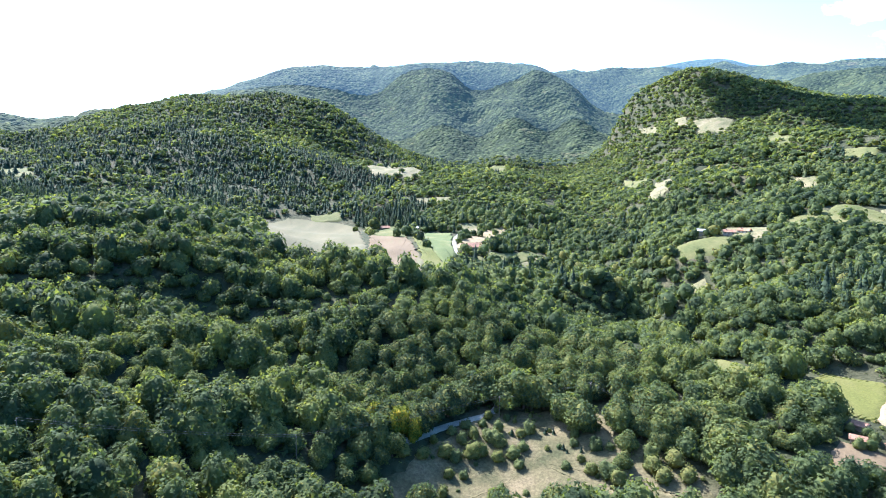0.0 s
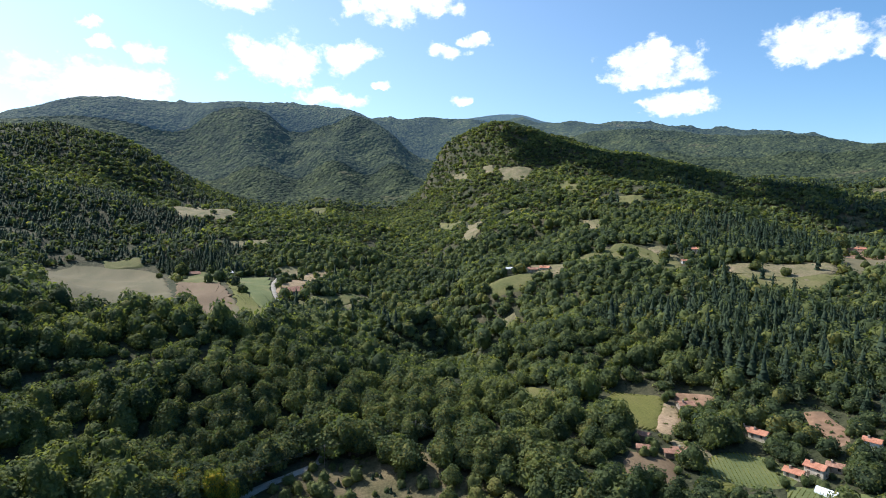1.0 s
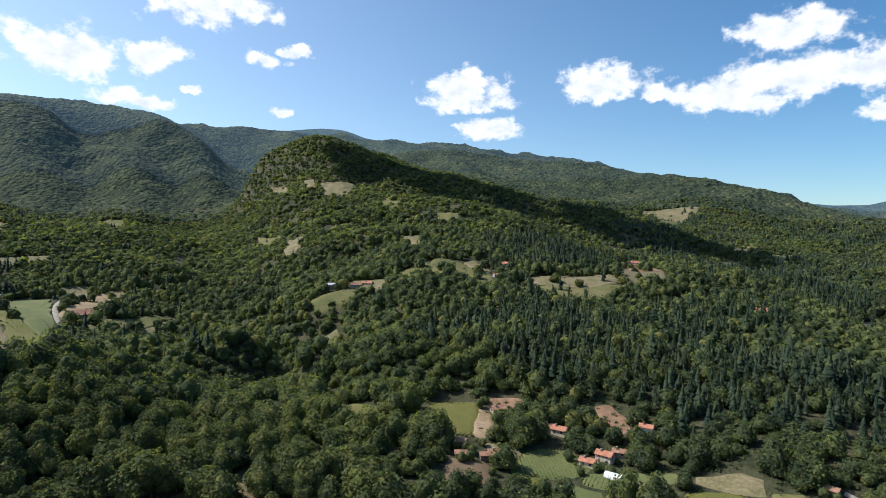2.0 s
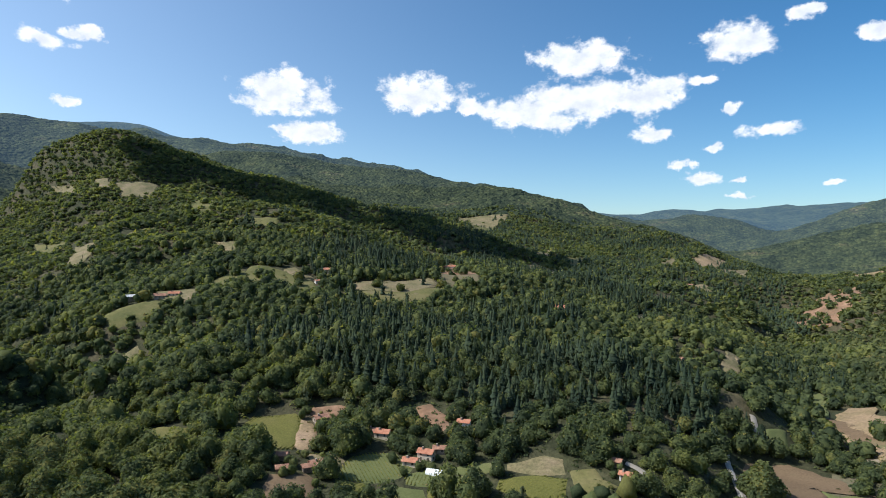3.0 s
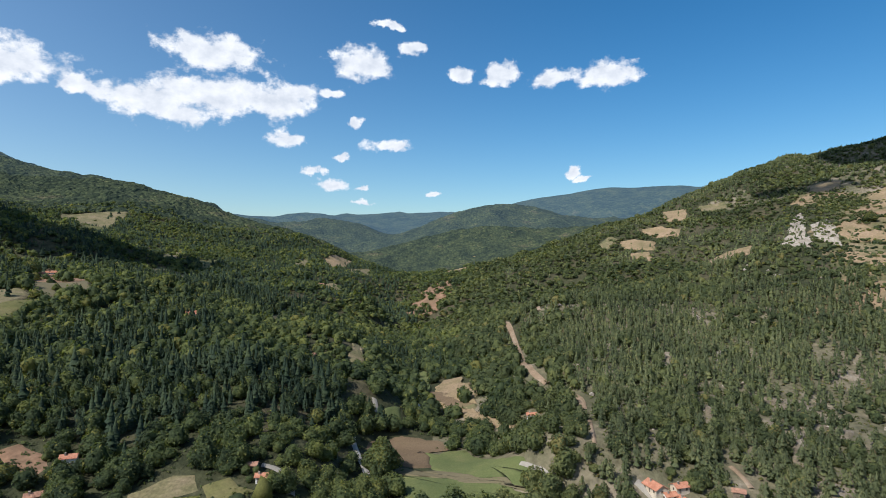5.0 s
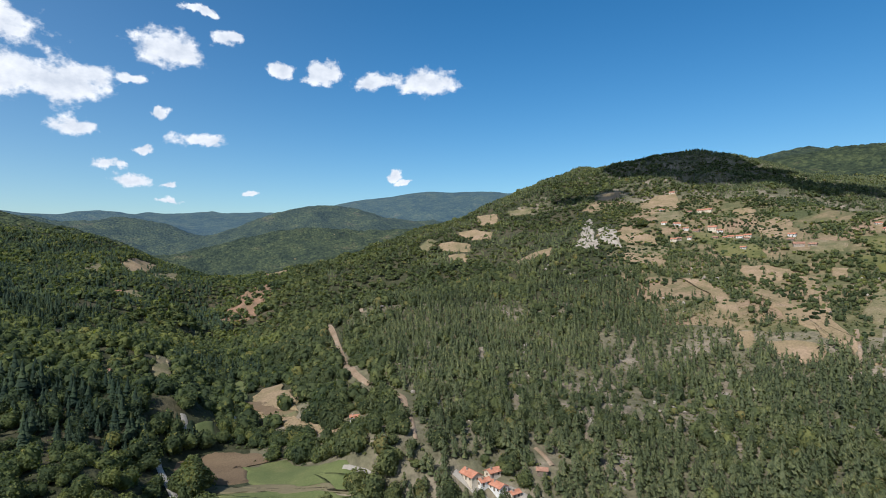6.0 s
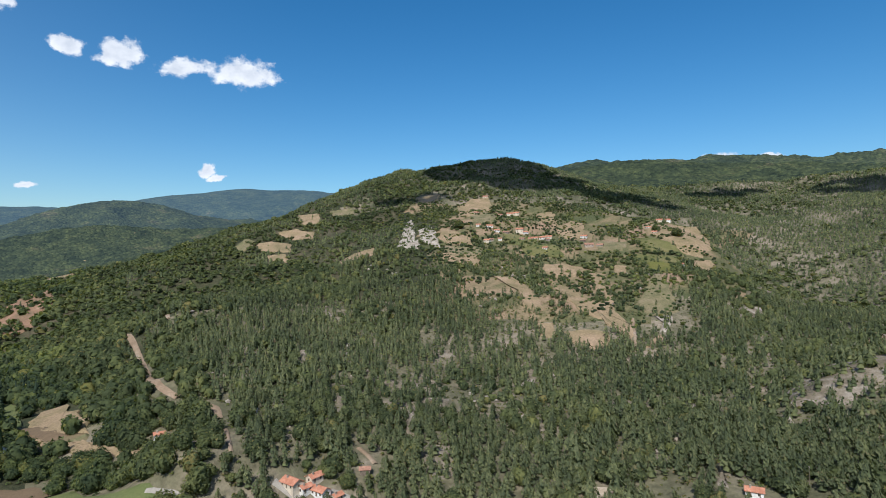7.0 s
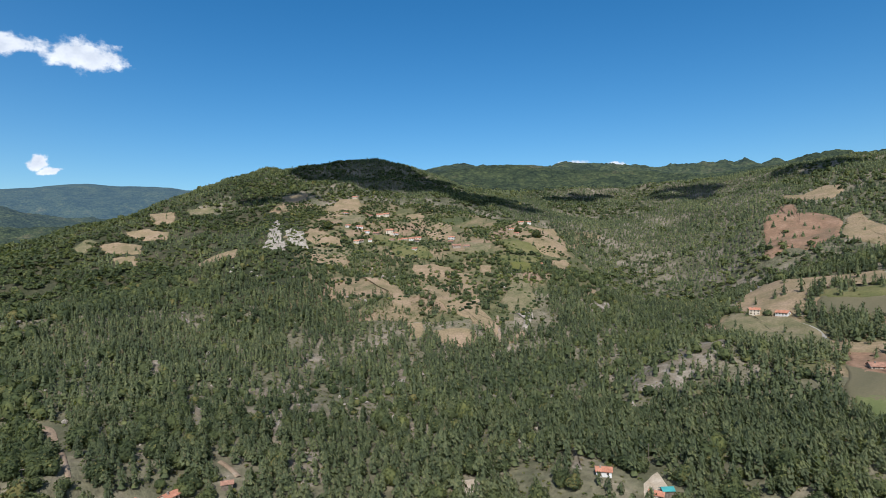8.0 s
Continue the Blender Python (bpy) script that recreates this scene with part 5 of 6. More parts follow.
WINDOW, WINDOW_PANE = window_meshes()
bm = bmesh.new()
box(bm, -0.5, 0.5, -0.06, 0.06, 0, 2.05)
DOOR = bm_mesh("door", bm, WOOD)
bm = bmesh.new()
box(bm, -0.35, 0.35, -0.35, 0.35, -0.8, 1.1)
box(bm, -0.43, 0.43, -0.43, 0.43, 1.1, 1.22)
CHIMNEY = bm_mesh("chimney", bm, OLD_WALL)
LOOKS = {
    "white": (PLASTER, TILE, "white plastered house with a red tiled roof", "house"),
    "orange": (CREAM, TILE, "cream plastered house with an orange-red tiled roof", "house"),
    "old": (OLD_WALL, OLD_TILE, "weathered old farmhouse with a faded tiled roof", "house"),
    "ruin": (OLD_WALL, OLD_TILE, "tumbledown farm building with a broken brown roof", "house"),
    "shed": (WOOD, OLD_TILE, "small brown timber shed with a low roof", "shed"),
    "barn": (OLD_WALL, TIN, "long low barn with a pale sheet roof", "barn"),
    "teal": (WOOD, TEAL, "small shed with a teal sheet roof", "shed"),
}


def house(x, y, turn, length, storeys, look_name):
    wall_mat, roof_mat, label, category = LOOKS[look_name]
    length *= 1.15
    depth = max(3.6, length * (0.42 if look_name == "barn" else 0.68))
    eave = {"shed": 2.3, "teal": 2.3, "barn": 3.0, "ruin": 2.2}.get(look_name, min(2.4 * storeys, 0.55 * length))
    a, b = length / 2, depth / 2
    c, s = math.cos(radians(turn)), math.sin(radians(turn))
    corners = [(x + c * u - s * v, y + s * u + c * v) for u in (-a, a) for v in (-b, b)]
    zs = [float(ground_z(*p)) for p in corners]
    base, deep = max(zs) * 0.25 + sum(zs) * 0.1875, max(zs) - min(zs) + 0.6
    hub = new(category, None)
    hub.matrix_basis = pose(x, y, base, 0, 0, turn)
    tagged(hub, label, category, "farm buildings")
    rise = depth * 0.27
    bm = bmesh.new()
    prof = [(-b, -deep), (b, -deep), (b, eave), (0, eave + rise), (-b, eave)]
    ends = [[bm.verts.new((u, v, w)) for v, w in prof] for u in (-a, a)]
    bm.faces.new(ends[0][::-1])
    bm.faces.new(ends[1])
    for i in range(5):
        j = (i + 1) % 5
        bm.faces.new([ends[0][i], ends[0][j], ends[1][j], ends[1][i]])
    bmesh.ops.recalc_face_normals(bm, faces=bm.faces)
    part("wall", bm_mesh("wall", bm, wall_mat), hub)
    bm = bmesh.new()
    over, tk = 0.55, 0.16
    for sign in (-1, 1):
        e = b + over
        ze = eave + rise - rise * e / b
        sec = [(0, eave + rise + 0.03), (sign * e, ze + 0.03), (sign * e, ze + 0.03 + tk), (0, eave + rise + 0.03 + tk)]
        rows = [[bm.verts.new((u, v, w)) for v, w in sec] for u in (-a - over, a + over)]
        bm.faces.new(rows[0])
        bm.faces.new(rows[1][::-1])
        for i in range(4):
            j = (i + 1) % 4
            bm.faces.new([rows[0][i], rows[1][i], rows[1][j], rows[0][j]])
        # ribs of raised tiles down the roof
        n = max(4, int(length / 0.7))
        for k in range(n):
            u = -a - over + (2 * a + 2 * over) * (k + 0.5) / n
            q = [bm.verts.new(p) for p in ((u - 0.11, 0.05 * sign, eave + rise + tk + 0.03), (u + 0.11, 0.05 * sign, eave + rise + tk + 0.03),
                                           (u + 0.11, sign * e, ze + tk + 0.04), (u - 0.11, sign * e, ze + tk + 0.04),
                                           (u, 0.05 * sign, eave + rise + tk + 0.11), (u, sign * e, ze + tk + 0.12))]
            bm.faces.new((q[0], q[4], q[5], q[3]))
            bm.faces.new((q[4], q[1], q[2], q[5]))
    bmesh.ops.recalc_face_normals(bm, faces=bm.faces)
    roof = part("roof", bm_mesh("roof", bm, roof_mat), hub)
    if category == "house":
        part("chimney", CHIMNEY, roof, pose(length * 0.22, depth * 0.14, eave + rise * 0.75))
    near = math.hypot(x, y) < 620
    cols = max(2, int(length / (2.6 if near else 4)))
    for floor_no in range((2 if eave > 3.9 else 1) if category == "house" else 0):
        for sign in (-1, 1):
            for k in range(cols):
                if floor_no == 0 and k == cols // 2:
                    continue
                u = -a + length * (k + 0.5) / cols
                w = part("window", WINDOW, hub, pose(u, sign * (b + 0.02), 1.35 + 2.15 * floor_no))
                part("pane", WINDOW_PANE, w)
            w = part("window", WINDOW, hub, pose(sign * (a + 0.02), 0, 1.35 + 2.15 * floor_no, 0, 0, 90))
            part("pane", WINDOW_PANE, w)
    for sign in (-1, 1):
        part("door", DOOR, hub, pose(-a + length * (cols // 2 + 0.5) / cols, sign * (b + 0.03), 0.0))
    return hub


def tunnel(x, y, turn, length):
    """A plastic-covered growing tunnel."""
    hub = new("polytunnel", None)
    hub.matrix_basis = pose(x, y, float(ground_z(x, y)) + 0.1, 0, 0, turn)
    tagged(hub, "white film-covered growing tunnel among vegetable plots", "polytunnel")
    r, seg = 2.1, 10
    v, f = [], []
    for u in (-length / 2, length / 2):
        v += [(u, r * math.cos(math.pi * k / seg), 1.15 * r * math.sin(math.pi * k / seg)) for k in range(seg + 1)]
    f = [(k, k + 1, seg + 2 + k, seg + 1 + k) for k in range(seg)] + [tuple(range(seg, -1, -1)), tuple(range(seg + 1, 2 * seg + 2))]
    me = bpy.data.meshes.new("cover")
    me.from_pydata(v, [], f)
    me.materials.append(FILM)
    part("cover", me, hub)
    for k in range(5):
        hoop = bpy.data.meshes.new("hoop")
        u = length * (k / 4 - 0.5)
        hv, hf = [], []
        for q in range(seg + 1):
            cy, cz = math.cos(math.pi * q / seg), 1.15 * math.sin(math.pi * q / seg)
            hv += [(u - 0.05, r * cy * 1.005, r * cz * 1.005), (u + 0.05, r * cy * 1.005, r * cz * 1.005), (u, r * cy * 1.04, r * cz * 1.04)]
        for q in range(seg):
            for i in range(3):
                hf.append((3 * q + i, 3 * q + (i + 1) % 3, 3 * q + 3 + (i + 1) % 3, 3 * q + 3 + i))
        hoop.from_pydata(hv, [], hf)
        hoop.materials.append(CONCRETE)
        part("hoop", hoop, hub)


# x, y, turn, length, storeys, look
HOUSES_A = [
    (248, 175, 111, 5.4, 2, 'white'),
    (217, 204, 111, 6.4, 1, 'orange'),
    (215, 209, 128, 4.8, 1, 'old'),
    (205, 175, 111, 5.8, 1, 'orange'),
    (213, 172, 105, 6.3, 2, 'orange'),
    (222, 171, 122, 5.0, 1, 'old'),
    (205, 238, 163, 6.2, 1, 'ruin'),
    (172, 200, 156, 7.5, 1, 'old'),
    (166, 201, 155, 4.2, 1, 'shed'),
    (164, 216, 127, 4.2, 1, 'shed'),
    (156, 206, 145, 4.2, 1, 'shed'),
    (243, 87, 97, 4.2, 2, 'white'),
    (250, 94, 92, 4.2, 1, 'shed'),
    (205, 160, 106, 4.2, 1, 'green_house'),
]
HOUSES_B = [
    (406, 462, 123, 8.8, 1, 'orange'),
    (376, 443, 164, 4.2, 1, 'white'),
    (587, 448, 146, 11.8, 1, 'orange'),
    (606, 449, 144, 8.1, 1, 'white'),
    (517, 252, 133, 11.3, 1, 'white'),
    (458, 126, 88, 8.5, 1, 'old'),
    (450, 65, 88, 6.1, 2, 'orange'),
    (1040, 269, 112, 15.3, 1, 'old'),
]
HOUSES_F = [
    (-38, 700, 16, 13.7, 1, 'barn'),
    (-73, 725, 26, 10.4, 1, 'shed'),
    (30, 584, 18, 17.0, 1, 'old'),
    (41, 508, 152, 7.3, 1, 'old'),
    (33, 518, 2, 5.1, 1, 'old'),
    (234, 514, 165, 12.1, 1, 'barn'),
    (248, 498, 154, 7.9, 1, 'old'),
    (259, 494, 134, 8.0, 1, 'orange'),
]
HOUSES_G = [
    (172, -587, 15, 7.6, 2, 'orange'),
    (148, -585, 171, 9.1, 1, 'white'),
    (200, -624, 42, 5.8, 1, 'white'),
    (62, -459, 28, 9.9, 1, 'old'),
    (140, -249, 32, 6.1, 1, 'white'),
    (115, -251, 14, 5.4, 1, 'orange'),
    (112, -255, 47, 4.2, 1, 'teal'),
]
HOUSES_C = [
    (268, -86, 20, 8.2, 1, 'orange'),
    (268, -97, 110, 6.0, 1, 'orange'),
    (264, -91, 108, 4.9, 1, 'white'),
    (260, -97, 22, 6.8, 1, 'white'),
    (255, -103, 110, 4.5, 1, 'orange'),
    (265, -122, 65, 4.4, 1, 'shed'),
]
HOUSES_H = [
    (360, -40, 88, 4.8, 2, 'white'),
    (349, -53, 103, 4.2, 1, 'old'),
]
HOUSES_V = [
    (743, -563, 72, 8.3, 1, 'white'),
    (758, -552, 54, 6.7, 1, 'white'),
    (719, -560, 47, 6.5, 1, 'white'),
    (829, -652, 57, 7.5, 1, 'old'),
    (826, -673, 47, 9.5, 1, 'orange'),
    (818, -682, 31, 9.5, 1, 'orange'),
    (701, -591, 39, 9.8, 2, 'orange'),
    (692, -595, 67, 6.5, 1, 'white'),
    (705, -567, 26, 7.3, 1, 'old'),
    (693, -521, 28, 7.7, 1, 'orange'),
    (692, -528, 60, 5.4, 1, 'old'),
    (686, -540, 40, 4.7, 1, 'white'),
    (657, -583, 50, 7.0, 1, 'orange'),
    (650, -591, 46, 7.0, 1, 'white'),
    (646, -601, 38, 7.9, 1, 'orange'),
    (637, -590, 75, 5.4, 1, 'old'),
    (667, -567, 33, 6.2, 1, 'old'),
    (660, -577, 44, 5.5, 1, 'orange'),
    (614, -642, 27, 7.9, 1, 'white'),
    (576, -612, 51, 10.5, 1, 'old'),
    (563, -620, 30, 7.5, 1, 'old'),
    (599, -624, 36, 6.2, 1, 'shed'),
    (834, -603, 68, 6.4, 1, 'white'),
    (671, -894, 27, 9.0, 1, 'orange'),
    (670, -916, 39, 8.1, 1, 'white'),
    (570, -733, 60, 6.6, 1, 'white'),
    (542, -711, 15, 6.4, 1, 'orange'),
    (606, -557, 23, 5.9, 1, 'white'),
    (449, -640, 20, 5.6, 1, 'white'),
    (790, -540, 70, 6.8, 1, 'white'),
    (932, -696, 60, 8.3, 1, 'orange'),
]
for row in HOUSES_A + HOUSES_B + HOUSES_C + HOUSES_F + HOUSES_G + HOUSES_H + HOUSES_V:
    if row[5] == "green_house":
        tunnel(row[0], row[1], row[2], 9.0)
    else:
        house(*row)
    CLEAR.append(([(row[0] + (row[3] + 3) * u, row[1] + (row[3] + 3) * v) for u, v in ((-0.7, -0.7), (0.7, -0.7), (0.7, 0.7), (-0.7, 0.7))], 0.0))


# ---- woods ----
rng = np.random.default_rng(7)


def ico(level):
    bm = bmesh.new()
    bmesh.ops.create_icosphere(bm, subdivisions=level, radius=1.0)
    v = np.array([p.co[:] for p in bm.verts])
    f = np.array([[p.index for p in q.verts] for q in bm.faces])
    bm.free()
    return v, f


def lumpy(level, seed, rough=0.3):
    """A crown of unit half width, standing on 0, with bulges and hollows."""
    r = np.random.default_rng(seed)
    v, f = ico(level)
    bumps = r.normal(size=(9, 3))
    bumps /= np.linalg.norm(bumps, axis=1)[:, None]
    swell = np.exp(-4 * (1 - v @ bumps.T)).max(1)
    v = v * (1 - rough + rough * 1.5 * swell)[:, None] * r.uniform(*((0.93, 1.07) if level > 1 else (0.72, 1.22)), (len(v), 1))
    v[:, 2] = np.where(v[:, 2] < 0, v[:, 2] * 0.75, v[:, 2] * 1.1) + 0.75
    return v, f


def capped(shape):
    """The same crown without the faces that look down."""
    v, f = shape
    n = np.cross(v[f[:, 1]] - v[f[:, 0]], v[f[:, 2]] - v[f[:, 0]])
    return v, f[n[:, 2] > -0.35 * np.linalg.norm(n, axis=1)]


def leafy(seed, clumps, level=2, leaf=(0.08, 0.16), wild=0.5):
    """A crown with a lumpy heart and many separate leaf clumps over it."""
    r = np.random.default_rng(seed)
    v, f = lumpy(level, seed, 0.38)
    heart = v * np.array([0.83, 0.83, 0.88])
    if level == 1:
        f = capped((v, f))[1]
    pick = r.integers(0, len(f), clumps)
    w = r.dirichlet((1, 1, 1), clumps)
    at = (v[f[pick]] * w[:, :, None]).sum(1)
    out = at - np.array([0, 0, 0.7])
    out /= np.linalg.norm(out, axis=1)[:, None]
    at = at - out * r.uniform(-0.07, 0.1, (clumps, 1))
    nrm = out + r.normal(size=out.shape) * wild + np.array([0, 0, 0.35])
    nrm /= np.linalg.norm(nrm, axis=1)[:, None]
    s = np.cross(nrm, r.normal(size=out.shape))
    s /= np.linalg.norm(s, axis=1)[:, None]
    t = np.cross(nrm, s)
    size = r.uniform(*leaf, (clumps, 1))
    leafs = np.stack([at + s * size, at + t * size - s * size * 0.5, at - t * size - s * size * 0.5 + nrm * size * 0.5], 1)
    k = len(heart) + 3 * np.arange(clumps)[:, None]
    return np.concatenate([heart, leafs.reshape(-1, 3)]), np.concatenate([f, k + np.array([0, 1, 2])])


def conifer(seed, tiers, sides):
    """A narrow tree of drooping whorls, unit half width, height 4.4."""
    r = np.random.default_rng(seed)
    vs, fs, n = [], [], 0
    for i in range(tiers):
        z = 0.55 + 3.2 * i / tiers
        rad = (1.0 - 0.9 * (i / tiers) ** 1.25) * r.uniform(0.88, 1.1)
        a = np.arange(sides) * 2 * math.pi / sides + r.uniform(0, 6)
        rr = rad * r.uniform(0.62, 1.12, sides)
        vs.append(np.concatenate([np.stack([rr * np.sin(a), rr * np.cos(a), z + r.uniform(-0.16, 0.1, sides)], 1),
                                  [[r.uniform(-0.05, 0.05), r.uniform(-0.05, 0.05), z + 4.0 / tiers + 0.35]]]))
        k = np.arange(sides)
        fs.append(np.stack([n + k, n + (k + 1) % sides, np.full(sides, n + sides)], 1)[:, ::-1])
        n += sides + 1
    return np.concatenate(vs), np.concatenate(fs)


def plant(shapes, x, y, z, wide, tall, r):
    """All trees of a wood in one pair of arrays."""
    allv, allf, base = [], [], 0
    kind = r.integers(0, len(shapes), len(x))
    for k, (sv, sf) in enumerate(shapes):
        at = kind == k
        cnt = int(at.sum())
        if not cnt:
            continue
        turn = r.uniform(0, 2 * math.pi, cnt)
        c, s = np.cos(turn)[:, None], np.sin(turn)[:, None]
        v = np.empty((cnt, len(sv), 3), np.float32)
        v[:, :, 0] = (sv[None, :, 0] * c - sv[None, :, 1] * s) * wide[at][:, None] + x[at][:, None]
        v[:, :, 1] = (sv[None, :, 0] * s + sv[None, :, 1] * c) * wide[at][:, None] + y[at][:, None]
        v[:, :, 2] = sv[None, :, 2] * tall[at][:, None] + z[at][:, None]
        allv.append(v.reshape(-1, 3))
        allf.append((sf[None] + (base + np.arange(cnt) * len(sv))[:, None, None]).reshape(-1, 3))
        base += cnt * len(sv)
    return np.concatenate(allv), np.concatenate(allf)


def scatter(inner, outer, step, heading):
    """Jittered places in a ring sector of the valley; heading: first and last, degrees clockwise from north."""
    n = int(outer / step) + 1
    i, k = np.meshgrid(np.arange(-n, n + 1), np.arange(-n, n + 1), indexing="ij")
    x = (i + rng.uniform(-0.42, 0.42, i.shape)) * step
    y = (k + rng.uniform(-0.42, 0.42, i.shape)) * step
    x, y = x.ravel(), y.ravel()
    d, a = np.hypot(x, y), np.degrees(np.arctan2(x, y))
    a = np.where(a < -120, a + 360, a)
    ok = (d >= inner) & (d < outer) & (a > heading[0]) & (a < heading[1])
    return x[ok], y[ok]


def pine(seed, sprays, tiers=4, sides=5):
    """A pine: a thin uneven heart under separate ragged boughs, unit half width, height about 4.2."""
    r = np.random.default_rng(seed + 200)
    v, f = conifer(seed + 200, tiers, sides)
    v = v * np.array([0.8, 0.8, 0.84])
    z = r.uniform(0.12, 0.97, sprays)
    a = r.uniform(0, 2 * math.pi, sprays)
    reach = (1.15 - 0.95 * z ** 2.0) * r.uniform(0.7, 1.15, sprays)
    root = np.stack([reach * 0.25 * np.sin(a), reach * 0.25 * np.cos(a), 0.8 + 2.75 * z], 1)
    tip = np.stack([reach * np.sin(a), reach * np.cos(a), 0.8 + 2.75 * z - 0.12 + r.uniform(-0.2, 0.3, sprays)], 1)
    side = np.stack([np.cos(a), -np.sin(a), r.uniform(-0.5, 0.5, sprays)], 1) * (0.14 + 0.17 * reach)[:, None]
    tri = np.stack([root * 0.4 + tip * 0.6 - side, tip, root * 0.4 + tip * 0.6 + side + np.array([0, 0, 0.35])], 1)
    top = np.stack([root + np.array([0, 0, 0.4]), tip + side * 0.4, tip - side * 0.4], 1)
    k = len(v) + np.arange(6 * sprays).reshape(-1, 3)
    return np.concatenate([v, tri.reshape(-1, 3), top.reshape(-1, 3)]), np.concatenate([f, k])


def shell(seed, clumps, level, leaf, wild, core=60):
    """A farther crown: leaf clumps over part of a dome of unit half width, without its underside."""
    r = np.random.default_rng(seed)
    v, f = leafy(seed, clumps, level, leaf, wild)
    keep = f[:, 0] >= len(ico(level)[0])
    cap_f = capped((v, f[~keep]))[1]
    return v, np.concatenate([cap_f[r.permutation(len(cap_f))[:core]], f[keep]])


def tuft(seed, blades):
    """A low clump of undergrowth: separate sprays over a dome of unit half width."""
    r = np.random.default_rng(seed)
    a, e = r.uniform(0, 2 * math.pi, blades), r.uniform(0.1, 1.4, blades)
    out = np.stack([np.cos(a) * np.cos(e), np.sin(a) * np.cos(e), np.sin(e)], 1)
    at = out * r.uniform(0.5, 0.9, (blades, 1))
    s = np.cross(out + r.normal(size=out.shape) * 0.5, r.normal(size=out.shape))
    s /= np.linalg.norm(s, axis=1)[:, None]
    t = np.cross(out, s)
    k = r.uniform(0.28, 0.5, (blades, 1))
    v = np.stack([at + s * k, at - s * k * 0.6 + t * k, at - s * k * 0.5 - t * k * 0.9 + out * k * 0.4], 1).reshape(-1, 3)
    return v * np.array([1, 1, 0.8]), np.arange(3 * blades).reshape(-1, 3)


def conifer_share(x, y):
    """How much of the wood is conifer at each place, and whether it is dark spruce."""
    a, d = heading(x, y) + 8 * grain(x, y, 160, 23) + 3 * grain(x, y, 50, 24), np.hypot(x, y) * (1 + 0.06 * grain(x, y, 70, 25))
    p = np.full(np.shape(x), 0.05)
    p = np.where((a > 97) & (d > 262), 0.72, p)
    p = np.where((a > 88) & (a <= 97) & (d > 330), 0.22, p)
    p = np.where((a > 97) & (a < 116) & (d > 640), 0.3, p)
    p = np.where((a > 117) & (a < 147) & (d > 680) & (d < 1170), 0.2, p)
    p = np.where((a > 146) & (a < 168) & (d > 620), 0.9, p)
    p = np.where((a < 45) & (d < 430), 0.0, p)
    ridge = (a < -4) & (d > 690) & (d < 1180)
    p = np.where(ridge, 0.6, np.where((a < -4) & (d >= 1180), 0.3, p))
    valley = (a > 38) & (a < 84) & (d > 400) & (d < 1000)
    p = np.where(valley, np.maximum(p, 0.2), p)
    grove = np.maximum(0.95 * np.exp(-(((a - 62) / 11) ** 4) - ((d - 385) / 95) ** 4), 0.6 * np.exp(-(((a - 45) / 9) ** 2) - ((d - 430) / 70) ** 2))
    p = np.maximum(p, grove)
    # dark spruce mixed in here to stand in for haze over the broadleaf slope
    p = np.where((a > 45) & (a < 84) & (d > 850), 0.3, p)
    return np.clip(p + np.where(a > 88, 0.5, 0.4) * (grain(x, y, 85, 21) + 0.5 * grain(x, y, 240, 22)) * (p > 0.1), 0, 1), (grove > 0.15) | (a < 20) | (a > 38) & (a < 84) & (d > 400)


# ---- trees of the near meadow and lane, one by one ----
def trunk_mesh(seed, mat):
    """A tapered trunk with five limbs, for a crown of unit half width."""
    r = np.random.default_rng(seed)
    bm = bmesh.new()

    def limb(p, q, r0, r1, sides):
        p, q = Vector(p), Vector(q)
        m = (q - p).to_track_quat("Z", "Y").to_matrix()
        rings = []
        for at, rad in ((p, r0), (p.lerp(q, 0.5) + Vector(r.normal(size=3) * 0.02), (r0 + r1) / 2), (q, r1)):
            rings.append([bm.verts.new(at + m @ Vector((rad * math.cos(2 * math.pi * k / sides), rad * math.sin(2 * math.pi * k / sides), 0))) for k in range(sides)])
        for a, b in zip(rings, rings[1:]):
            for k in range(sides):
                bm.faces.new((a[k], a[(k + 1) % sides], b[(k + 1) % sides], b[k]))

    limb((0, 0, -0.15), (0.02, 0, 0.85), 0.075, 0.045, 7)
    for k in range(5):
        a = 2 * math.pi * k / 5 + r.uniform(-0.4, 0.4)
        z = r.uniform(0.3, 0.7)
        limb((0, 0, z), (0.55 * math.cos(a), 0.55 * math.sin(a), z + r.uniform(0.35, 0.7)), 0.04, 0.012, 5)
    return bm_mesh("trunk", bm, mat)


def tree_kind(name, seed, clumps, leaf_mat, label, category="tree", group="trees round the dry meadow"):
    hub = new(name, None)
    tagged(hub, label, category, group)
    part("trunk", trunk_mesh(seed, BARK), hub)
    v, f = leafy(seed + 60, clumps, 3, (0.06, 0.12))
    part("crown", mesh_of("crown", v + np.array([0, 0, 0.12]), f, leaf_mat, True), hub)
    return hub


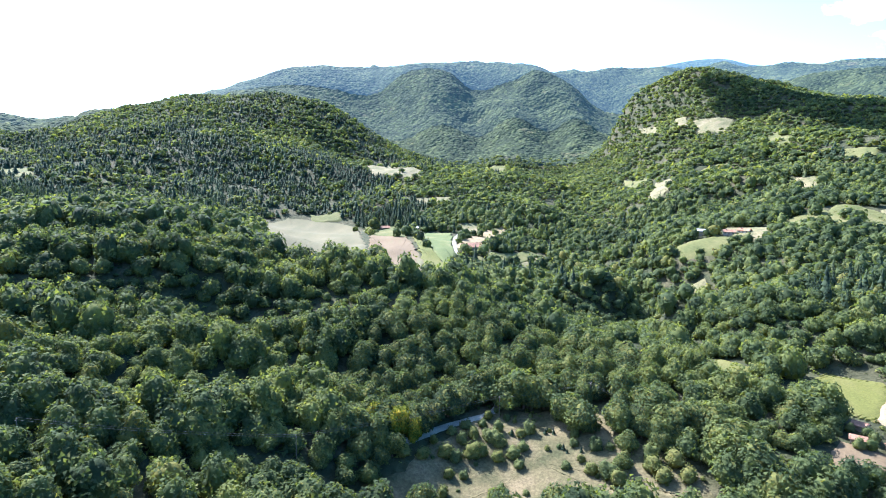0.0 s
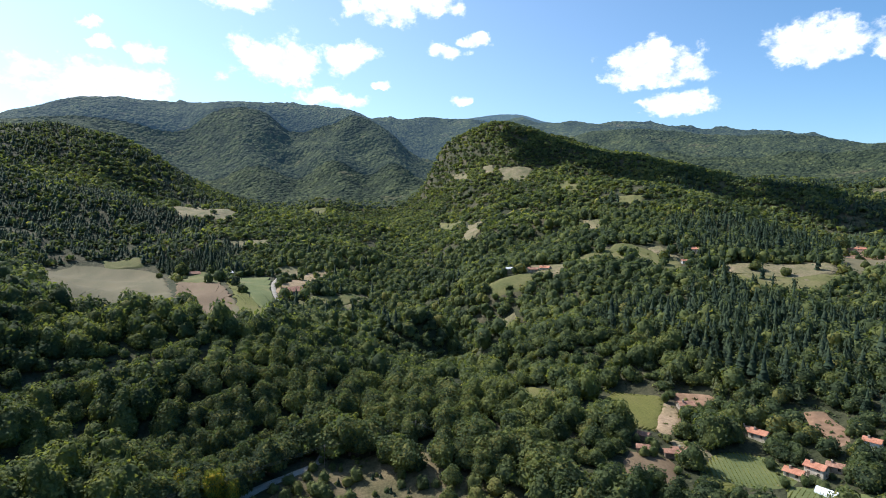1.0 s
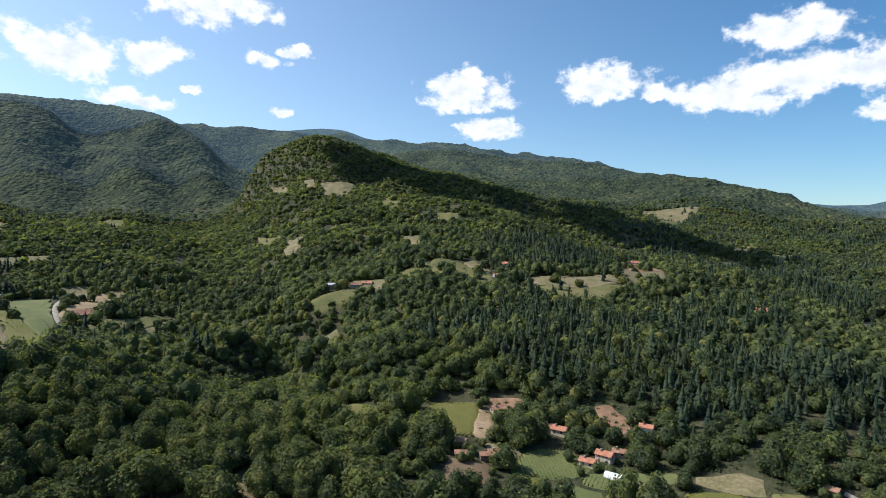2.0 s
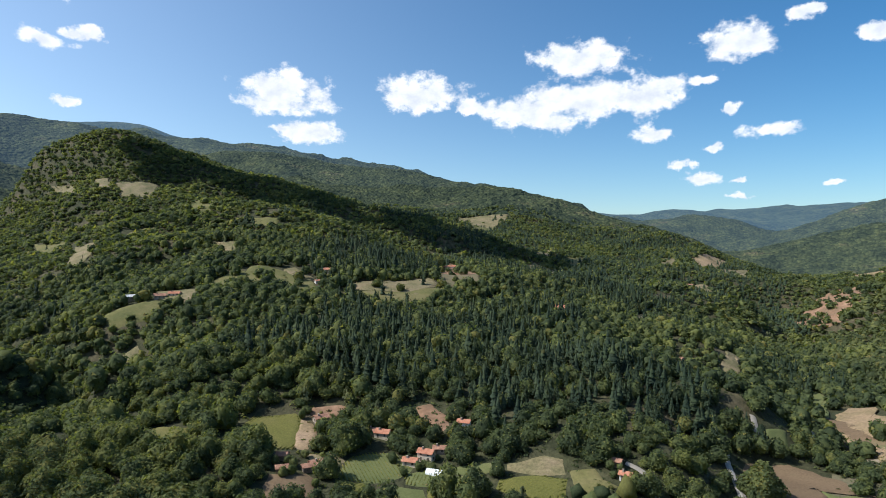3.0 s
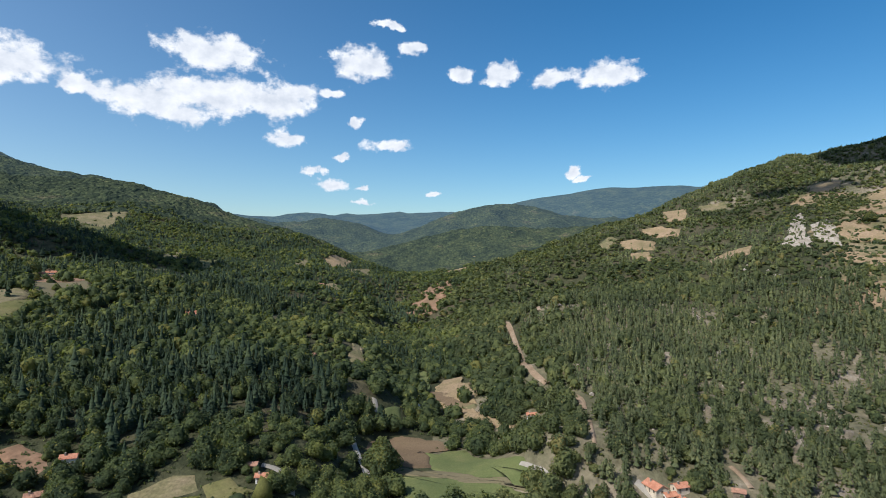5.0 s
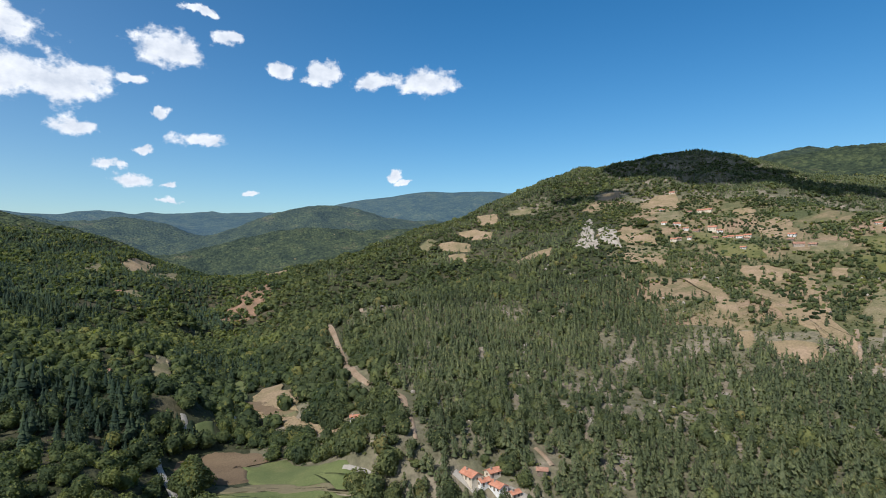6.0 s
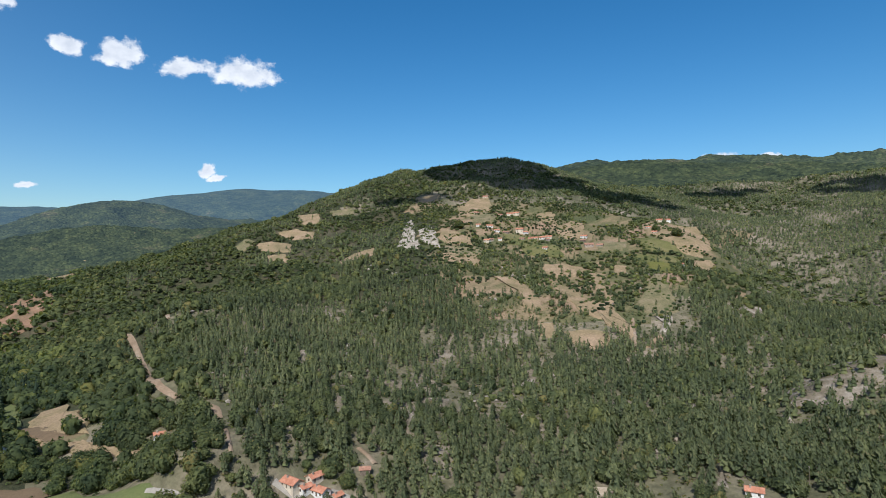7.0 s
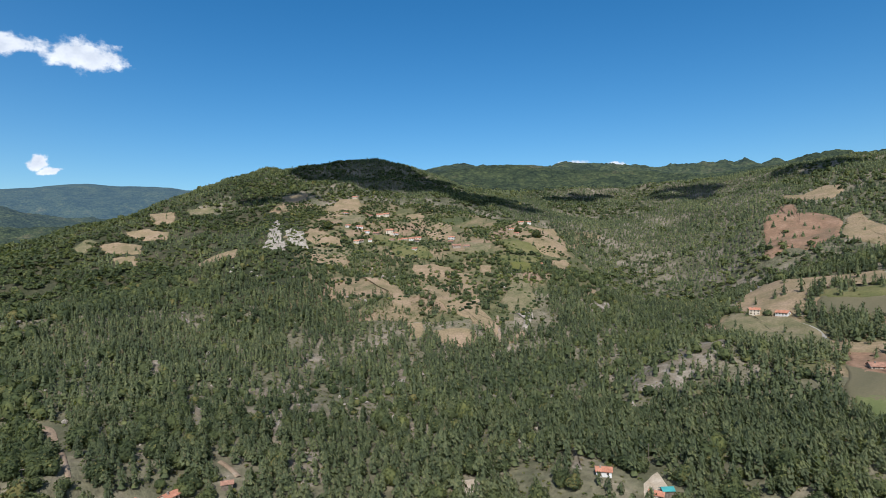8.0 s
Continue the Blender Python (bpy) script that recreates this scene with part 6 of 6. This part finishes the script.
rng2 = np.random.default_rng(19)
KINDS = [tree_kind("tree", s, 1150, LEAF, "broad leafy green tree with a rounded crown") for s in (1, 2, 3)]
GOLD = tree_kind("tree", 4, 900, YELLOW_LEAF, "tree with yellowing autumn leaves by the lane")
BUSH = [tree_kind("bush", 5, 220, SHRUB, "low grey-green bush on the dry meadow", "bush"),
        tree_kind("bush", 6, 220, OAK, "low rounded light-green bush on the dry meadow", "bush")]
FRUIT = [tree_kind("fruit_tree", 7, 240, OAK, "small light-green fruit tree in a house garden", "tree", "garden trees"),
         tree_kind("fruit_tree", 8, 240, LEAF, "small dark-green fruit tree in a house garden", "tree", "garden trees"),
         tree_kind("garden_bush", 9, 160, SHRUB, "low rounded bush beside a garden plot", "bush", "garden bushes")]
placed = []


def stand(kind, x, y, half, tall=1.0):
    m = pose(x, y, float(ground_z(x, y)) - 0.1, 0, 0, rng2.uniform(0, 360)) @ Matrix.Diagonal((half, half, half * tall, 1))
    if kind in placed:
        kind_copy = copy_thing(kind, m)
        kind_copy.matrix_basis = m
        return kind_copy
    kind.matrix_basis = m
    placed.append(kind)
    return kind


MEADOW_TREES = [(18, 239, 7.5), (27, 235, 8), (35, 235, 8.5), (43, 233, 7.5), (50, 219, 7.2), (54, 213, 6.4), (68, 211, 6), (82, 215, 7),
                (88, 209, 7.5), (98, 208, 7.5), (68, 201, 4.0), (64, 192, 3.4), (101, 188, 8), (105, 182, 8), (103, 197, 8), (101, 204, 7),
                (-9, 211, 5.5), (-22, 209, 5.8), (-27, 213, 5.8), (-3, 220, 6), (3, 225, 6.4), (11, 236, 6)]
MEADOW_BUSHES = [(-14, 200, 5), (-6, 202, 4.6), (2, 205, 5), (13, 206, 6), (20, 214, 5), (10, 219, 4), (23, 211, 4.2), (27, 206, 4.4),
                 (4, 215, 3.4), (19, 226, 3), (17, 221, 3), (29, 201, 3.4), (50, 207, 3), (57, 203, 4.2), (62, 202, 3), (58, 190, 6),
                 (53, 192, 4), (73, 189, 5), (81, 191, 6), (76, 185, 5.5), (84, 184, 5), (72, 206, 3), (47, 229, 3), (27, 227, 2.4), (13, 215, 4),
                 (-3, 209, 3), (-22, 200, 5), (-27, 200, 5), (-30, 195, 5.5), (21, 205, 4.4), (45, 197, 3), (51, 199, 2.6)]
JUNIPERS = [(28, 217, 1.3), (32, 216, 1.0), (37, 218, 1.0), (41, 216, 1.1), (42, 217, 0.9), (46, 206, 1.1), (47, 204, 0.8), (44, 215, 1.0),
            (52, 203, 1.0), (59, 202, 1.1), (62, 203, 1.2), (75, 198, 1.3), (32, 214, 0.8)]
GOLD_TREES = [(-16, 207, 4.2), (-26, 209, 3.6), (-10, 207, 3.3), (-18, 205, 3.4)]
for x, y, half in MEADOW_TREES:
    stand(KINDS[int(rng2.integers(0, 3))], x, y, half, rng2.uniform(0.8, 1.05))
for x, y, half in MEADOW_BUSHES:
    stand(BUSH[int(rng2.integers(0, 2))], x, y, half * 0.72, rng2.uniform(0.65, 0.95))
bush_x, bush_y = scatter(180, 245, 7.5, (-14, 26))
ok = inside(bush_x, bush_y, CLEAR[25][0]) & (grain(bush_x, bush_y, 22, 85) + np.where(bush_x < 30, 0.5, 0.1) > 0)
for x, y in zip(bush_x[ok], bush_y[ok]):
    stand(BUSH[int(rng2.integers(0, 2))], float(x), float(y), rng2.uniform(0.7, 3.4), rng2.uniform(0.65, 1.15))
for x, y, half in GOLD_TREES:
    stand(GOLD, x, y, half, 1.6)
for x, y, half in ((509, -716, 7.0), (764, -519, 7.7), (578, 452, 10.0), (496, 362, 3.8), (469, 403, 3.7), (424, 377, 4.3), (414, 399, 5.1), (-86, 726, 8.2),
                   (-111, 733, 3.9), (546, -719, 6.0), (307, 46, 8.5), (302, 42, 7.8)):
    stand(KINDS[int(rng2.integers(0, 3))], x, y, half, 0.95)


def juniper():
    hub = new("juniper", None)
    tagged(hub, "small dark pointed juniper bush on dry grass", "bush", "junipers on the meadow")
    v, f = conifer(77, 12, 7)
    part("crown", mesh_of("crown", v * np.array([1, 1, 0.75]) - np.array([0, 0, 0.35]), f, SPRUCE), hub)
    part("trunk", trunk_mesh(9, BARK), hub, Matrix.Diagonal((0.8, 0.8, 0.6, 1)))
    return hub


JUNIPER = juniper()
for x, y, half in JUNIPERS:
    stand(JUNIPER, x, y, half)

# the wood's edge behind the meadow and over the lane, also tree by tree
ex, ey = scatter(150, 300, 7.4, (-30, 42))
close = (np.hypot(ex - 25, ey - 235) < 78)
ok = close & (rng.uniform(0, 1, len(ex)) < open_land(ex, ey))
for x, y, half in MEADOW_TREES + GOLD_TREES:
    ok &= np.hypot(ex - x, ey - y) > half * 0.75
order = np.argsort(np.hypot(ex[ok] - 25, ey[ok] - 235))[:190]
EDGE_X, EDGE_Y = ex[ok][order], ey[ok][order]
EDGE_REACH = float(np.hypot(EDGE_X - 25, EDGE_Y - 235).max()) + 1.5
for x, y in zip(EDGE_X, EDGE_Y):
    stand(KINDS[int(rng2.integers(0, 3))], float(x), float(y), rng2.uniform(3.6, 6.0), rng2.uniform(0.85, 1.15))

# small trees and bushes in the gardens of the hamlet
for row in HOUSES_A + HOUSES_C:
    for _ in range(6):
        turn_at, reach = rng2.uniform(0, 2 * math.pi), rng2.uniform(0.75, 2.4) * row[3]
        x, y = row[0] + reach * math.cos(turn_at), row[1] + reach * math.sin(turn_at)
        if all(math.hypot(x - r[0], y - r[1]) > r[3] * 0.85 for r in HOUSES_A + HOUSES_C + HOUSES_H):
            kind = int(rng2.integers(0, 3))
            stand(FRUIT[kind], x, y, rng2.uniform(1.4, 2.7) if kind < 2 else rng2.uniform(0.8, 1.6), rng2.uniform(0.8, 1.2))


# ---- the woods, zone by zone ----
def wood(name, label, mat, shapes, x, y, wide, tall, spread):
    if not len(x):
        return
    z = ground_z(x, y) - 0.3
    lush = 1 + 0.22 * grain(x, y, 28, 71) + 0.15 * grain(x, y, 110, 72)
    s = rng.uniform(1 - spread, 1 + spread, len(x)) * lush * np.where(in_village(x, y), 0.68, np.where(in_hamlet(x, y), 0.84, 1)) * np.where((heading(x, y) > 100) & (mat is OAK), 0.76, 1)
    rows = np.sin(np.hypot(x, y) / 8.5 + 3.0 * grain(x, y, 90, 73) + 1.2 * grain(x, y, 35, 74))
    s = s * np.where((heading(x, y) < 40) & (np.hypot(x, y) < 430), 1 + 0.3 * rows, 1)
    v, f = plant(shapes, x, y, z, wide * s ** 0.7 if mat in (LEAF, OAK) else wide * s, tall * s * rng.uniform(0.85, 1.25, len(x)), rng)
    tagged(new(name, mesh_of(name, v, f, mat, True)), label, "woodland", kind="stuff")


NEAR, MID, FAR = 390, 800, 1720
ZONES = [  # from, to, broadleaf spacing and crown half width, conifer spacing and half width, then the shapes of each kind
    (150, 285, 7.9, 5.4, 5.2, 2.3, [leafy(s, 620, 3, (0.065, 0.125)) for s in (1, 2, 3, 4)], [pine(s, 64) for s in (1, 2, 3, 4)], [conifer(s, 10, 7) for s in (1, 2, 3)]),
    (285, NEAR, 7.6, 5.1, 5.2, 2.3, [leafy(s, 230, 2, (0.09, 0.16)) for s in (5, 6, 7, 8)], [pine(s, 54) for s in (1, 2, 3, 4)], [conifer(s, 10, 7) for s in (1, 2, 3)]),
    (NEAR, MID, 7.2, 4.9, 5.2, 2.4, [shell(s, 52, 2, (0.15, 0.26), 0.38) for s in (11, 12, 13, 14, 15)], [pine(s, 19) for s in (4, 5, 6, 11)], [conifer(s, 6, 6) for s in (4, 5)]),
    (MID, FAR, 8.9, 6.1, 6.6, 2.9, [shell(s, 15, 1, (0.28, 0.46), 0.3, 11) for s in (21, 22, 23, 24, 25)], [pine(s, 3, 3, 5) for s in (7, 8, 12)], [conifer(s, 3, 5) for s in (6, 7)]),
]


def sites(inner, outer, step):
    x, y = scatter(inner, outer, step, (-50, 186))
    keep = rng.uniform(0, 1, len(x)) < open_land(x, y)
    keep &= (heading(x, y) < 62) | (np.hypot(x, y) > 250)
    keep &= ~((np.hypot(x - 25, y - 235) < EDGE_REACH) & (np.hypot(x, y) < 300) & (heading(x, y) > -30) & (heading(x, y) < 42))
    return x[keep], y[keep]


for inner, outer, step, half, cstep, chalf, broad, piny, cone in ZONES:
    x, y = sites(inner, outer, step)
    ok = rng.uniform(0, 1, len(x)) > conifer_share(x, y)[0]
    green = heading(x, y) + 3 * grain(x, y, 60, 26) < np.where(np.hypot(x, y) > 420, 89, 93)
    wood("broadleaf_wood", "dense green broadleaf woodland covering the slopes",
         LEAF, broad, x[ok & green], y[ok & green], half, half * (0.98 if outer < 1000 else 0.68), 0.42)
    wood("oak_wood", "light green scrub oak woodland on the sunny slope", OAK, broad, x[ok & ~green], y[ok & ~green], half, half * (0.98 if outer < 1000 else 0.68), 0.42)
    x, y = sites(inner, outer, cstep)
    share, dark = conifer_share(x, y)
    con = rng.uniform(0, 1, len(x)) < share
    for kind, shapes, mat, name, label in ((con & ~dark, piny, PINE, "pine_wood", "open olive-green pine woodland on stony slopes"),
                                           (con & dark, cone + piny, SPRUCE, "spruce_wood", "dark pointed spruce plantation on the hillside")):
        wood(name, label, mat, shapes, x[kind], y[kind], chalf * (1.35 if mat is SPRUCE else 1.1), chalf * (1.08 if outer < 1000 else 0.58) * (1.3 if mat is SPRUCE else 1), 0.3)

# ---- woods below and behind the drone ----
x, y = scatter(0, 520, 9.0, (-120, 240))
a, d = heading(x, y), np.hypot(x, y)
ok = ((d < 150) | ((d < 250) & (a >= 62)) | (a < -50) | (a > 186)) & (rng.uniform(0, 1, len(x)) < open_land(x, y))
for ring, shapes in ((d < 90, [leafy(s, 160, 2, (0.1, 0.19)) for s in (24, 25, 26)]), (d >= 90, [lumpy(1, s, 0.4) for s in (24, 25)])):
    wood("broadleaf_wood", "green broadleaf woodland on the near slope", LEAF, shapes, x[ok & ring], y[ok & ring], 4.8, 4.7, 0.3)

# ---- undergrowth that fills the gaps between the nearer trees ----
for inner, outer, step, first, last in ((170, 470, 4.3, -34, 95), (255, 640, 4.6, 95, 186)):
    ux, uy = scatter(inner, outer, step, (first, last))
    ok = (open_land(ux, uy) > 0.05) & (rng.uniform(0, 1, len(ux)) < 0.8)
    ux, uy = ux[ok], uy[ok]
    uw = 0.8 + 1.7 * rng.uniform(0, 1, len(ux)) ** 1.5
    v, f = plant([tuft(s, 10) for s in (1, 2, 3, 4)], ux, uy, ground_z(ux, uy) - 0.1, uw, uw * rng.uniform(0.7, 1.3, len(ux)), rng)
    tagged(new("undergrowth", mesh_of("undergrowth", v, f, LEAF if first < 0 else SHRUB)), "low green undergrowth between the trees", "undergrowth", kind="stuff")

# ---- scrub on the dry meadows and pastures ----
sx, sy, sw = [], [], []
for outline in SHRUBBY:
    c = np.array(outline, float)
    area = np.ptp(c[:, 0]) * np.ptp(c[:, 1])
    n = int(min(1600, area / (50 if np.hypot(*c.mean(0)) > 300 else 5)))
    x, y = rng.uniform(c[:, 0].min(), c[:, 0].max(), n), rng.uniform(c[:, 1].min(), c[:, 1].max(), n)
    k = inside(x, y, outline) & (grain(x, y, 26, 81) > -0.15)
    sx.append(x[k]), sy.append(y[k]), sw.append((0.3 if np.hypot(*c.mean(0)) < 300 else 0.5) + (1.5 if np.hypot(*c.mean(0)) < 300 else 2.2) * rng.uniform(0, 1, int(k.sum())) ** 1.7)
sx, sy, sw = np.concatenate(sx), np.concatenate(sy), np.concatenate(sw)
v, f = plant([tuft(s, 18) for s in (41, 42, 43)], sx, sy, ground_z(sx, sy) - 0.1, sw, sw * 0.9, rng)
tagged(new("scrub", mesh_of("scrub", v, f, SHRUB)), "scattered low scrub on dry grassland", "scrub", kind="stuff")

# ---- pale boulders and outcrops that show between the pines ----
bx, by = scatter(330, 760, 11.0, (98, 182))
ok = (rng.uniform(0, 1, len(bx)) < 0.5) & (grain(bx, by, 46, 83) + 0.4 * grain(bx, by, 15, 84) > 0.22) & (open_land(bx, by) > 0.3)
bx, by = bx[ok], by[ok]
bw = rng.uniform(0.5, 2.6, len(bx))
v, f = plant([lumpy(1, s, 0.6) for s in (61, 62, 63, 64)], bx, by, ground_z(bx, by) - 0.5, bw, bw * 0.85, rng)
tagged(new("boulders", mesh_of("boulders", v, f, ROCK)), "pale weathered boulders and outcrops between the pines", "rocks", kind="stuff")

# ---- broken rock on the cliffs ----
for outline in CRAGS:
    c = np.array(outline, float)
    n = int(min(420, np.ptp(c[:, 0]) * np.ptp(c[:, 1]) / 3)) + 12
    x, y = rng.uniform(c[:, 0].min(), c[:, 0].max(), n), rng.uniform(c[:, 1].min(), c[:, 1].max(), n)
    k = inside(x, y, outline)
    x, y = x[k], y[k]
    if len(x):
        w = rng.uniform(0.4, 1.35, len(x)) * (1 if np.hypot(x, y).mean() > 700 else 0.6)
        v, f = plant([lumpy(1, s, 0.65) for s in (71, 72, 73, 74)], x, y, ground_z(x, y) - 0.3, w, w * rng.uniform(0.4, 1.1, len(x)), rng)
        tagged(new("crag", mesh_of("crag", v, f, ROCK)), "pale broken limestone crag above the woods", "rocks", kind="stuff")

# ---- hedges and garden bushes between the village terraces ----
hx, hy = scatter(560, 1180, 5.6, (115, 148))
ok = in_village(hx, hy) & (np.abs(grain(hx, hy, 38, 91)) < 0.3) & (rng.uniform(0, 1, len(hx)) < 0.75) & (open_land(hx, hy) > 0.001)
hx, hy = hx[ok], hy[ok]
hw = rng.uniform(1.2, 2.9, len(hx))
v, f = plant([lumpy(1, s, 0.45) for s in (44, 45, 46)], hx, hy, ground_z(hx, hy) - 0.2, hw, hw * 1.05, rng)
tagged(new("hedges", mesh_of("hedges", v, f, LEAF)), "green hedges and garden bushes between terraces", "hedge", kind="stuff")

# ---- vine and crop rows ----
for (outline, vines), bearing in zip(VINEYARDS, (70, 118, 30, 96, 64, 150, 40, 110)):
    c = np.array(outline, float)
    u = np.array([math.sin(radians(bearing)), math.cos(radians(bearing))])
    w = np.array([u[1], -u[0]])
    mid_c = c.mean(0)
    span = np.hypot(*np.ptp(c, axis=0))
    vs, fs, n = [], [], 0
    for off in np.arange(-span / 2, span / 2, 1.7):
        along = np.arange(-span / 2, span / 2, 1.3)
        p = mid_c + w * off + u * along[:, None]
        keep = inside(p[:, 0], p[:, 1], outline)
        for q in p[keep]:
            hw, hh = rng.uniform(0.26, 0.46), rng.uniform(0.2, 0.42)
            z = float(ground_z(*q)) + 0.3
            base = [q - u * 0.75 - w * hw, q + u * 0.75 - w * hw, q + u * 0.75 + w * hw, q - u * 0.75 + w * hw]
            vs += [(b[0], b[1], z) for b in base] + [(q[0] - u[0] * 0.5, q[1] - u[1] * 0.5, z + hh), (q[0] + u[0] * 0.5, q[1] + u[1] * 0.5, z + hh * rng.uniform(0.8, 1.1))]
            fs += [(n, n + 1, n + 5), (n, n + 5, n + 4), (n + 1, n + 2, n + 5), (n + 2, n + 3, n + 4), (n + 2, n + 4, n + 5), (n + 3, n, n + 4)]
            n += 6
    if n:
        if vines:
            tagged(new("vine_rows", mesh_of("vine_rows", np.array(vs), np.array(fs), CROP)), "straight rows of green vines on grass", "vines", kind="stuff")
        else:
            tagged(new("crop_rows", mesh_of("crop_rows", np.array(vs), np.array(fs), CROP)), "straight rows of ripening yellow-green crop", "crop", kind="stuff")


# ---- power line over the meadow ----
def pole(x, y, tall, bearing):
    hub = new("power_pole", None)
    hub.matrix_basis = pose(x, y, float(ground_z(x, y)), 0, 0, -bearing)
    tagged(hub, "weathered wooden power pole with a crossbar", "pole", "power poles")
    bm = bmesh.new()
    bmesh.ops.create_cone(bm, cap_ends=True, segments=8, radius1=0.16, radius2=0.11, depth=tall + 0.6, matrix=pose(0, 0, tall / 2 - 0.3))
    part("post", bm_mesh("post", bm, WOOD), hub)
    bm = bmesh.new()
    box(bm, -0.9, 0.9, -0.06, 0.06, tall - 0.5, tall - 0.36)
    part("crossbar", bm_mesh("crossbar", bm, WOOD), hub)
    for u in (-0.8, 0.0, 0.8):
        bm = bmesh.new()
        bmesh.ops.create_cone(bm, cap_ends=True, segments=6, radius1=0.07, radius2=0.04, depth=0.2, matrix=pose(u, 0, tall - 0.26 + (0.36 if u == 0 else 0)))
        part("insulator", bm_mesh("insulator", bm, CONCRETE), hub, label="grey ceramic insulator")
    return [hub.matrix_basis @ Vector((u, 0, tall - 0.14)) for u in (-0.8, 0.8)]


def cable(p, q, sag):
    cu = bpy.data.curves.new("power_cable", "CURVE")
    cu.dimensions, cu.bevel_depth, cu.bevel_resolution = "3D", 0.035, 0
    sp = cu.splines.new("POLY")
    sp.points.add(14)
    for k in range(15):
        s = k / 14
        c = p.lerp(q, s)
        sp.points[k].co = (c.x, c.y, c.z - 4 * sag * s * (1 - s), 1)
    cu.materials.append(CABLE)
    tagged(new("power_cable", cu), "thin dark sagging power cable between poles", "cable", "power cables")


LINE = [pole(-112, 146, 9.5, 70), pole(-48, 183, 9.5, 65), pole(24, 228, 9.5, 80), pole(62, 231, 9.0, 120), pole(84, 204, 9.0, 150)]
for a_top, b_top in zip(LINE, LINE[1:]):
    for p, q in zip(a_top, b_top):
        cable(p, q, 1.2)
pole(128, -271, 10.0, 40)


# ---- fair-weather clouds that drift over the eastern hills and shade them ----
def cumulus(x, y, z, long, wide, bearing, seed):
    r = np.random.default_rng(seed)
    c, s = math.cos(radians(-bearing)), math.sin(radians(-bearing))
    vs, fs, n = [], [], 0
    for k in range(44):
        u, w = r.uniform(-1, 1), r.uniform(-1, 1)
        if u * u + w * w > 1:
            continue
        px, py = u * wide, w * long
        rad = wide * r.uniform(0.3, 0.5) * (1.15 - 0.5 * math.hypot(u, w))
        v, f = lumpy(2, int(r.integers(1, 9999)), 0.35)
        v = v * np.array([rad, rad, rad * 0.6]) + np.array([x + px * c - py * s, y + px * s + py * c, z])
        vs.append(v), fs.append(f + n)
        n += len(v)
    tagged(new("cloud", mesh_of("cloud", np.concatenate(vs), np.concatenate(fs), VAPOUR, True)), "white fair-weather cumulus cloud drifting over the hills", "cloud", "clouds")


for tx, ty, tz, long, wide, bearing, seed in (
    (678, 992, 258, 275, 105, 159, 1),
    (826, 584, 144, 164, 115, 150, 2),
    (1112, -875, 315, 161, 200, 17, 3),
    (879, -991, 257, 188, 90, 95, 4),
    (1019, -580, 237, 78, 45, 38, 5),
    (559, -1406, 274, 86, 60, 68, 6),
    (283, -1393, 302, 93, 55, 118, 7),
    (819, -1309, 271, 110, 60, 31, 8),
    (647, 1116, 292, 137, 70, 150, 9),
):
    up = 1250 - tz
    shift = up / math.tan(radians(SUN_EL))
    cumulus(tx + shift * math.sin(radians(SUN_AZ)), ty + shift * math.cos(radians(SUN_AZ)), 1250, long, wide, bearing, seed)
